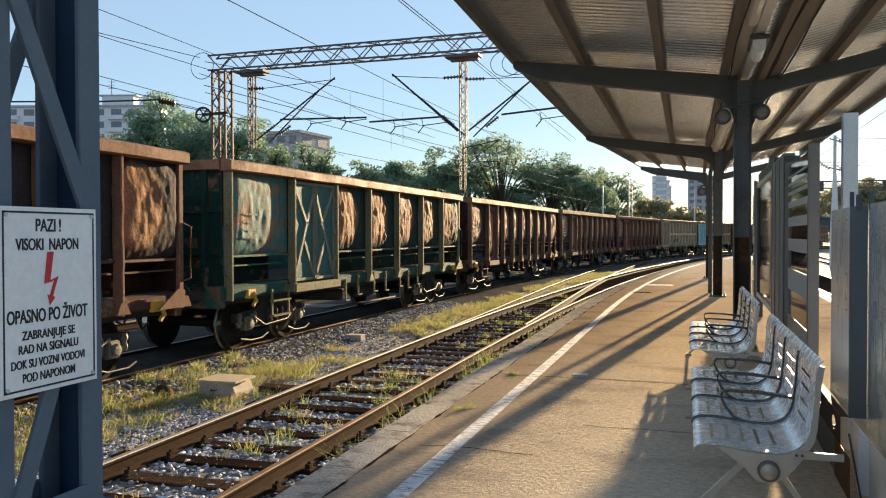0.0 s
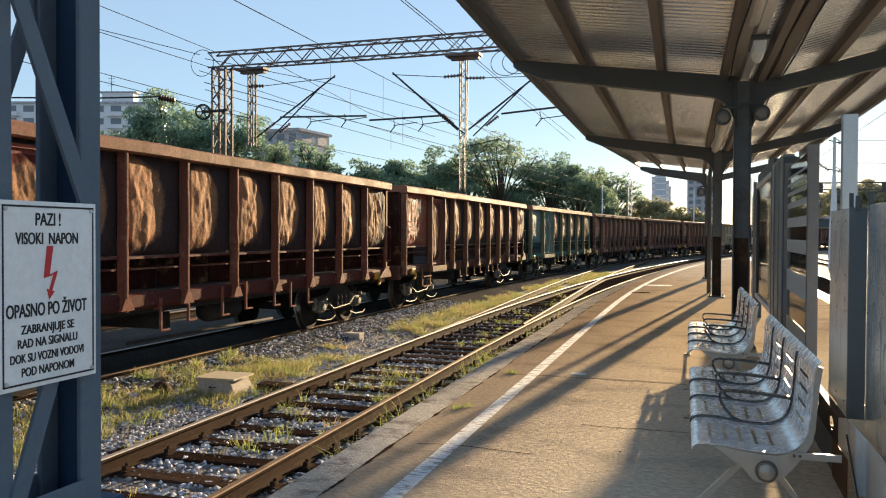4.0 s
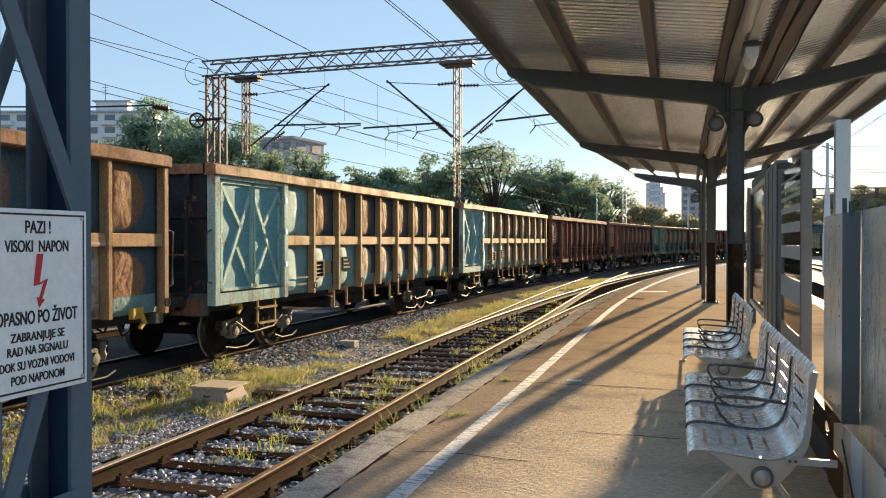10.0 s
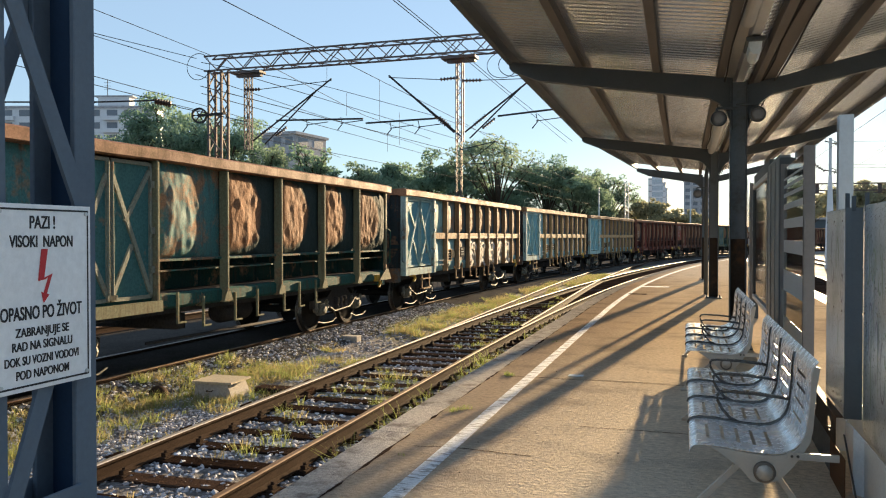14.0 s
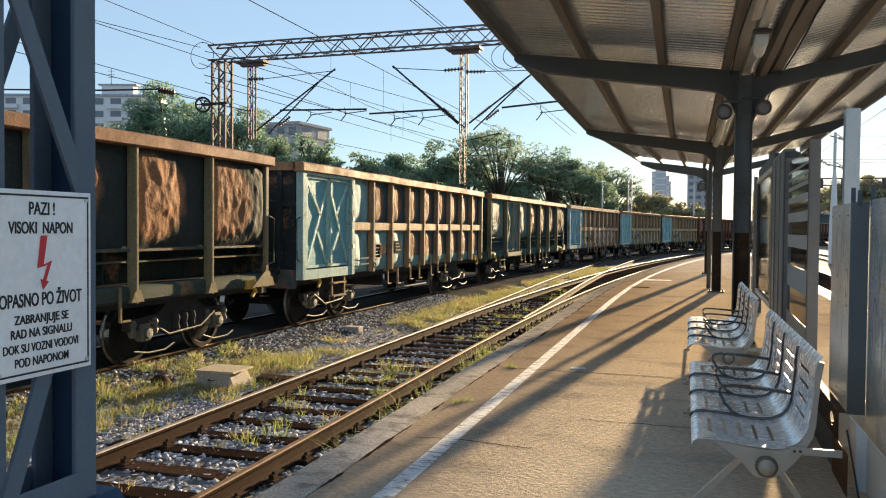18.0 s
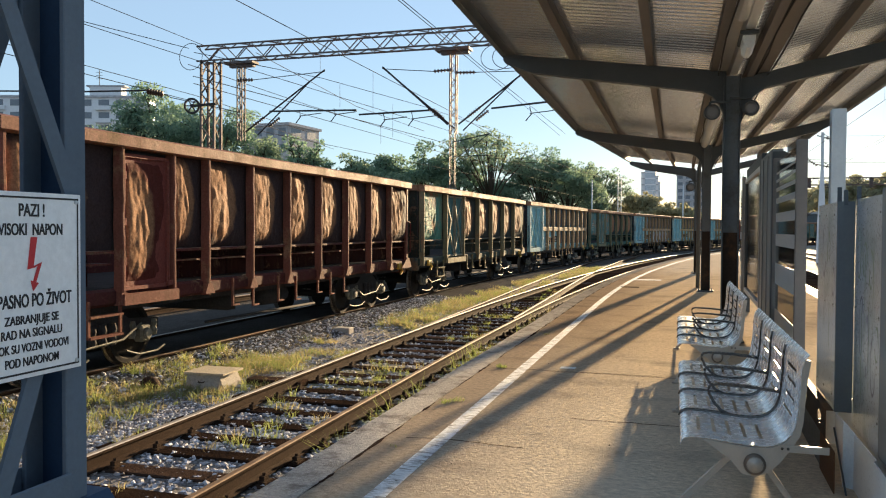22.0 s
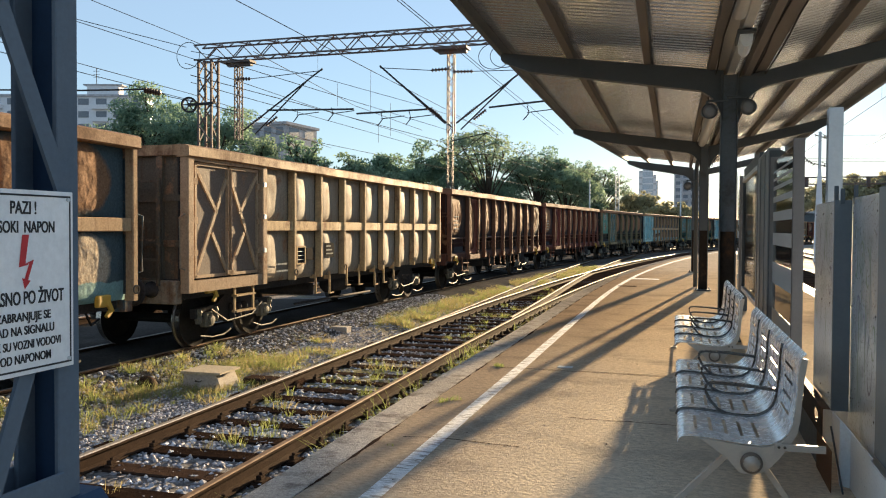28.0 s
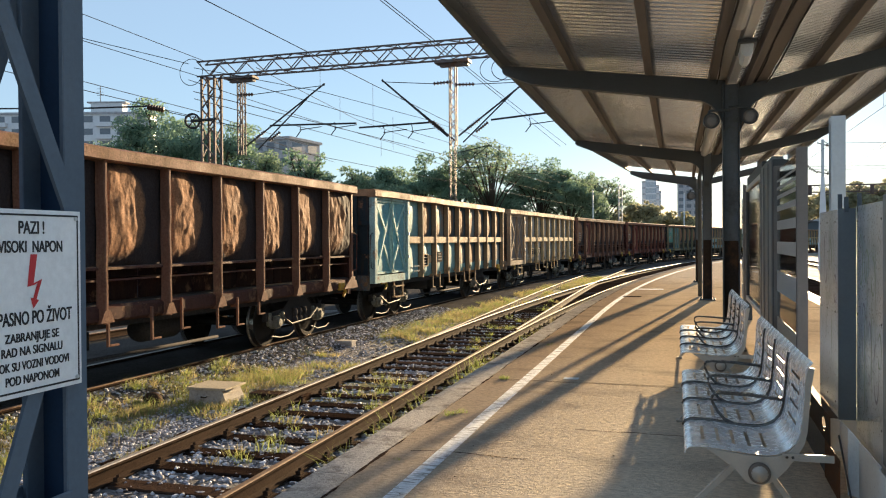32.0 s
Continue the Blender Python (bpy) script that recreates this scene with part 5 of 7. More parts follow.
def make_wires():
    """Contact and carrying wires over the tracks, with droppers, and feeder lines beside them."""
    def hung(name, line, side, zc, zm, s0, s1, span, offset, label):
        w = tagged(new(name), label, "wires", "overhead wires")
        bm = bmesh.new()
        pts = []
        for s in np.arange(s0, s1, 2.0):
            x, y, _ = line.at(s, side)
            pts.append((x, y, zc))
        add_tube(bm, pts, 0.009, 4)
        part("contact_wire", bm, M_WIRE, w)
        bm = bmesh.new()
        pts = []
        for s in np.arange(s0, s1, 2.0):
            x, y, _ = line.at(s, side)
            f = ((s - offset) / span) % 1.0
            z = zm - 4 * (zm - zc - 0.35) * f * (1 - f)
            pts.append((x, y, z))
            if int(s / 2) % 3 == 0 and 0 < s < 80:
                bd = bmesh.new()
                add_bar(bd, (x, y, zc), (x, y, z), 0.007, n=3)
                part("dropper", bd, M_WIRE, w)
        add_tube(bm, pts, 0.010, 4)
        part("carrying_wire", bm, M_WIRE, w)
    hung("overhead_line", RIGHT_A, 0.0, 5.05, 6.35, 10, 200, 50, 24.3, "thin dark wires beyond the platform")
    f = tagged(new("feeder_line"), "slack feeder wires strung between the gantries", "wires", "overhead wires")
    for pts in FEEDERS:
        bm = bmesh.new()
        add_tube(bm, [Vector(pts[0]) * 1.6 - Vector(pts[1]) * 0.6] + list(pts), 0.011, 4)
        part("wire", bm, M_WIRE, f)
    # droppers between the wires beyond the gantry
    for x, y, z0, z1 in ((-15.53, 32, 8.3, 8.98), (-13.07, 32, 6.55, 8.27), (-14.6, 32, 6.8, 7.78), (-12.71, 32, 5.19, 5.98), (-12.17, 32, 5.45, 6.83)):
        bm = bmesh.new()
        add_bar(bm, (x, y, z0), (x, y, z1), 0.011, n=4)
        part("dropper", bm, M_WIRE, f)
    # anchored end of a tensioned wire, with its insulators
    bm = bmesh.new()
    add_tube(bm, [(-22.0, 21, 6.02), (-18.3, 21, 5.83), (-15.97, 21, 5.76)], 0.028, 6)
    part("anchor_rod", bm, M_WIRE, f)
    bm = bmesh.new()
    insulator(bm, (-15.97, 21, 5.74), (-15.4, 21, 5.62), 0.10)
    part("insulator", bm, M_INSUL, f)
    bm = bmesh.new()
    add_tube(bm, [(-15.4, 21, 5.62), (-15.09, 21, 5.5), (-14.0, 23, 5.3)], 0.012, 4)
    part("wire", bm, M_WIRE, f)


def make_pole(name, x, y, h, label, arm=True, material=None, wide=0.4):
    p = tagged(new(name), label, "mast", "distant masts")
    bm = bmesh.new()
    lattice(bm, (x, y, GROUND_Z), (x, y, h), wide, wide, 0.05, 16, up=(0, 1, 0))
    part("shaft", bm, material or M_GANTRY, p)
    if arm:
        bm = bmesh.new()
        add_bar(bm, (x, y, h - 0.9), (x + 3.0, y, h - 0.3), 0.08, n=6)
        add_bar(bm, (x, y, h - 2.4), (x + 3.0, y, h - 0.3), 0.06, n=6)
        add_bar(bm, (x, y, h - 2.0), (x + 3.4, y, h - 2.0), 0.06, n=6)
        part("bracket_arm", bm, M_WIRE, p)


def make_post(name, x, y, h, wide, label):
    p = tagged(new(name), label, "post", "distant posts")
    bm = bmesh.new()
    add_lathe(bm, [(wide * 0.5, 0.0), (wide * 0.42, h * 0.5), (wide * 0.3, h - GROUND_Z), (0.01, h - GROUND_Z + 0.05)], 10, pose(x, y, GROUND_Z))
    part("shaft", bm, M_GALV, p, smooth=True)


def make_right_mast():
    """Tapered box mast with a slim top pole, brackets and wires, beyond the platform."""
    x, y = 8.25, 60.0
    p = tagged(new("catenary_mast"), "pale tapered catenary mast with brackets beyond the platform", "mast", "distant masts")
    bm = bmesh.new()
    add_lathe(bm, [(0.42, GROUND_Z), (0.34, 2.4), (0.15, 5.7), (0.1, 5.75)], 4, pose(x, y, 0, 0, 0, 40))
    part("shaft", bm, M_FACADE, p, "pale blue-white tapered shaft")
    bm = bmesh.new()
    add_bar(bm, (x, y, 5.6), (x, y, 8.25), 0.2, n=8)
    part("top_pole", bm, M_GALV, p)
    for z, reach in ((7.9, 0.75), (5.95, 1.1)):
        bm = bmesh.new()
        add_bar(bm, (x - 0.35, y, z + 0.15), (x + reach, y, z - 0.22), 0.08, n=5)
        add_bar(bm, (x - 0.1, y, z + 0.35), (x + reach * 0.6, y, z - 0.02), 0.05, n=5)
        part("bracket_arm", bm, M_GANTRY, p)
        bm = bmesh.new()
        insulator(bm, (x + 0.2, y - 0.1, z + 0.02), (x + reach * 0.8, y - 0.1, z - 0.2), 0.14, 4)
        part("insulator", bm, M_INSUL, p)
    bm = bmesh.new()
    insulator(bm, (x - 1.0, y, 6.5), (x - 0.3, y, 6.0), 0.13, 5)
    part("insulator", bm, M_INSUL, p)


def make_far_gantry():
    g = tagged(new("far_gantry"), "rusty lattice gantry spanning the tracks far off", "gantry")
    bm = bmesh.new()
    lattice(bm, (8.6, 90, 6.62), (26.0, 90, 6.55), 0.7, 0.7, 0.09, 22)
    part("beam", bm, M_GANTRY, g)
    for x in (11.2, 13.2, 16.9, 20.5):
        bm = bmesh.new()
        add_bar(bm, (x, 90, 6.9), (x, 90, 6.0), 0.34, 0.3)
        add_bar(bm, (x - 0.5, 90, 6.0), (x + 0.5, 90, 6.0), 0.1)
        part("hanger", bm, M_GANTRY, g)
    for x in (8.6, 26.0):
        bm = bmesh.new()
        lattice(bm, (x, 90, GROUND_Z), (x, 90, 6.9), 0.6, 0.6, 0.08, 12, up=(0, 1, 0))
        part("leg", bm, M_GANTRY, g)


def make_depot():
    p = tagged(new("depot_building"), "long low dark depot building beyond the tracks", "building")
    boxed("wall", (20, 92, 300, 312, GROUND_Z, 7.2), M_STEEL, p)
    boxed("roof", (19.4, 92.6, 299, 313, 7.2, 9.6), M_FACADE2, p, ch=0.2)
    for k in range(12):
        boxed("door", (22 + 6 * k, 25.6 + 6 * k, 299.8, 300.05, GROUND_Z, 4.6), M_PURLIN, p)


# ---- town behind ----
def make_building(name, label, x, y, w, d, floors, fh, turn, wall, bays, top_step=0.0):
    b = tagged(new(name), label, "building")
    h = floors * fh
    boxed("wall", (-w / 2, w / 2, -d / 2, d / 2, 0, h), wall, b)
    boxed("roof", (-w / 2 - 0.4, w / 2 + 0.4, -d / 2 - 0.4, d / 2 + 0.4, h, h + 0.5), M_FACADE2, b)
    if top_step:
        boxed("roof_house", (w * 0.16, w * 0.34, -d * 0.3, d * 0.3, h + 0.5, h + 0.5 + top_step), wall, b)
        boxed("roof_house_cap", (w * 0.14, w * 0.36, -d * 0.34, d * 0.34, h + 0.5 + top_step, h + 0.8 + top_step), M_FACADE2, b)
        bm = bmesh.new()
        add_bar(bm, (w * 0.2, 0, h + top_step), (w * 0.2, 0, h + top_step + 5.0), 0.12, n=4)
        for zz in (2.6, 3.4, 4.2):
            add_bar(bm, (w * 0.2 - 0.8, 0, h + top_step + zz), (w * 0.2 + 0.8, 0, h + top_step + zz), 0.08, n=4)
        part("aerial", bm, M_WIRE, b)
    bw = w / bays
    bmw = bmesh.new()
    add_box(bmw, -bw * 0.3, bw * 0.3, -0.05, 0.03, 0, fh * 0.5)
    win = mesh_from("window", bmw, M_PANE)
    bml = bmesh.new()
    add_box(bml, -bw * 0.46, bw * 0.46, -1.0, 0.0, 0, fh * 0.34)
    bal = mesh_from("balcony", bml, wall)
    bms = bmesh.new()
    sb = d / max(2, int(d / 4))
    add_box(bms, -0.05, 0.03, -sb * 0.3, sb * 0.3, 0, fh * 0.5)
    side = mesh_from("window", bms, M_PANE)
    for f in range(floors):
        for k in range(bays):
            o = part("window", win, None, b)
            o.location = (-w / 2 + bw * (k + 0.5), -d / 2, f * fh + fh * 0.35)
            if k % 3 == 1:
                o = part("balcony", bal, None, b)
                o.location = (-w / 2 + bw * (k + 0.5), -d / 2, f * fh)
        for k in range(max(2, int(d / 4))):
            o = part("window", side, None, b)
            o.location = (w / 2, -d / 2 + sb * (k + 0.5), f * fh + fh * 0.35)
    b.matrix_world = pose(x, y, GROUND_Z, 0, 0, turn)
    return b


def make_tower(x, y):
    """Slim stepped tower with glazed fronts and a band at each floor."""
    b = tagged(new("tower_block"), "slim stepped glass tower in the haze", "building")
    for x0, x1, y0, h, wall in ((-4.8, -2.9, -4.0, 32.2, M_FACADE), (-2.9, 2.6, -5.0, 33.6, M_HAZEGLASS), (2.6, 4.0, -4.2, 30.0, M_FACADE), (4.0, 4.9, -3.6, 27.0, M_HAZEGLASS)):
        boxed("wall", (x0, x1, y0, 5.0, 0, h), wall, b)
        for f in range(1, int(h / 3.2) + 1):
            boxed("floor_band", (x0, x1, y0 - 0.12, y0, f * 3.2, f * 3.2 + 0.55), M_FACADE2 if wall is M_FACADE else M_FACADE, b)
        boxed("roof", (x0 - 0.1, x1 + 0.1, y0 - 0.2, 5.1, h, h + 0.5), M_FACADE2, b)
    b.matrix_world = pose(x, y, GROUND_Z)


def leaf_cloud(centres, per, size, seed, squash=0.75):
    """Many small leaf clumps, as loose quads scattered through the given clump spheres."""
    r = np.random.RandomState(seed)
    V, F = [], []
    n = 0
    for cx, cy, cz, rad in centres:
        m = int(per * rad * rad)
        u = r.normal(size=(m, 3))
        u /= np.linalg.norm(u, axis=1)[:, None] + 1e-9
        rr = rad * r.uniform(0.35, 1.08, (m, 1)) ** 0.6
        p = u * rr * np.array([1, 1, squash]) + np.array([cx, cy, cz])
        a = r.normal(size=(m, 3)) + np.array([0, 0, 0.3])
        a /= np.linalg.norm(a, axis=1)[:, None]
        b = np.cross(a, r.normal(size=(m, 3)))
        b /= np.linalg.norm(b, axis=1)[:, None] + 1e-9
        c = np.cross(a, b)
        s = size * r.uniform(0.5, 1.3, (m, 1))
        quad = np.stack([p - b * s, p + c * s * 0.5, p + b * s, p - c * s * 0.5], 1)
        V.append(quad.reshape(-1, 3))
        F.append(np.arange(n, n + 4 * m).reshape(-1, 4))
        n += 4 * m
    return np.concatenate(V), np.concatenate(F)


def quick_mesh(name, V, F, material):
    me = bpy.data.meshes.new(name)
    me.from_pydata(V.tolist(), [], F.tolist())
    me.materials.append(material)
    return me


def make_tree(x, y, h, spread, seed, label, material, per=26, size=0.35, open_crown=False, base=0.3):
    r = random.Random(seed)
    t = tagged(new("tree"), label, "tree", "trees behind the tracks")
    bm = bmesh.new()
    trunk_h = h * (base + 0.1)
    add_tube(bm, [(0, 0, 0), (0.08, 0.02, trunk_h * 0.5), (0.0, 0.1, trunk_h), (0.1, 0.0, h * 0.75)], 0.02 * h, 8)
    centres = []
    airy = open_crown == "airy"
    open_crown = open_crown is True
    limbs = 24 if airy else 16 if open_crown else 13
    for k in range(limbs):
        a = k * 2.4 + r.uniform(-0.4, 0.4)
        reach = spread * r.uniform(0.30, 0.95)
        # the crown is a dome: long limbs end lower than short ones
        top = h * (base + 0.2 + (0.79 - base) * r.uniform(0.45, 1.0) * math.sqrt(max(0.05, 1 - (reach / (spread * 1.08)) ** 2)))
        if open_crown:
            top = h * r.uniform(0.72, 0.97)
        end = Vector((math.cos(a) * reach, math.sin(a) * reach, top))
        start = Vector((0, 0, trunk_h * r.uniform(0.7, 1.1)))
        mid = start.lerp(end, 0.5) + Vector((0, 0, 0.05 * h))
        add_tube(bm, [start, mid, end], 0.0065 * h, 5)
        for f in ((0.85, 1.0) if open_crown else (0.45, 0.75, 1.0)):
            for j in range(2):
                q = mid.lerp(end, f) + Vector((r.gauss(0, 1), r.gauss(0, 1), r.gauss(0, 0.6))) * spread * 0.13
                centres.append((q.x, q.y, min(q.z, h), spread * (r.uniform(0.13, 0.22) if open_crown else r.uniform(0.09, 0.16) if airy else r.uniform(0.17, 0.29))))
                add_tube(bm, [mid.lerp(end, f * 0.8), q], 0.003 * h, 4)
    part("trunk", bm, M_BARK, t, smooth=True)
    V, F = leaf_cloud(centres, per, size, seed, 0.62)
    part("crown", quick_mesh("crown", V, F, material), None, t)
    t.location = (x, y, GROUND_Z)
    return t


# ---- the freight train ----
TOP, SILL, GAP = 3.27, 1.03, 1.124
HALF_OF = {"belt": 6.43, "wide": 6.445, "tall": 6.74}   # half the body length of each shape
HALF = 6.43
mesh_store = {}


def stored(key, make):
    key = (HALF, key)
    if key not in mesh_store:
        mesh_store[key] = make()
    return mesh_store[key]


def bulged_panel(w, h, deep, seed, rough=0.012, painted=False, full=False):
    """A sheet w wide (y) and h high (z), knocked outwards by loading: fullest towards its rear post, easing off forwards."""
    tall = h > 1.25
    nu, nv = (40, 44) if tall else (22, 22)
    lean = 0.14 * math.sin(seed * 2.7 + 1.0)
    bm = bmesh.new()
    grid = []
    for i in range(nu + 1):
        col = []
        for j in range(nv + 1):
            u, v = 2 * i / nu - 1, 2 * j / nv - 1
            peak = -0.74 + 0.10 * math.sin(seed * 1.9 + 1.4 * v)
            across = 1 - min(1.0, (peak - u) / (1 + peak)) ** 4 if u < peak else 1 - ((u - peak) / (1 - peak)) ** (1.75 + lean)
            if full:
                across = 1 - abs(u) ** 10
            b = deep * across * (1 - abs(v + 0.04 * math.sin(seed)) ** (5.0 if tall else 6.0)) if abs(v) < 0.96 else 0.0
            y, z = u * w / 2 + seed * 7.13, v * h / 2
            y, z = y + 0.09 * noise.noise((y * 3.1, z * 2.3, seed + 20.0)), z + 0.16 * noise.noise((y * 2.7, z * 1.9, seed + 31.0))
            lumps = noise.noise((y * 1.7, z * 1.1, seed))
            knobs = max(0.0, noise.noise((y * 6.3, z * 3.4, seed + 5.0))) ** 1.3 * 1.6 - 0.25
            ripple = noise.noise((y * 12.7, z * 5.1, seed + 11.0))
            edge = (1 - abs(u) ** 6) * (1 - abs(v) ** 8)
            b += rough * edge * (1.0 * lumps + (1.15 if tall else 0.25) * knobs + (0.5 if tall else 0.12) * ripple)
            col.append(bm.verts.new((b, u * w / 2, v * h / 2)))
        grid.append(col)
    for i in range(nu):
        for j in range(nv):
            bm.faces.new((grid[i][j], grid[i + 1][j], grid[i + 1][j + 1], grid[i][j + 1]))
    if painted:
        material = M_PANEL_BLOTCH if painted == "blotch" else M_PANEL_STRIP if painted == "strip" else M_PANEL_CREAM if painted == "cream" else M_PANEL_TEAL
    else:
        material = M_PANEL_OLD if tall else M_PANEL
    return mesh_from("panel", bm, material, True)


def post_mesh(z0, z1, w, out, bent=0.0, seed=0):
    """A pressed-steel post with chamfered edges, knocked out of true by loading where bent is given."""
    bm = bmesh.new()
    n = 12 if bent else 1
    rings = []
    for i in range(n + 1):
        z = z0 + (z1 - z0) * i / n
        f = math.sin(math.pi * i / n) if bent else 0.0
        dy = bent * f * (noise.noise((z * 1.6, seed, 0)) + 0.7 * noise.noise((z * 4.5, seed, 5)))
        dx = bent * f * 0.6 * noise.noise((z * 3.0, seed, 9))
        rings.append([bm.verts.new((p + dx * (p > 0), q + dy, z)) for p, q in ((0, -w / 2), (out - 0.012, -w / 2 + 0.006), (out, -w / 2 + 0.02), (out, w / 2 - 0.02), (out - 0.012, w / 2 - 0.006), (0, w / 2))])
    for a, b in zip(rings, rings[1:]):
        for k in range(6):
            bm.faces.new((a[k], a[(k + 1) % 6], b[(k + 1) % 6], b[k]))
    bm.faces.new(rings[0][::-1])
    bm.faces.new(rings[-1])
    return mesh_from("post", bm, M_PAINT)


def bogie_meshes():
    def frame_():
        bm = bmesh.new()
        for sx in (-1, 1):
            x = sx * 1.0
            out = [(-1.25, 0.50), (-1.25, 0.66), (-0.6, 0.70), (-0.35, 0.86), (0.35, 0.86), (0.6, 0.70), (1.25, 0.66), (1.25, 0.50), (0.62, 0.52), (0.3, 0.36), (-0.3, 0.36), (-0.62, 0.52)]
            add_prism(bm, out, x - 0.05, x + 0.05, "x")
            for k in range(3):
                add_lathe(bm, [(0.05, 0.38), (0.07, 0.45), (0.05, 0.52), (0.07, 0.60), (0.05, 0.68)], 8, Matrix.Translation((x + sx * 0.08, -0.2 + 0.2 * k, 0)))
        add_box(bm, -1.0, 1.0, -0.22, 0.22, 0.5, 0.86)
        return mesh_from("bogie_frame", bm, M_UNDER)

    def axlebox():
        bm = bmesh.new()
        add_box(bm, -0.08, 0.07, -0.11, 0.11, -0.12, 0.13, ch=0.025)
        add_lathe(bm, [(0.001, 0), (0.085, 0.0), (0.09, 0.02), (0.07, 0.05), (0.001, 0.055)], 14, Matrix.Translation((0.07, 0, 0)) @ pose(0, 0, 0, 0, 90))
        for y in (-0.24, 0.24):
            add_lathe(bm, [(0.045, -0.05), (0.065, 0.02), (0.045, 0.08), (0.065, 0.14), (0.045, 0.2)], 8, Matrix.Translation((0, y, 0.0)))
        return mesh_from("axle_box", bm, M_GREASE)

    def wheelset():
        bm = bmesh.new()
        turn = pose(0, 0, 0, 0, 90)
        for sx in (-1, 1):
            prof = [(0.09, -0.09), (0.11, -0.05), (0.36, -0.015), (0.39, -0.05), (0.49, -0.065), (0.49, -0.04), (0.46, -0.03), (0.455, 0.065), (0.39, 0.065), (0.36, 0.02), (0.11, 0.06), (0.09, 0.09)]
            add_lathe(bm, [(p, q * sx) for p, q in prof], 28, Matrix.Translation((sx * 0.755, 0, 0)) @ turn)
        add_lathe(bm, [(0.08, -0.98), (0.08, 0.98)], 10, turn)
        me = mesh_from("wheelset", bm, [M_WHEEL, M_TREAD])
        for p in me.polygons:
            c = p.center
            if 0.452 < math.hypot(c.y, c.z) < 0.495:
                p.material_index = 1
        return me

    def brake():
        bm = bmesh.new()
        add_tube(bm, [(1.12, -1.2, 0.22), (1.14, -0.9, 0.17), (1.14, -0.55, 0.17), (1.12, -0.3, 0.24)], 0.014, 5)
        add_tube(bm, [(1.1, -0.85, 0.62), (1.18, -0.5, 0.40), (1.18, 0.3, 0.44), (1.1, 0.8, 0.62)], 0.016, 5)
        add_tube(bm, [(1.12, 0.45, 0.26), (1.14, 0.7, 0.18), (1.14, 1.1, 0.18), (1.12, 1.3, 0.24)], 0.014, 5)
        return mesh_from("brake_rigging", bm, M_GREASE)
    return stored("frame", frame_), stored("axlebox", axlebox), stored("wheelset", wheelset), stored("brake", brake)


WHEELSETS = []


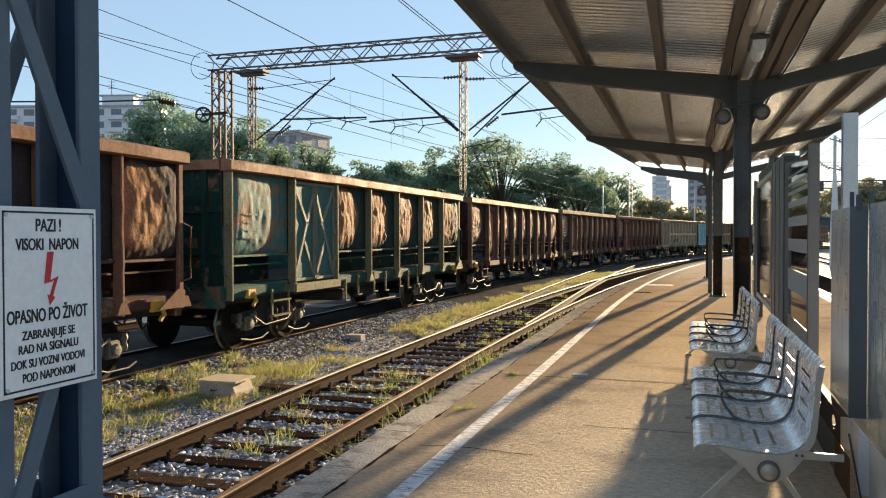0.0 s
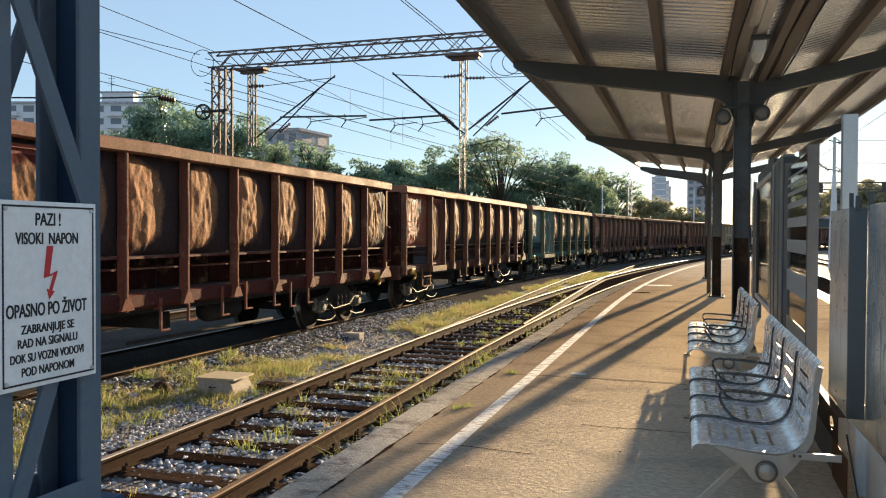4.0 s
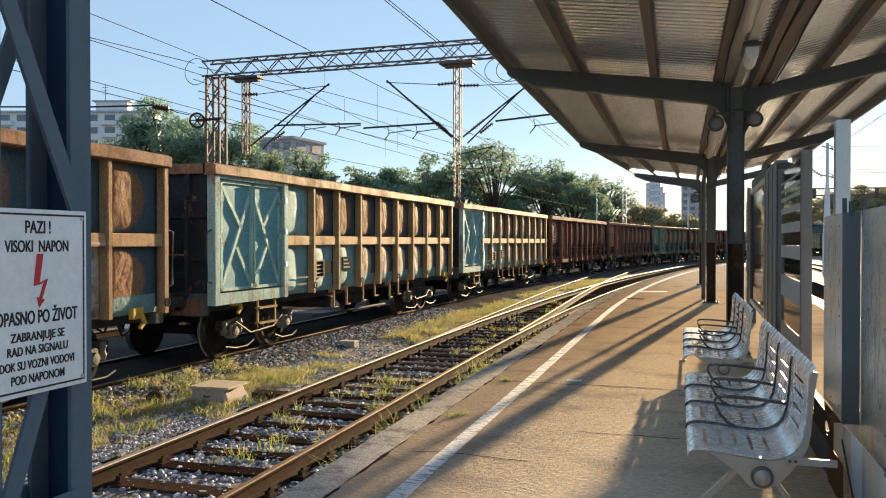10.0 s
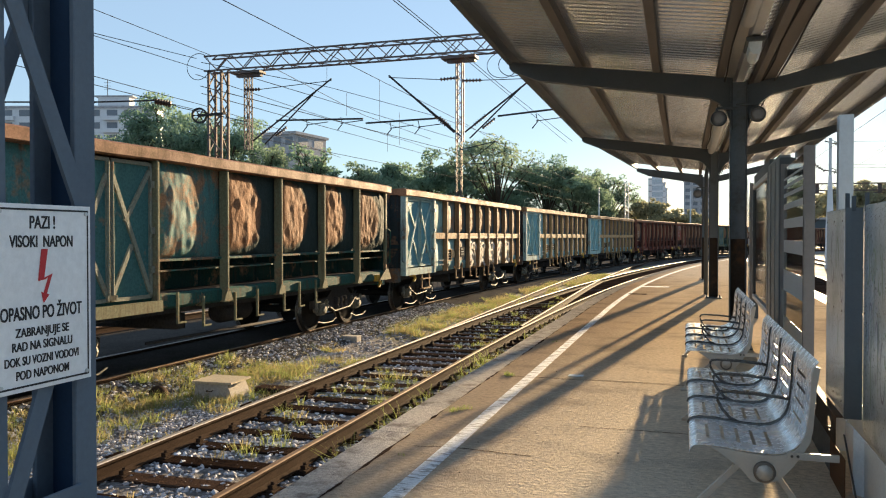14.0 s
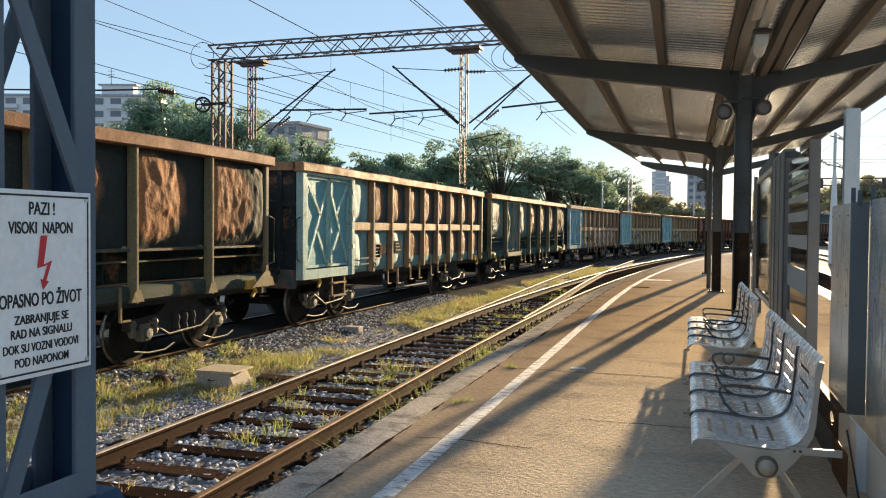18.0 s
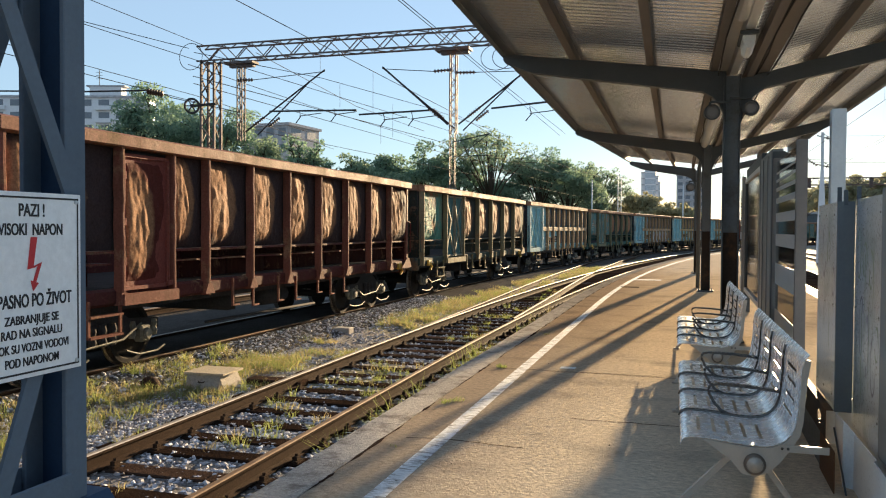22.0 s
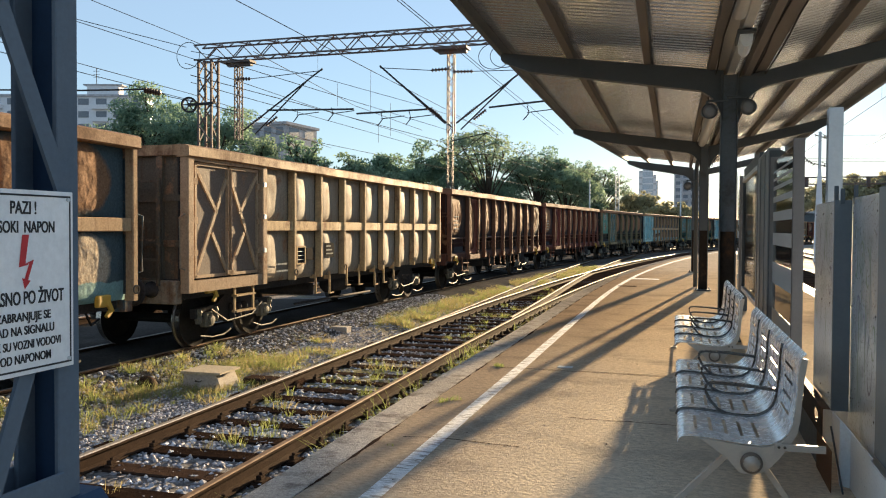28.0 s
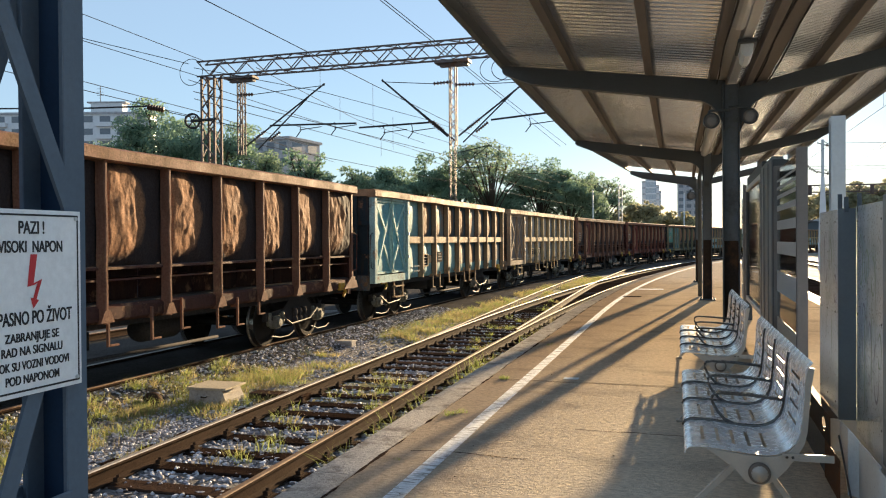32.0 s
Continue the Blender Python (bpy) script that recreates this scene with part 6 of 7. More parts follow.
def add_underframe(w, colour, trim):
    """Sole bars, headstocks, buffers, two bogies with wheelsets, steps and hooks."""
    def sole():
        bm = bmesh.new()
        for sx in (-1, 1):
            add_box(bm, sx * 1.12 - 0.05, sx * 1.12 + 0.05, -HALF, HALF, 0.86, 1.12)
        for y in np.arange(-6.0, 6.1, 1.2):
            add_box(bm, -1.1, 1.1, y - 0.05, y + 0.05, 0.92, 1.1)
        add_box(bm, -0.16, 0.16, -HALF, HALF, 0.80, 1.1)
        return mesh_from("sole_bar", bm, M_UNDER)
    part("sole_bar", stored("sole", sole), None, w)

    def headstock():
        bm = bmesh.new()
        add_box(bm, -1.30, 1.30, -0.09, 0.09, 0.82, 1.18, ch=0.015)
        return mesh_from("headstock", bm, M_PAINT_RUST)

    def buffer():
        bm = bmesh.new()
        add_lathe(bm, [(0.13, 0.0), (0.13, 0.08), (0.085, 0.1), (0.085, 0.36), (0.065, 0.37), (0.065, 0.45), (0.19, 0.46), (0.22, 0.48), (0.20, 0.505), (0.001, 0.515)], 16, pose(0, 0, 0, -90))
        return mesh_from("buffer", bm, M_UNDER, True)

    def hook():
        bm = bmesh.new()
        add_box(bm, -0.05, 0.05, 0.0, 0.22, 0.98, 1.08)
        add_tube(bm, [(0, 0.2, 1.02), (0, 0.36, 0.9), (0, 0.5, 0.84), (0, 0.56, 0.92)], 0.03, 6)
        add_tube(bm, [(0.35, 0.05, 0.95), (0.35, 0.3, 0.55), (0.3, 0.52, 0.62)], 0.02, 5)
        return mesh_from("coupling", bm, M_UNDER)
    for sy in (-1, 1):
        o = part("headstock", stored("head", headstock), None, w, colour=colour)
        o.location = (0, sy * (HALF - 0.02), 0)
        for sx in (-0.875, 0.875):
            o = part("buffer", stored("buffer", buffer), None, w)
            o.matrix_local = pose(sx, sy * (HALF + 0.01), 1.04, 0, 0, 0 if sy > 0 else 180)
        o = part("coupling", stored("hook", hook), None, w)
        o.matrix_local = pose(0, sy * (HALF + 0.05), 0, 0, 0, 0 if sy > 0 else 180)
    fr, ab, ws, br = bogie_meshes()
    for sy in (-1, 1):
        bogie = part("bogie", fr, None, w, "dark grimy two-axle bogie")
        bogie.location = (0, sy * (HALF - 2.05), 0)
        for k, dy in enumerate((-0.9, 0.9)):
            o = part("wheelset", ws, None, bogie)
            o.location = (0, dy, 0.455)
            WHEELSETS.append((k, o))
            for sx in (1, -1):
                o = part("axle_box", ab, None, bogie)
                o.matrix_local = pose(sx * 1.04, dy, 0.455, 0, 0, 0 if sx > 0 else 180)
        part("brake_rigging", br, None, bogie)

    def step():
        bm = bmesh.new()
        for y in (-0.3, 0.3):
            add_bar(bm, (0.05, y, 0.56), (0.05, y, 1.05), 0.028, 0.045)
            add_bar(bm, (0.05, y, 1.03), (-0.15, y, 1.05), 0.028, 0.045)
        for z in (0.56, 0.83):
            add_box(bm, 0.0, 0.10, -0.31, 0.31, z, z + 0.03)
        return mesh_from("step", bm, M_PAINT)
    o = part("step", stored("step", step), None, w, colour=trim)
    o.location = (1.34, -HALF + 1.74, 0)

    def hanger():
        bm = bmesh.new()
        add_box(bm, 0, 0.04, -0.02, 0.02, 0.62, 1.10, ch=0.006)
        add_box(bm, 0, 0.04, 0.02, 0.20, 0.62, 0.65, ch=0.006)
        add_box(bm, -0.10, 0.0, -0.018, 0.018, 0.94, 1.02)
        return mesh_from("stanchion_hook", bm, M_PAINT)
    for y in (-1.9, -1.25, -0.35, 0.35, 1.3, 1.9, 2.6):
        o = part("stanchion_hook", stored("hanger", hanger), None, w, colour=trim)
        o.location = (1.36, y, rnd.uniform(-0.03, 0.1))

    def tank():
        bm = bmesh.new()
        add_lathe(bm, [(0.001, -0.5), (0.17, -0.48), (0.2, -0.4), (0.2, 0.4), (0.17, 0.48), (0.001, 0.5)], 14, Matrix.Translation((0.5, 0.9, 0.66)) @ pose(0, 0, 0, 90))
        add_box(bm, -0.9, 0.9, -1.3, -1.05, 0.55, 0.8)
        add_tube(bm, [(1.05, -2.2, 0.45), (1.05, 1.8, 0.42)], 0.025, 6)
        return mesh_from("brake_tank", bm, M_UNDER, True)
    part("brake_tank", stored("tank", tank), None, w)

    def lever():
        bm = bmesh.new()
        add_box(bm, -0.03, 0.05, -0.12, 0.12, -0.13, 0.03, ch=0.012)
        add_bar(bm, (0.03, 0.05, -0.02), (0.06, 0.12, -0.2), 0.05, 0.05)
        add_bar(bm, (0.05, 0.11, -0.18), (0.05, 0.02, -0.26), 0.05, 0.04)
        return mesh_from("tow_hook", bm, M_YELLOW)
    for y in (-HALF + 0.75, HALF - 0.62):
        o = part("tow_hook", stored("lever", lever), None, w, "yellow painted tow hook")
        o.location = (1.36, y, 1.07)


def add_shell(w, colour, rail_colour, inner=1.2):
    """Floor, inner far side, end walls, and the heavy rail round the top."""
    def floor_():
        bm = bmesh.new()
        add_box(bm, -1.32, 1.30, -HALF + 0.05, HALF - 0.05, 1.12, 1.2)
        return mesh_from("wagon_floor", bm, M_UNDER)
    part("wagon_floor", stored("floor", floor_), None, w)

    def backing():
        bm = bmesh.new()
        add_box(bm, 1.255, 1.275, -HALF + 0.06, HALF - 0.06, inner, TOP - 0.1)
        return mesh_from("inner_side", bm, M_UNDER)
    part("inner_side", stored(("backing", inner), backing), None, w)

    def far_side():
        bm = bmesh.new()
        add_box(bm, -1.36, -1.32, -HALF + 0.05, HALF - 0.05, SILL + 0.1, TOP - 0.05)
        for y in np.linspace(-HALF + 0.1, HALF - 0.1, 10):
            add_box(bm, -1.46, -1.36, y - 0.06, y + 0.06, SILL, TOP - 0.1)
        return mesh_from("far_side", bm, M_PAINT)
    part("far_side", stored("farside", far_side), None, w, colour=colour)

    def end_wall():
        bm = bmesh.new()
        add_box(bm, -1.34, 1.34, -0.02, 0.03, SILL + 0.05, TOP - 0.06)
        return mesh_from("end_wall", bm, M_PAINT)

    def end_post():
        bm = bmesh.new()
        add_box(bm, -0.05, 0.05, 0.032, 0.1, SILL + 0.02, TOP - 0.1)
        return mesh_from("end_post", bm, M_PAINT)

    def end_beam():
        bm = bmesh.new()
        add_box(bm, -1.34, 1.34, 0.032, 0.07, 0, 0.1)
        return mesh_from("end_beam", bm, M_PAINT)

    def ladder():
        bm = bmesh.new()
        for x in (0.62, 1.02):
            add_bar(bm, (x, 0.16, 1.1), (x, 0.16, 2.75), 0.045)
        for z in (1.2, 1.5, 1.8, 2.1, 2.4, 2.7):
            add_bar(bm, (0.62, 0.16, z), (1.02, 0.16, z), 0.035)
        return mesh_from("ladder", bm, M_PAINT)
    for sy in (-1, 1):
        # ends at 0.4 of the body colour: their shade put into the paint
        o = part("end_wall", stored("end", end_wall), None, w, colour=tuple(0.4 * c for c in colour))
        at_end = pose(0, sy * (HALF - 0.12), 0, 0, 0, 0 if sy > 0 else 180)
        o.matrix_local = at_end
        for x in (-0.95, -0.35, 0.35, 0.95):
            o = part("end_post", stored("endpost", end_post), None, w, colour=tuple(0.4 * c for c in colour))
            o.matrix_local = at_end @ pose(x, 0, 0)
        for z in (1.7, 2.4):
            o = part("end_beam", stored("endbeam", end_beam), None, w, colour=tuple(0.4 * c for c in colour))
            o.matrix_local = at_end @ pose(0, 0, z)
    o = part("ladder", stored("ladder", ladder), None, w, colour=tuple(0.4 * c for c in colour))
    o.matrix_local = pose(0, -HALF + 0.06, 0) @ Matrix.Diagonal((1, -1, 1, 1))

    def top_rail():
        bm = bmesh.new()
        for sx in (-1, 1):
            out = [(sx * 1.28, TOP - 0.19), (sx * 1.47, TOP - 0.19), (sx * 1.50, TOP - 0.17), (sx * 1.50, TOP - 0.03), (sx * 1.43, TOP), (sx * 1.26, TOP)]
            n = 22
            rings = []
            for i in range(n + 1):
                y = -HALF + 2 * HALF * i / n
                rings.append([bm.verts.new((p + 0.012 * noise.noise((y * 0.9, q, sx)), y, q + 0.016 * noise.noise((y * 0.7, 3, sx)))) for p, q in out])
            for a, b in zip(rings, rings[1:]):
                for k in range(6):
                    bm.faces.new((a[k], a[(k + 1) % 6], b[(k + 1) % 6], b[k]))
            bm.faces.new(rings[0])
            bm.faces.new(rings[-1][::-1])
        for sy in (-1, 1):
            add_box(bm, -1.3, 1.3, sy * HALF - (0.16 if sy > 0 else 0), sy * HALF + (0 if sy > 0 else 0.16), TOP - 0.17, TOP - 0.01)
        return mesh_from("top_rail", bm, M_PAINT_RUST)
    part("top_rail", stored("toprail", top_rail), None, w, "dented rust-brown top rail", colour=rail_colour)

    def handrail():
        bm = bmesh.new()
        add_tube(bm, [(1.40, 0.02, 1.35), (1.42, 0.16, 1.38), (1.42, 0.18, 2.15), (1.40, 0.02, 2.2)], 0.015, 6)
        return mesh_from("handrail", bm, M_PAINT)
    for y in (HALF - 0.05, -HALF + 0.05):
        o = part("handrail", stored("handrail", handrail), None, w, colour=colour)
        o.matrix_local = pose(0, y, 0) @ Matrix.Diagonal((1, 1 if y > 0 else -1, 1, 1))


def panel_ob(w, y0, y1, z0, z1, deep, seed, colour, x=1.30, painted=False, full=False):
    key = ("panel", round(y1 - y0, 2), round(z1 - z0, 2), deep, seed % 5, painted, full)
    o = part("panel", stored(key, lambda: bulged_panel(y1 - y0, z1 - z0, deep, seed % 5, 0.012 if z1 - z0 < 1.25 else 0.021, painted, full)), None, w, colour=colour)
    o.location = (x, (y0 + y1) / 2, (z0 + z1) / 2)
    return o


def posts(w, ys, z0, z1, colour, width=0.10, out=0.13, x=1.32, bent=0.0):
    for k, y in enumerate(ys):
        o = part("post", stored(("post", z0, z1, width, out, bent, k % 4), lambda: post_mesh(z0, z1, width, out, bent, k % 4)), None, w, colour=colour)
        o.location = (x, y, 0)


def door_leaf(w, y0, y1, z0, z1, colour, brace, flip, cross=True):
    leaf = boxed("door", (1.34, 1.37, y0, y1, z0, z1), M_PAINT_DOOR, w, colour=colour)
    b = 0.05
    bm = bmesh.new()
    for d in ((y0, y0 + b, z0, z1), (y1 - b, y1, z0, z1), (y0, y1, z0, z0 + b), (y0, y1, z1 - b, z1)):
        add_box(bm, 1.368, 1.40, *d)
    part("door_frame", bm, M_PAINT_DOOR, leaf, colour=brace)
    if cross:
        zm = (z0 + z1) / 2
        a, c = (y0 + b, y1 - b) if flip else (y1 - b, y0 + b)
        for p, q in (((a, z1 - 0.12), ((a + c) / 2 + (c - a) * 0.18, zm + 0.12)), ((c, z1 - 0.22), (a, z0 + 0.1)), (((a + c) / 2, zm - 0.2), (c, z0 + 0.1))):
            bm = bmesh.new()
            add_bar(bm, (1.385, *p), (1.385, *q), 0.03, 0.065, up=(1, 0, 0)) if False else add_bar(bm, (1.386, *p), (1.386, *q), 0.065, 0.03, up=(1, 0, 0))
            part("brace", bm, M_PAINT_DOOR, leaf, colour=brace)
    yl = y1 if flip else y0
    bm = bmesh.new()
    add_bar(bm, (1.41, yl + (-0.03 if flip else 0.03), z0 + 0.02), (1.41, yl + (-0.03 if flip else 0.03), z1 - 0.05), 0.03, n=6)
    part("lock_bar", bm, M_PAINT, leaf, colour=brace)
    boxed("lock_handle", (1.40, 1.44, yl - 0.08, yl + 0.08, z0 + 0.02, z0 + 0.09), M_PAINT, leaf, colour=brace)
    yh = y0 if flip else y1
    for z in (z0 + 0.4, (z0 + z1) / 2, z1 - 0.3):
        boxed("hinge", (1.38, 1.42, yh - 0.05, yh + 0.05, z - 0.05, z + 0.05), M_PAINT, leaf, colour=brace)


def markings(w, y, z, n, x, seed):
    """Small unreadable stencil rows, as bars."""
    r = random.Random(seed)
    bm = bmesh.new()
    for k in range(n):
        q = 0.0
        while q < 0.42:
            ln = r.uniform(0.03, 0.1)
            add_box(bm, x, x + 0.002, y + q, y + q + ln, z - k * 0.13, z - k * 0.13 + 0.035)
            q += ln + 0.025
    tagged(part("stencil_marks", bm, M_LETTER, w), "rows of small pale stencilled marks on the side", kind="stuff")


def wagon_belt(name, label, colours, group, upper=None, lower=None, scrawl=None):
    """A gondola with a belt half way up its posts and a pair of cross-braced doors at one end."""
    body, post, rail, door, brace = colours
    w = tagged(new(name), label, "freight wagon", group)
    add_shell(w, body, rail)
    add_underframe(w, body, post)
    y_door = -HALF + 2.35
    door_leaf(w, -HALF + 0.30, -HALF + 1.24, 1.20, 3.02, door, brace, True)
    door_leaf(w, -HALF + 1.28, -HALF + 2.20, 1.20, 3.02, door, brace, False)
    boxed("door_sill", (1.30, 1.44, -HALF + 0.1, y_door, 0.985, 1.17), M_PAINT, w, colour=brace)
    boxed("door_lintel", (1.30, 1.44, -HALF + 0.1, y_door, 3.03, 3.09), M_PAINT, w, colour=brace)
    ys = list(np.linspace(y_door, HALF - 0.07, 10))
    posts(w, [-HALF + 0.12] + ys[:1], 0.985, TOP - 0.15, brace, 0.17, 0.14)
    posts(w, ys[1:-1], 0.99, TOP - 0.15, post, 0.105, 0.135, bent=0.015)
    posts(w, ys[-1:], 0.985, TOP - 0.15, post, 0.12, 0.14)
    for k, (a, b) in enumerate(zip(ys, ys[1:])):
        up, low = (upper or "r" * 9)[k], (lower or "r" * 9)[k]
        panel_ob(w, a + 0.03, b - 0.03, 2.09, TOP - 0.14, 0.100, k, TONES.get(up, body), painted="blotch" if up in "sw" else up != "r")
        panel_ob(w, a + 0.03, b - 0.03, 1.0, 1.98, 0.100, k + 2, TONES.get(low, body), painted="blotch" if low in "sw" else "strip" if low == "r" else "cream" if low == "c" else True)
        boxed("belt", (1.30, 1.435, a + 0.055, b - 0.055, 1.94, 2.125), M_PAINT, w, colour=tuple(c * 1.15 for c in post), ch=0.01)
    markings(w, ys[0] + 0.45, 1.30, 2, 1.43, len(label))
    holder = boxed("label_holder", (1.40, 1.415, ys[1] + 0.10, ys[1] + 0.44, 1.30, 1.62), M_BLACKBOARD, w, "dark sheet label holder with a wire grid")
    for d in ((0.08, 0.11, 1.28, 1.64), (0.43, 0.46, 1.28, 1.64), (0.11, 0.43, 1.28, 1.31), (0.11, 0.43, 1.61, 1.64)):
        boxed("holder_frame", (1.40, 1.44, ys[1] + d[0], ys[1] + d[1], d[2], d[3]), M_PAINT, holder, colour=post)
    for k in range(3):
        boxed("grid_wire", (1.42, 1.426, ys[1] + 0.11, ys[1] + 0.43, 1.37 + 0.08 * k, 1.378 + 0.08 * k), M_GALV, holder)
    boxed("data_board", (1.402, 1.415, ys[1] + 0.54, ys[1] + 0.86, 1.36, 1.60), M_BLACKBOARD, w, "black painted data board")
    board = boxed("data_board", (1.402, 1.415, ys[2] + 0.24, ys[2] + 0.66, 1.38, 1.68), M_BLACKBOARD, w, "black data board with pale rows of marks")
    for k in range(3):
        boxed("mark_row", (1.416, 1.4175, ys[2] + 0.28, ys[2] + 0.62 - 0.06 * k, 1.44 + 0.08 * k, 1.47 + 0.08 * k), M_LETTER, board)
    for z in (1.55, 2.15, 2.72):
        boxed("hinge", (1.465, 1.50, y_door - 0.1, y_door - 0.02, z, z + 0.09), M_GALV, w, ch=0.008)
    if scrawl:
        r = random.Random(9)

        def stroke(pts, wide, material, x):
            bm = bmesh.new()
            lo, hi = [], []
            for i, p in enumerate(pts):
                q0, q1 = pts[max(0, i - 1)], pts[min(len(pts) - 1, i + 1)]
                d = Vector((q1[0] - q0[0], q1[1] - q0[1])).normalized()
                ww = wide * (0.75 + 0.35 * math.sin(i * 1.1 + p[0] * 3))
                lo.append(bm.verts.new((x, p[0] - d.y * ww, p[1] + d.x * ww)))
                hi.append(bm.verts.new((x, p[0] + d.y * ww, p[1] - d.x * ww)))
            for i in range(len(pts) - 1):
                bm.faces.new((lo[i], lo[i + 1], hi[i + 1], hi[i]))
            part("graffiti", bm, material, w, "sprayed graffiti stroke")
        for k in scrawl:
            y0, y1 = ys[k] + 0.06, ys[k + 1] - 0.06
            wd = y1 - y0
            for j in range(3):
                z = 1.16 + 0.26 * j + r.uniform(-0.06, 0.06)
                a0 = r.uniform(-0.15, 0.15)
                stroke([(y0 + wd * (0.04 + 0.92 * q / 6 * (0.55 if j == 1 else 0.8)), z + a0 * q / 6 + 0.07 * math.sin(q * 1.3 + k + j)) for q in range(7)], 0.075, (M_GRAF, M_LILAC, M_GRAF)[(j + k) % 3], 1.403 + 0.002 * j)
            stroke([(y0 + wd * (0.5 + 0.34 * math.cos(q)), 1.50 + 0.3 * math.sin(q)) for q in np.linspace(0.4, 4.2, 10)], 0.05, M_LILAC if k % 2 else M_GRAF, 1.411)
            stroke([(y0 + wd * 0.62, 1.08), (y0 + wd * 0.66, 1.33), (y0 + wd * 0.55, 1.6), (y0 + wd * 0.7, 1.88)], 0.03, M_INK, 1.414)
            # the sprayed outline runs over the post and along the belt
            stroke([(ys[k], z) for z in (1.02, 1.25, 1.5, 1.75, 1.93)], 0.047, M_GRAF, 1.4575)
            stroke([(y0 - 0.02, 1.98), (y0 + wd * 0.4, 2.005), (y0 + wd * 0.8, 1.99), (y1, 1.98)], 0.03, M_GRAF, 1.438)
    ring = bmesh.new()
    add_lathe(ring, [(0.05, -0.008), (0.065, -0.008), (0.065, 0.008), (0.05, 0.008)], 12, pose(0, 0, 0, 0, 90), loop=True)
    rm = mesh_from("lashing_ring", ring, M_UNDER)
    for y in ys[1::2]:
        o = part("lashing_ring", rm, None, w)
        o.location = (1.47, y, 1.14)
    return w


def wagon_tall(name, label, colours, group, wide, text=None, painted=(0,), fresh=None):
    """A gondola with plain tall posts, a bulged upper sheet, a low step below it and one door beyond the first bay."""
    body, post, rail, door, brace = colours
    first = fresh or (tuple(c * 1.15 for c in door) if wide else body)
    w = tagged(new(name), label, "freight wagon", group)
    add_shell(w, body, rail, 1.70)
    add_underframe(w, body, post)
    if wide:
        d0, d1 = -HALF + 2.25, -HALF + 3.95
        rest = list(np.linspace(d1 + 0.06, HALF - 0.07, 6))
    else:
        d0, d1 = -HALF + 2.1, -HALF + 3.1
        rest = [d1 + 0.06] + list(np.linspace(d1 + 0.95, HALF - 0.07, 8))
    posts(w, [-HALF + 0.08, d0 - 0.06] + rest[:-1], 0.95, TOP - 0.15, post, 0.075, 0.145, bent=0.0 if wide else 0.028)
    posts(w, rest[-1:], 0.95, TOP - 0.15, post, 0.12, 0.075)
    bays = [(-HALF + 0.1, d0 - 0.08)] + list(zip(rest, rest[1:]))
    for k, (a, b) in enumerate(bays):
        # unpainted bays get dark slate: the panel's shade put into the body colour
        panel_ob(w, a + 0.03, b - 0.03, 1.70, TOP - 0.13, 0.118 if k or not text else 0.10, k, (0.26, 0.06, 0.042) if text and not wide and not k else first if wide and k in painted else tuple(0.4 * c + 0.045 for c in body), painted="blotch" if (text and not wide and not k) or (wide and k in painted) else False, full=k == len(bays) - 1)
        # 0.4 of the body colour: shade in the recess put into the sheet
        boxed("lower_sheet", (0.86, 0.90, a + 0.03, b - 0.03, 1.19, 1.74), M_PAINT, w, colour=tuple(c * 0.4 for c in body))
        boxed("ledge", (0.90, 1.36, a + 0.04, b - 0.04, 1.655, 1.69), M_PAINT_RUST, w, colour=body)
        boxed("ledge", (0.90, 1.30, a + 0.04, b - 0.04, 1.50, 1.525), M_PAINT_RUST, w, colour=body)
    bm = bmesh.new()
    out = [(1.05, 0.95), (1.31, 0.95), (1.36, 0.99), (1.36, 1.15), (1.31, 1.185), (1.05, 1.185)]
    add_prism(bm, out, -HALF, HALF, "y")
    part("side_sill", bm, M_PAINT, w, colour=tuple(c * 0.8 for c in body))
    for y in rest[1:] + [d0 - 0.06]:
        bm = bmesh.new()
        add_prism(bm, [(y - 0.13, 0.97), (y + 0.13, 0.97), (y + 0.05, 1.13), (y - 0.05, 1.13)], 1.452, 1.47, "x")
        part("gusset", bm, M_PAINT, w, colour=post)
    bm = bmesh.new()
    add_prism(bm, [(HALF - 0.7, 0.97), (HALF - 0.1, 0.97), (HALF - 0.1, 1.22), (HALF - 0.26, 1.24)], 1.45, 1.475, "x")
    part("corner_gusset", bm, M_PAINT, w, colour=post)
    if wide:
        mid = (d0 + d1) / 2
        door_leaf(w, d0, mid - 0.01, 1.15, 3.05, door, brace, True)
        door_leaf(w, mid + 0.01, d1, 1.15, 3.05, door, brace, False)
    else:
        door_leaf(w, d0, d1, 1.15, 3.02, door, brace, True, cross=False)
        panel_ob(w, d0 + 0.06, d1 - 0.06, 1.25, 2.93, 0.05, 3, door, x=1.365)
    boxed("door_sill", (1.42, 1.50, d0 - 0.1, d1 + 0.1, 0.955, 1.11), M_PAINT, w, colour=post)
    markings(w, -HALF + 0.45, 2.36, 4, 1.425, len(label))
    if text:
        m = Matrix.Translation((1.442, -HALF + 0.80, 2.58)) @ pose(0, 0, 0, 90, 0, 90)
        lettering(text, 0.52, M_LETTER, w, m, "pale painted letters", squeeze=0.78)
    return w


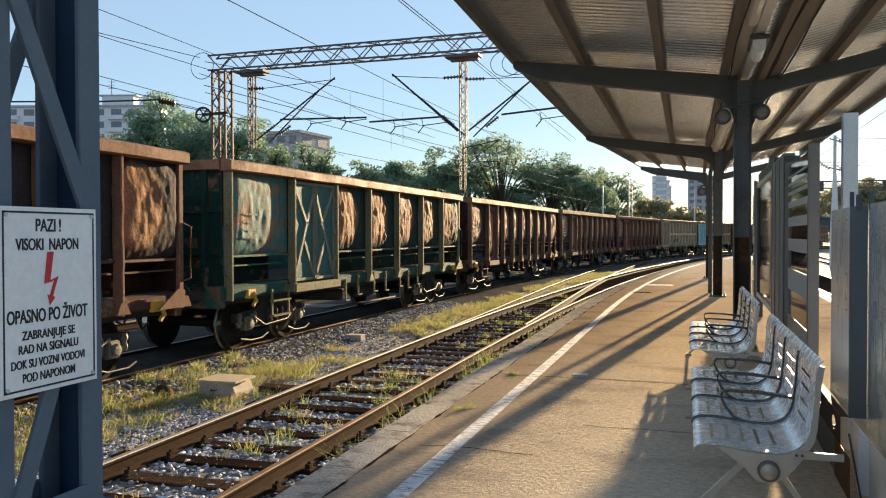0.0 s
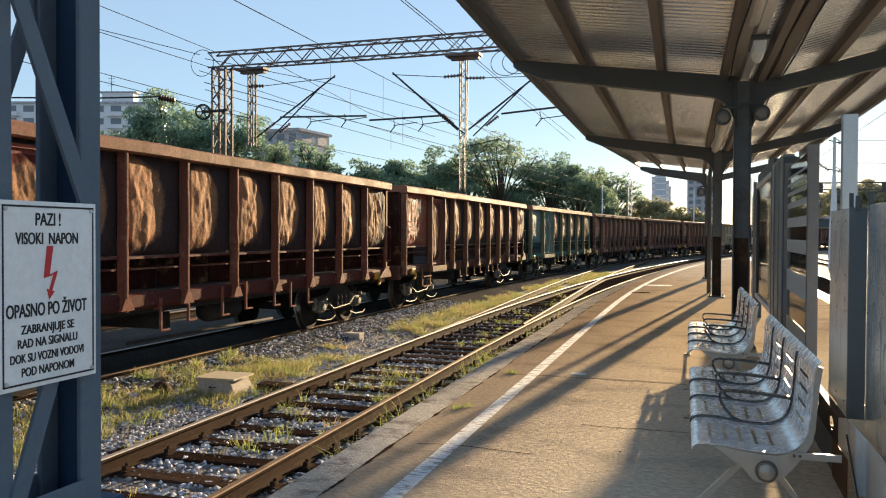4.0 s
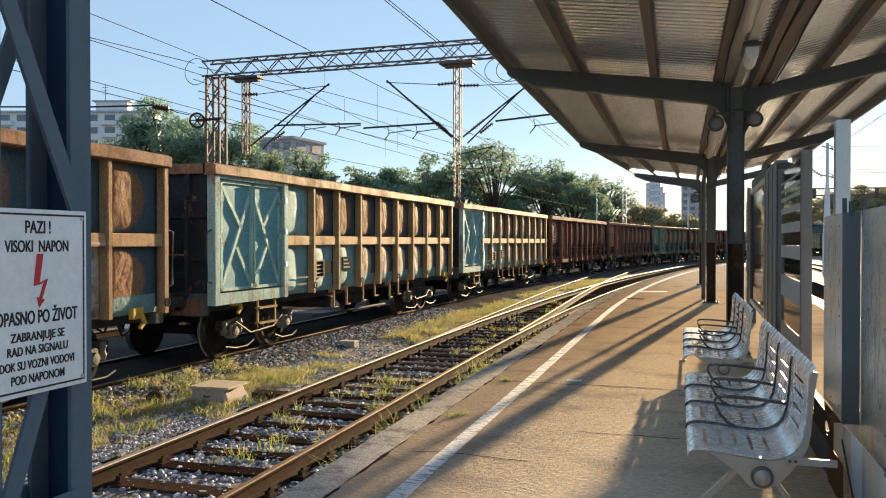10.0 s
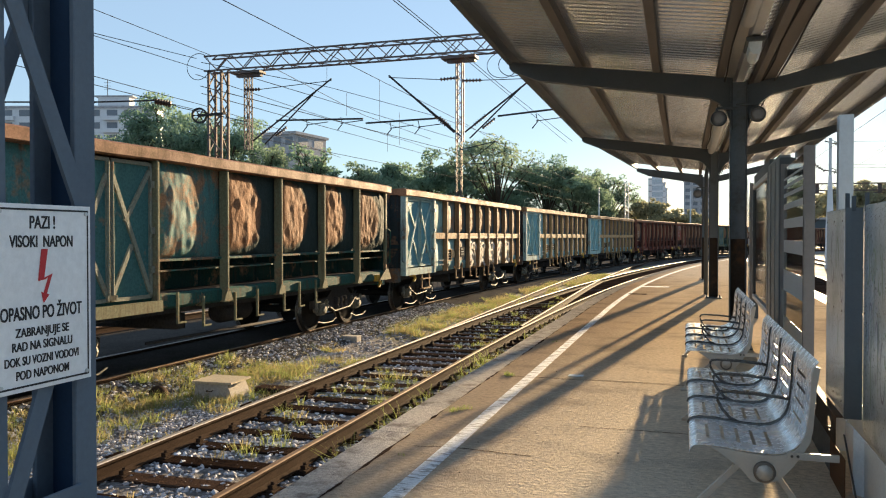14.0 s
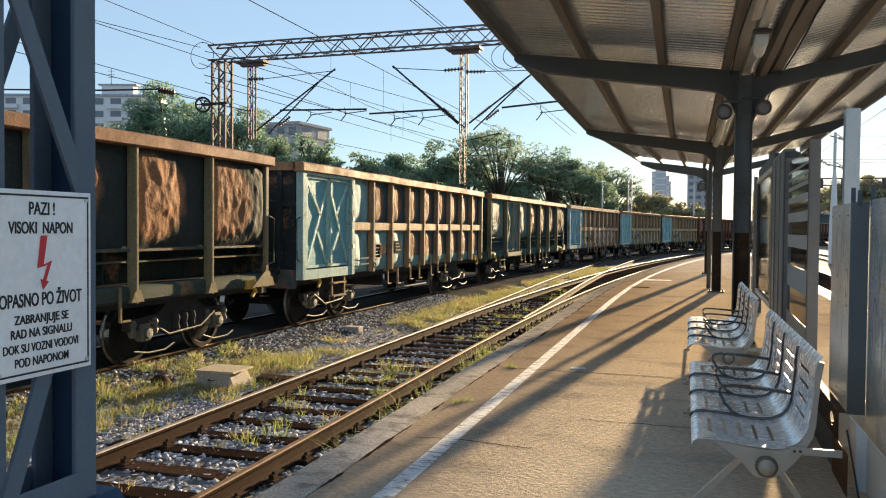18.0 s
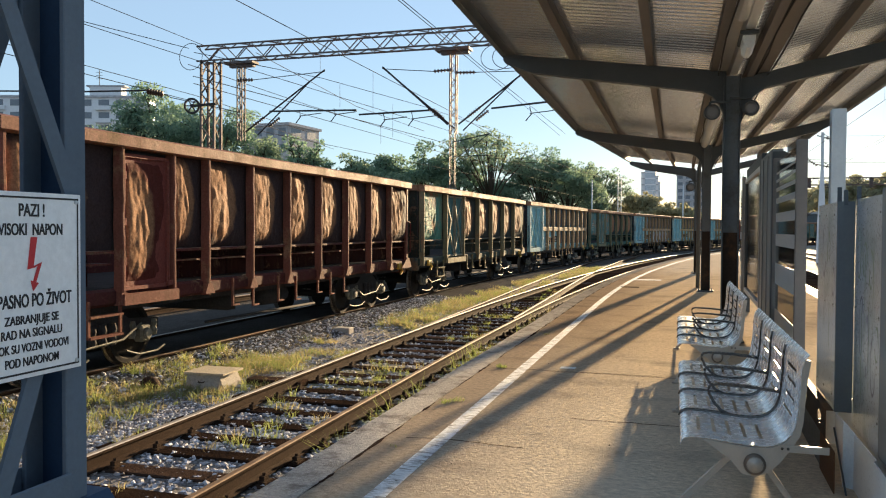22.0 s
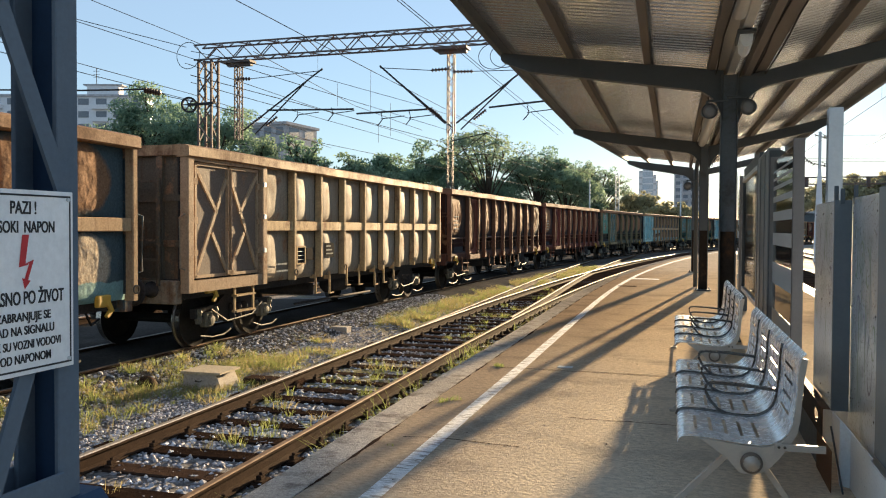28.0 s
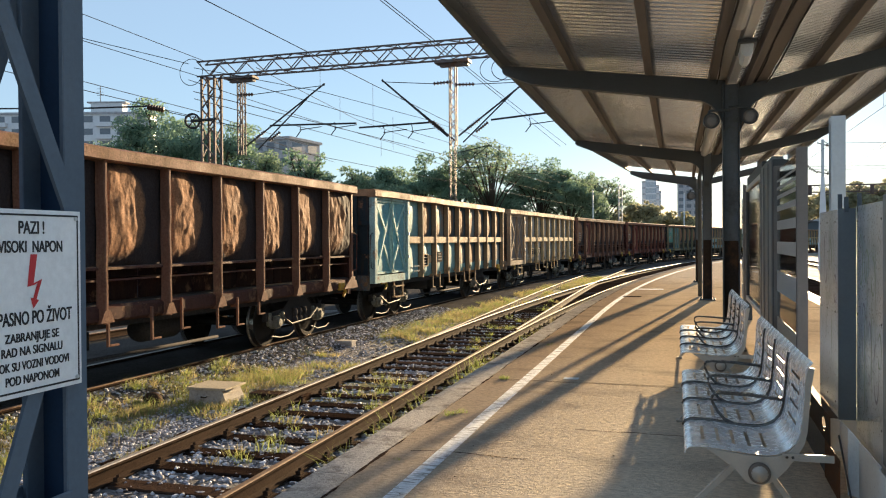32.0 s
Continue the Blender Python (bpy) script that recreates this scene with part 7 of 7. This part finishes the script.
PALETTE = {
    # body, posts, top rail, door, door braces
    "red": ((0.105, 0.034, 0.03), (0.17, 0.065, 0.045), (0.215, 0.099, 0.065), (0.16, 0.045, 0.035), (0.19, 0.06, 0.045)),
    "redbrown": ((0.095, 0.047, 0.038), (0.175, 0.088, 0.058), (0.224, 0.112, 0.069), (0.15, 0.055, 0.04), (0.19, 0.07, 0.05)),
    "darkbrown": ((0.07, 0.042, 0.038), (0.16, 0.09, 0.065), (0.206, 0.120, 0.077), (0.12, 0.05, 0.04), (0.17, 0.08, 0.06)),
    "green": ((0.032, 0.10, 0.086), (0.17, 0.165, 0.10), (0.258, 0.133, 0.082), (0.05, 0.13, 0.125), (0.20, 0.205, 0.16)),
    "darkgreen": ((0.065, 0.085, 0.07), (0.20, 0.17, 0.10), (0.249, 0.129, 0.077), (0.045, 0.115, 0.115), (0.21, 0.20, 0.15)),
    "teal": ((0.07, 0.105, 0.12), (0.31, 0.195, 0.105), (0.258, 0.142, 0.082), (0.11, 0.27, 0.32), (0.28, 0.40, 0.39)),
    "tealpale": ((0.065, 0.095, 0.11), (0.30, 0.205, 0.12), (0.267, 0.159, 0.090), (0.15, 0.33, 0.36), (0.30, 0.45, 0.43)),
    "tealbrown": ((0.065, 0.09, 0.105), (0.35, 0.235, 0.12), (0.267, 0.155, 0.086), (0.14, 0.31, 0.34), (0.29, 0.43, 0.41)),
    "beige": ((0.25, 0.215, 0.165), (0.40, 0.285, 0.155), (0.310, 0.202, 0.116), (0.16, 0.125, 0.10), (0.34, 0.24, 0.155)),
}
GROUP = "wagons of the freight train"
# from the front of the train to its rear: shape, colours
CONSIST = {
    9: ("belt", "teal"), 8: ("tall", "darkbrown"), 7: ("tall", "redbrown"), 6: ("belt", "tealbrown"), 5: ("belt", "beige"), 4: ("tall", "redbrown"), 3: ("tall", "darkbrown"), 2: ("tall", "darkbrown"),
    1: ("wide", "green"), 0: ("tall", "redbrown"), -1: ("tall", "red"), -2: ("belt", "tealbrown"), -3: ("belt", "tealbrown"), -4: ("belt", "teal"), -5: ("wide", "green"), -6: ("belt", "tealpale"),
    -7: ("wide", "darkgreen"), -8: ("tall", "red"), -9: ("tall", "redbrown"), -10: ("belt", "beige"), -11: ("belt", "tealpale"), -12: ("tall", "redbrown"), -13: ("tall", "redbrown"), -14: ("belt", "teal")}
TONES = {"w": (0.52, 0.46, 0.36), "t": (0.19, 0.34, 0.35), "d": (0.10, 0.19, 0.21), "b": (0.25, 0.21, 0.16), "g": (0.27, 0.245, 0.205), "s": (0.13, 0.175, 0.18)}
# each bay above and below the belt (r rusted, c cream on the sunlit patch, t teal, d dark teal, b beige, g grey, w
# whitewashed, s blotched slate), and the bays with sprayed strokes
EXTRA = {-2: ("tsrrrrrrr", "tttcrrrrr"), -3: ("trrrrrrrr", "tttcccccc"), -4: ("tsrrrrrrr", "ttcwwwwwr", (3, 4, 5, 6, 7)), -6: ("trrrrrrrr", "tttrrrrrr"),
         -11: ("trsrrsrrr", "ttttcrccc"), -10: ("bgbbgbbgb", "bbgbbgbbb"), 5: ("bgbbgbbgb", "bbgbbgbbb"), 9: ("trrrrrrrr", "tttrrtrrr"), -14: ("trrrrrrrr", "tttrrrrrr")}
LABELS = {"red": "rust-red", "redbrown": "rusty red-brown", "darkbrown": "dark brown", "green": "worn dark green", "darkgreen": "grimy dark green", "teal": "worn teal-blue", "tealpale": "pale teal", "tealbrown": "rusted teal and brown", "beige": "beige-brown"}
WAGONS = {}


def make_train():
    global HALF
    for n, (shape, tone) in sorted(CONSIST.items(), reverse=True):
        HALF = HALF_OF[shape]
        colours = PALETTE[tone]
        if shape == "belt":
            w = wagon_belt("open_freight_wagon", f"{LABELS[tone]} open wagon with belted sides and braced doors", colours, GROUP, *EXTRA.get(n, ()))
        else:
            w = wagon_tall("open_freight_wagon", f"{LABELS[tone]} open wagon with tall posts and bulged sides", colours, GROUP, shape == "wide", {-7: "E78", 0: "E 74"}.get(n), (0, 1) if n == -5 else (0,), (0.075, 0.22, 0.17) if n == -7 else None)
        WAGONS[n] = w


# distance of wagon 0's middle along its track, by time, and of the others from it
def run(t):
    u = t / 16.0
    return 3.60 + u * (90.495 + u * (2.314 + u * (-2.285 + u * (-0.133 + u * 0.222))))


def place_in_train(n):
    s, step = 0.0, (1 if n > 0 else -1)
    for m in range(0, n, step):
        s += step * (HALF_OF[CONSIST[m][0]] + HALF_OF[CONSIST[m + step][0]] + GAP)
    return s


def wagon_pose(s):
    a, b = TRAIN.at(s - 4.5), TRAIN.at(s + 4.5)
    return pose((a[0] + b[0]) / 2, (a[1] + b[1]) / 2, RAIL_Z, 0, 0, -math.degrees(math.atan2(b[0] - a[0], b[1] - a[1])))


def motions():
    for n, w in WAGONS.items():
        s = place_in_train(n)
        walk(w, [(t, wagon_pose(run(t) + s)) for t in np.arange(0, 32.01, 1.0)])
    keyed = {}
    for k, o in WHEELSETS:
        if k not in keyed:
            x, y, z = o.location
            walk(o, [(t, pose(x, y, z, -math.degrees((run(t) - run(0)) / 0.455))) for t in np.arange(0, 32.01, 0.1)])
            keyed[k] = o.animation_data
        else:
            o.rotation_mode = "QUATERNION"
            o.animation_data_create()
            o.animation_data.action = keyed[k].action
            o.animation_data.action_slot = keyed[k].action_slot


# ---- put the place together ----
make_ground()
make_track("track_near", NEAR, -60, 150, "rusty rails on weathered wooden sleepers beside the platform", M_RAILSHINE, sleepers=(-24, 75), plates=(3, 24), seed=1, head_right=M_RAILEDGE)
make_track("track_train", TRAIN, -220, 400, "rails on dark sleepers under the freight train", M_RAILSHINE, sleepers=(0, 40), seed=2, sink=0.035, head_right=M_RAILHEAD2)
make_track("track_behind", FAR_TRACK, -60, 200, "rusty rails beyond the freight train", M_RAILHEAD2, seed=3)
make_track("track_right", RIGHT_A, -40, 220, "shining rails beyond the platform", M_RAILSHINE, sleepers=(-12, 60), seed=4)
make_track("track_right_second", RIGHT_B, -40, 220, "shining rails beyond the platform", M_RAILSHINE, sleepers=(-12, 60), seed=5)

# same dark colour beyond the train, standing in for its shadow
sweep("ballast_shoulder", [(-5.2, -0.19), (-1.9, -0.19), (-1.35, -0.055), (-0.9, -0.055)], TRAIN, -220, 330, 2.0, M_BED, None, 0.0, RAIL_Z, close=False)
tagged(bpy.data.objects["ballast_shoulder"], "dark ballast shoulder beyond the train", "ballast", kind="structure")
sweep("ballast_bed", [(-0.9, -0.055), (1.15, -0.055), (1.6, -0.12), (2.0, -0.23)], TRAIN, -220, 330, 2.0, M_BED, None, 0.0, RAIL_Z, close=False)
tagged(bpy.data.objects["ballast_bed"], "stained ballast bed, darkened by colour for the train's shade", "ballast", kind="structure")


CROSS = Line(-4.215, -0.0245, lambda s: -0.0015 if 15 < s < 24 else 0.0 if s < 29 else 0.0023)
turnout = tagged(new("crossover_track"), "shining crossover rails leaving the near track", "railway track", kind="structure")
sweep("rail", RAIL, CROSS, 16.0, 72.0, 1.0, M_RAIL, turnout, -0.7525, RAIL_Z - 0.003, head=M_RAILHEAD)
sweep("rail", RAIL, CROSS, 18.0, 72.0, 1.0, M_RAIL, turnout, 0.7525, RAIL_Z - 0.003, head=M_RAILEDGE)

make_platform()
make_canopy()
make_loudspeaker(0.2, 12.1, 3.25, 12)
make_loudspeaker(0.71, 12.1, 3.29, -2)
make_loudspeaker(-0.12, 21.9, 2.70, 10)
make_lamp(roof_x(10.0), 10.0, 3.76)
bench = make_bench()
bench.matrix_world = pose(-0.085, 4.84, 0, 0, 0, 1.2)
copy_thing(bench, pose(-0.175, 8.72, 0, 0, 0, 1.0))
make_screen()
make_pillar()
make_display()
make_metal_wall()
make_mast()
make_gantry()
make_wires()
make_pole("catenary_mast", -18.5, 62, 9.4, "rusty lattice catenary mast with a bracket arm")
make_pole("catenary_mast", -5.62, 65, 5.9, "slim pale lattice catenary mast among the trees", False, M_GALV, 0.26)
make_pole("catenary_mast", 6.2, 118, 9.4, "pale catenary mast far down the line", material=M_GALV)
make_post("street_lamp_post", -8.97, 75, 6.1, 0.16, "slim pale post among the trees")
make_post("street_lamp_post", -1.35, 108, 7.4, 0.24, "slim pale post at the end of the platform")
make_right_mast()
make_far_gantry()
make_depot()


# ---- town and trees behind the tracks ----
make_building("apartment_block", "long pale apartment block behind the trees", -147.9, 162.25, 43, 5, 11, 3.05, 17, M_FACADE, 10, 2.4)
make_building("apartment_block", "grey concrete apartment block behind the trees", -77.0, 141.0, 10.6, 11, 7, 3.05, -5, M_FACADE2, 4, 0.0)
make_tower(-21.8, 440)
make_building("tower_block", "grey tower block in the haze", -1.0, 380, 13, 10, 9, 3.0, 0, M_FACADE2, 4, 0.0)
for x, y, h, spread, seed, mt, opened in (
        (-37.9, 51.0, 12.1, 4.5, 1, M_LEAF, False), (-33.6, 51.5, 11.4, 4.2, 2, M_LEAF, False), (-31.4, 54.0, 9.6, 2.6, 3, M_LEAF2, False),
        (-35.0, 68.5, 11.6, 2.6, 4, M_LEAF, False), (-31.5, 72.0, 9.0, 3.0, 5, M_LEAF2, False), (-28.5, 74.0, 8.0, 2.6, 6, M_LEAF2, False),
        (-33.6, 83.0, 10.8, 3.4, 7, M_LEAF, False), (-29.4, 86.0, 11.6, 4.2, 8, M_LEAF, False), (-25.6, 88.0, 11.2, 3.8, 9, M_LEAF, False),
        (-21.6, 87.0, 12.8, 6.2, 10, M_LEAF2, True), (-17.5, 95.0, 11.4, 4.4, 11, M_LEAF, False), (-14.8, 99.0, 9.6, 4.2, 12, M_LEAF2, False), (-22.4, 93.0, 8.4, 4.0, 19, M_LEAF, False),
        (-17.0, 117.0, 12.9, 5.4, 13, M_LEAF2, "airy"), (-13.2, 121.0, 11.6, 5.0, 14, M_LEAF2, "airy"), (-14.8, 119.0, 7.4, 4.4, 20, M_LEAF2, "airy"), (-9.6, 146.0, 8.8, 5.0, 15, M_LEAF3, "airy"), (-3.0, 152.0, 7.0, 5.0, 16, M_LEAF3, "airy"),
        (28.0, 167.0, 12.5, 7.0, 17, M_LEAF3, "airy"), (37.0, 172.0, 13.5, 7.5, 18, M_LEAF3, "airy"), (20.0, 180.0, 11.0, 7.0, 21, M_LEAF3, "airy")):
    make_tree(x, y, h, spread, seed, "spreading thin-crowned tree behind the tracks" if opened is True else "airy olive-green tree in the haze" if opened else "leafy green tree behind the tracks", mt, per=(70 if opened is True else 90 if opened else 130) * (1.8 if y < 60 else 1), size=(0.12 if y < 60 else 0.17) if y < 130 else 0.32, open_crown=opened)


def scrub(name, label, x0, x1, y0, y1, h, n, seed, material):
    """A low hedge of leaf clumps that closes the view under the trees."""
    r = random.Random(seed)
    cs = []
    for k in range(n):
        f = (k + r.random()) / n
        cs.append((x0 + (x1 - x0) * f + r.uniform(-1, 1), y0 + (y1 - y0) * f + r.uniform(-1.5, 1.5), GROUND_Z + h * r.uniform(0.25, 0.7), h * r.uniform(0.35, 0.55)))
    V, F = leaf_cloud(cs, 22, 0.32, seed)
    tagged(part(name, quick_mesh(name, V, F, material), None), label, "bushes", kind="stuff")


scrub("bushes", "dense green bushes under the trees", -48, -26, 55, 80, 5.0, 34, 31, M_LEAF)
scrub("bushes", "dense green bushes under the trees", -34, -12, 86, 104, 5.0, 34, 32, M_LEAF)
scrub("bushes", "dense green bushes under the trees", -18, 4, 122, 160, 4.0, 30, 33, M_LEAF2)
scrub("bushes", "dull green bushes beyond the platform", 14, 60, 175, 165, 3.4, 30, 34, M_LEAF3)


# ---- loose stones, grass and weeds by the tracks ----
def stones():
    r = np.random.RandomState(5)
    bm = bmesh.new()
    bmesh.ops.create_icosphere(bm, subdivisions=1, radius=1.0)
    bv = np.array([v.co[:] for v in bm.verts])
    bf = np.array([[v.index for v in f.verts] for f in bm.faces])
    bm.free()
    # x and y range, stones a square metre, size: finer between the tracks than between the rails
    zones = ((-7.6, -5.25, 4.0, 9.0, 760, 0.62), (-7.6, -5.25, 9.0, 14.0, 460, 0.66), (-5.25, -2.62, 4.0, 9.0, 360, 0.95), (-5.25, -2.62, 9.0, 14.0, 210, 0.95),
             (-7.7, -2.62, 14.0, 24.0, 90, 0.9), (-3.4, -2.62, 3.0, 18.0, 60, 1.0), (-8.6, -7.6, 4.0, 20.0, 150, 0.75))
    P, size = [], []
    for x0, x1, y0, y1, dens, k in zones:
        n = int((x1 - x0) * (y1 - y0) * dens)
        P.append(np.stack([r.uniform(x0, x1, n), r.uniform(y0, y1, n), GROUND_Z + r.uniform(-0.005, 0.022, n)], 1))
        size.append(np.full(n, k))
    # the shoulder of the ballast bed under the train
    n = 5200
    off, sy = r.uniform(0.85, 2.1, n), r.uniform(4.0, 24.0, n)
    tr = [TRAIN.at(a, b) for a, b in zip(sy, off)]
    P.append(np.stack([[q[0] for q in tr], [q[1] for q in tr], RAIL_Z + np.interp(off, (0.8, 1.15, 1.6, 2.0), (-0.05, -0.05, -0.115, -0.21)) + r.uniform(-0.01, 0.012, n)], 1))
    size = np.concatenate(size + [np.full(n, 0.8)])[:, None, None]
    P = np.concatenate(P)
    n = len(P)
    S = size * r.uniform(0.015, 0.036, (n, 1, 1)) * np.stack([r.uniform(0.8, 1.5, n), r.uniform(0.7, 1.2, n), r.uniform(0.5, 0.9, n)], 1)[:, None, :]
    J = bv[None] * (1 + 0.22 * r.normal(size=(n, len(bv), 1))) * S
    a = r.uniform(0, 6.28, n)
    c, s = np.cos(a)[:, None], np.sin(a)[:, None]
    V = np.stack([J[..., 0] * c - J[..., 1] * s, J[..., 0] * s + J[..., 1] * c, J[..., 2]], -1) + P[:, None, :]
    F = bf[None] + (np.arange(n) * len(bv))[:, None, None]
    me = quick_mesh("ballast_stones", V.reshape(-1, 3), F.reshape(-1, 3), M_ROCKS)
    tagged(part("ballast_stones", me, None), "loose grey ballast stones between the tracks", "gravel", kind="stuff")


def tufts(name, label, spots, material, seed, tall=0.14, blades=26, spread=0.07):
    """Clumps of thin bent blades at the given (x, y, z) spots."""
    r = np.random.RandomState(seed)
    V, F, n = [], [], 0
    for x, y, z, k in spots:
        m = int(blades * k)
        a, rad = r.uniform(0, 6.28, m), spread * k * np.sqrt(r.uniform(0, 1, m))
        bx, by = x + rad * np.cos(a), y + rad * np.sin(a)
        h = tall * k * r.uniform(0.25, 1.3, m)
        lean, w = r.uniform(0.1, 1.15, m) * h, r.uniform(0.0012, 0.0034, m) * (1 + 0.03 * y)
        la = a + r.normal(0, 0.9, m)
        ta = r.uniform(0, 6.28, m)
        p0 = np.stack([bx - w * np.cos(ta), by - w * np.sin(ta), np.full(m, z)], 1)
        p1 = np.stack([bx + w * np.cos(ta), by + w * np.sin(ta), np.full(m, z)], 1)
        mx, my = bx + 0.4 * lean * np.cos(la), by + 0.4 * lean * np.sin(la)
        p2 = np.stack([mx + w * 0.8 * np.cos(ta), my + w * 0.8 * np.sin(ta), z + 0.62 * h], 1)
        p3 = np.stack([mx - w * 0.8 * np.cos(ta), my - w * 0.8 * np.sin(ta), z + 0.62 * h], 1)
        p4 = np.stack([bx + lean * np.cos(la), by + lean * np.sin(la), z + h], 1)
        V.append(np.stack([p0, p1, p2, p3, p4], 1).reshape(-1, 3))
        base = n + 5 * np.arange(m)
        F += [tuple(q) for q in np.stack([base, base + 1, base + 2, base + 3], 1).tolist()] + [tuple(q) for q in np.stack([base + 3, base + 2, base + 4], 1).tolist()]
        n += 5 * m
    me = bpy.data.meshes.new(name)
    me.from_pydata(np.concatenate(V).tolist(), [], F)
    me.materials.append(material)
    tagged(part(name, me, None), label, "grass", kind="stuff")


stones()
r5 = random.Random(11)
dry, green = [], []
# the strip between the two tracks
for k in range(3000):
    y = 4.5 + 42 * r5.random() ** 1.3
    tx, nx = TRAIN.at(y, 1.55)[0], NEAR.at(y, -1.15)[0]
    f = r5.random()
    x = tx + (nx - tx) * f
    g = noise.noise((x * 0.55, y * 0.33, 2.0)) + 0.5 * noise.noise((x * 1.7, y * 1.1, 7.0))
    band = 0.30 - abs(f - (0.42 if y > 12 else 0.30)) * (1.0 if y > 14 else 0.7) + (0.22 if y > 17 else 0.0) - (0.10 if 12 < y < 16 else 0)
    if g + band > (0.12 if y > 14 else 0.34):
        (dry if r5.random() < 0.7 else green).append((x, y, GROUND_Z, r5.uniform(0.5, 1.15)))
for k in range(900):
    y = 4.8 + 8.5 * r5.random()
    tx, nx = TRAIN.at(y, 1.6)[0], NEAR.at(y, -1.05)[0]
    x = tx + (nx - tx) * r5.random()
    if noise.noise((x * 1.1, y * 0.9, 12.0)) > 0.02:
        (dry if r5.random() < 0.6 else green).append((x, y, GROUND_Z, r5.uniform(0.45, 1.0)))
for k in range(620):
    y = 6.0 + 6.2 * r5.random()
    x = TRAIN.at(y, 1.15 + 1.6 * r5.random())[0]
    if noise.noise((x * 1.5, y * 0.8, 17.0)) > -0.12:
        (dry if r5.random() < 0.55 else green).append((x, y, GROUND_Z + max(0.0, 0.16 - 0.2 * (x - TRAIN.at(y, 1.15)[0])), r5.uniform(0.4, 1.05)))
# weeds between the rails and along the foot of the platform
for k in range(260):
    y = 4.5 + 24 * r5.random()
    x = NEAR.at(y, r5.uniform(-0.6, 0.6))[0]
    if noise.noise((x * 1.3, y * 0.9, 4.0)) > 0.08:
        (green if r5.random() < 0.75 else dry).append((x, y, GROUND_Z + 0.01, r5.uniform(0.5, 1.0)))
for k in range(760):
    y = 4.0 + 20 * r5.random()
    x = EDGE.at(y, -0.06 - 0.3 * r5.random())[0]
    if noise.noise((x * 2.0, y * 0.8, 9.0)) > -0.05:
        (green if r5.random() < 0.6 else dry).append((x, y, GROUND_Z, r5.uniform(0.7, 1.7)))
for k in range(95):
    y = 4.0 + 16 * r5.random()
    x = EDGE.at(y, -0.25 - 0.4 * r5.random())[0]
    if noise.noise((3.0, y * 0.9, 31.0)) > 0.05:
        (green if r5.random() < 0.8 else dry).append((x, y, GROUND_Z, r5.uniform(1.5, 2.5)))
for k in range(160):
    y = 5 + 18 * r5.random()
    x = TRAIN.at(y, 1.3 + 0.5 * r5.random())[0]
    dry.append((x, y, GROUND_Z, r5.uniform(0.4, 0.9)))
tufts("dry_grass", "dry yellow grass between the tracks", dry, M_GRASSB, 21, 0.125, 30, 0.14)
tufts("green_weeds", "small green weeds on the ballast", green, M_WEEDB, 22, 0.15, 28, 0.10)
crack_weeds = [(-2.12 + 0.03 * math.sin(k * 2.1), 9.1 + 0.012 * k, 0, 0.35) for k in range(10)] + [(-2.2 + 0.02 * k, 7.1 + 0.03 * k, 0, 0.4) for k in range(7)] + [(-2.13, 12.2, 0, 0.3), (-2.1, 5.6, 0, 0.3)]
tufts("platform_weeds", "small weeds growing from the platform joints", crack_weeds, M_WEEDB, 23, 0.11, 30, 0.10)


# ---- things lying by the track ----
def cable_box():
    b = tagged(new("cable_box"), "weathered concrete cable box with a flat tan lid", "cable box")
    bm = bmesh.new()
    add_prism(bm, [(-0.26, -0.1), (0.31, -0.1), (0.31, 0.08), (0.25, 0.215), (-0.24, 0.215)], -0.24, 0.24, "y")
    part("box", bm, M_BOXC, b)
    bm = bmesh.new()
    add_prism(bm, [(-0.27, 0.215), (0.25, 0.215), (0.33, 0.225), (0.325, 0.25), (-0.27, 0.25)], -0.27, 0.27, "y")
    part("lid", bm, M_LID, b, "thin tan concrete lid")
    bm = bmesh.new()
    add_tube(bm, [(-0.05, -0.245, 0.13), (-0.05, -0.275, 0.12), (0.03, -0.275, 0.12), (0.03, -0.245, 0.13)], 0.007, 6)
    part("handle", bm, M_RAIL, b)
    b.matrix_world = pose(-6.36, 9.78, GROUND_Z, 0, 0, 2)


cable_box()
tagged(boxed("loose_sleeper", (-6.0, -5.15, 10.05, 10.31, GROUND_Z - 0.03, GROUND_Z + 0.10), M_SLEEPER, ch=0.012), "dark wooden sleeper end beside the cable box", "sleeper")
tagged(boxed("concrete_block", (-7.22, -6.86, 15.55, 15.8, GROUND_Z - 0.02, GROUND_Z + 0.13), M_BOXC, ch=0.012), "small concrete block lying on the ballast", "block")
bm = bmesh.new()
bmesh.ops.create_icosphere(bm, subdivisions=2, radius=0.13)
for v in bm.verts:
    v.co *= 1 + 0.25 * noise.noise(v.co * 9)
    v.co += Vector((-7.0, 9.3, GROUND_Z + 0.07))
tagged(part("rusty_stump", bm, M_RAIL, smooth=True), "dark rusty stump standing in the ballast", "stump")
make_train()
motions()
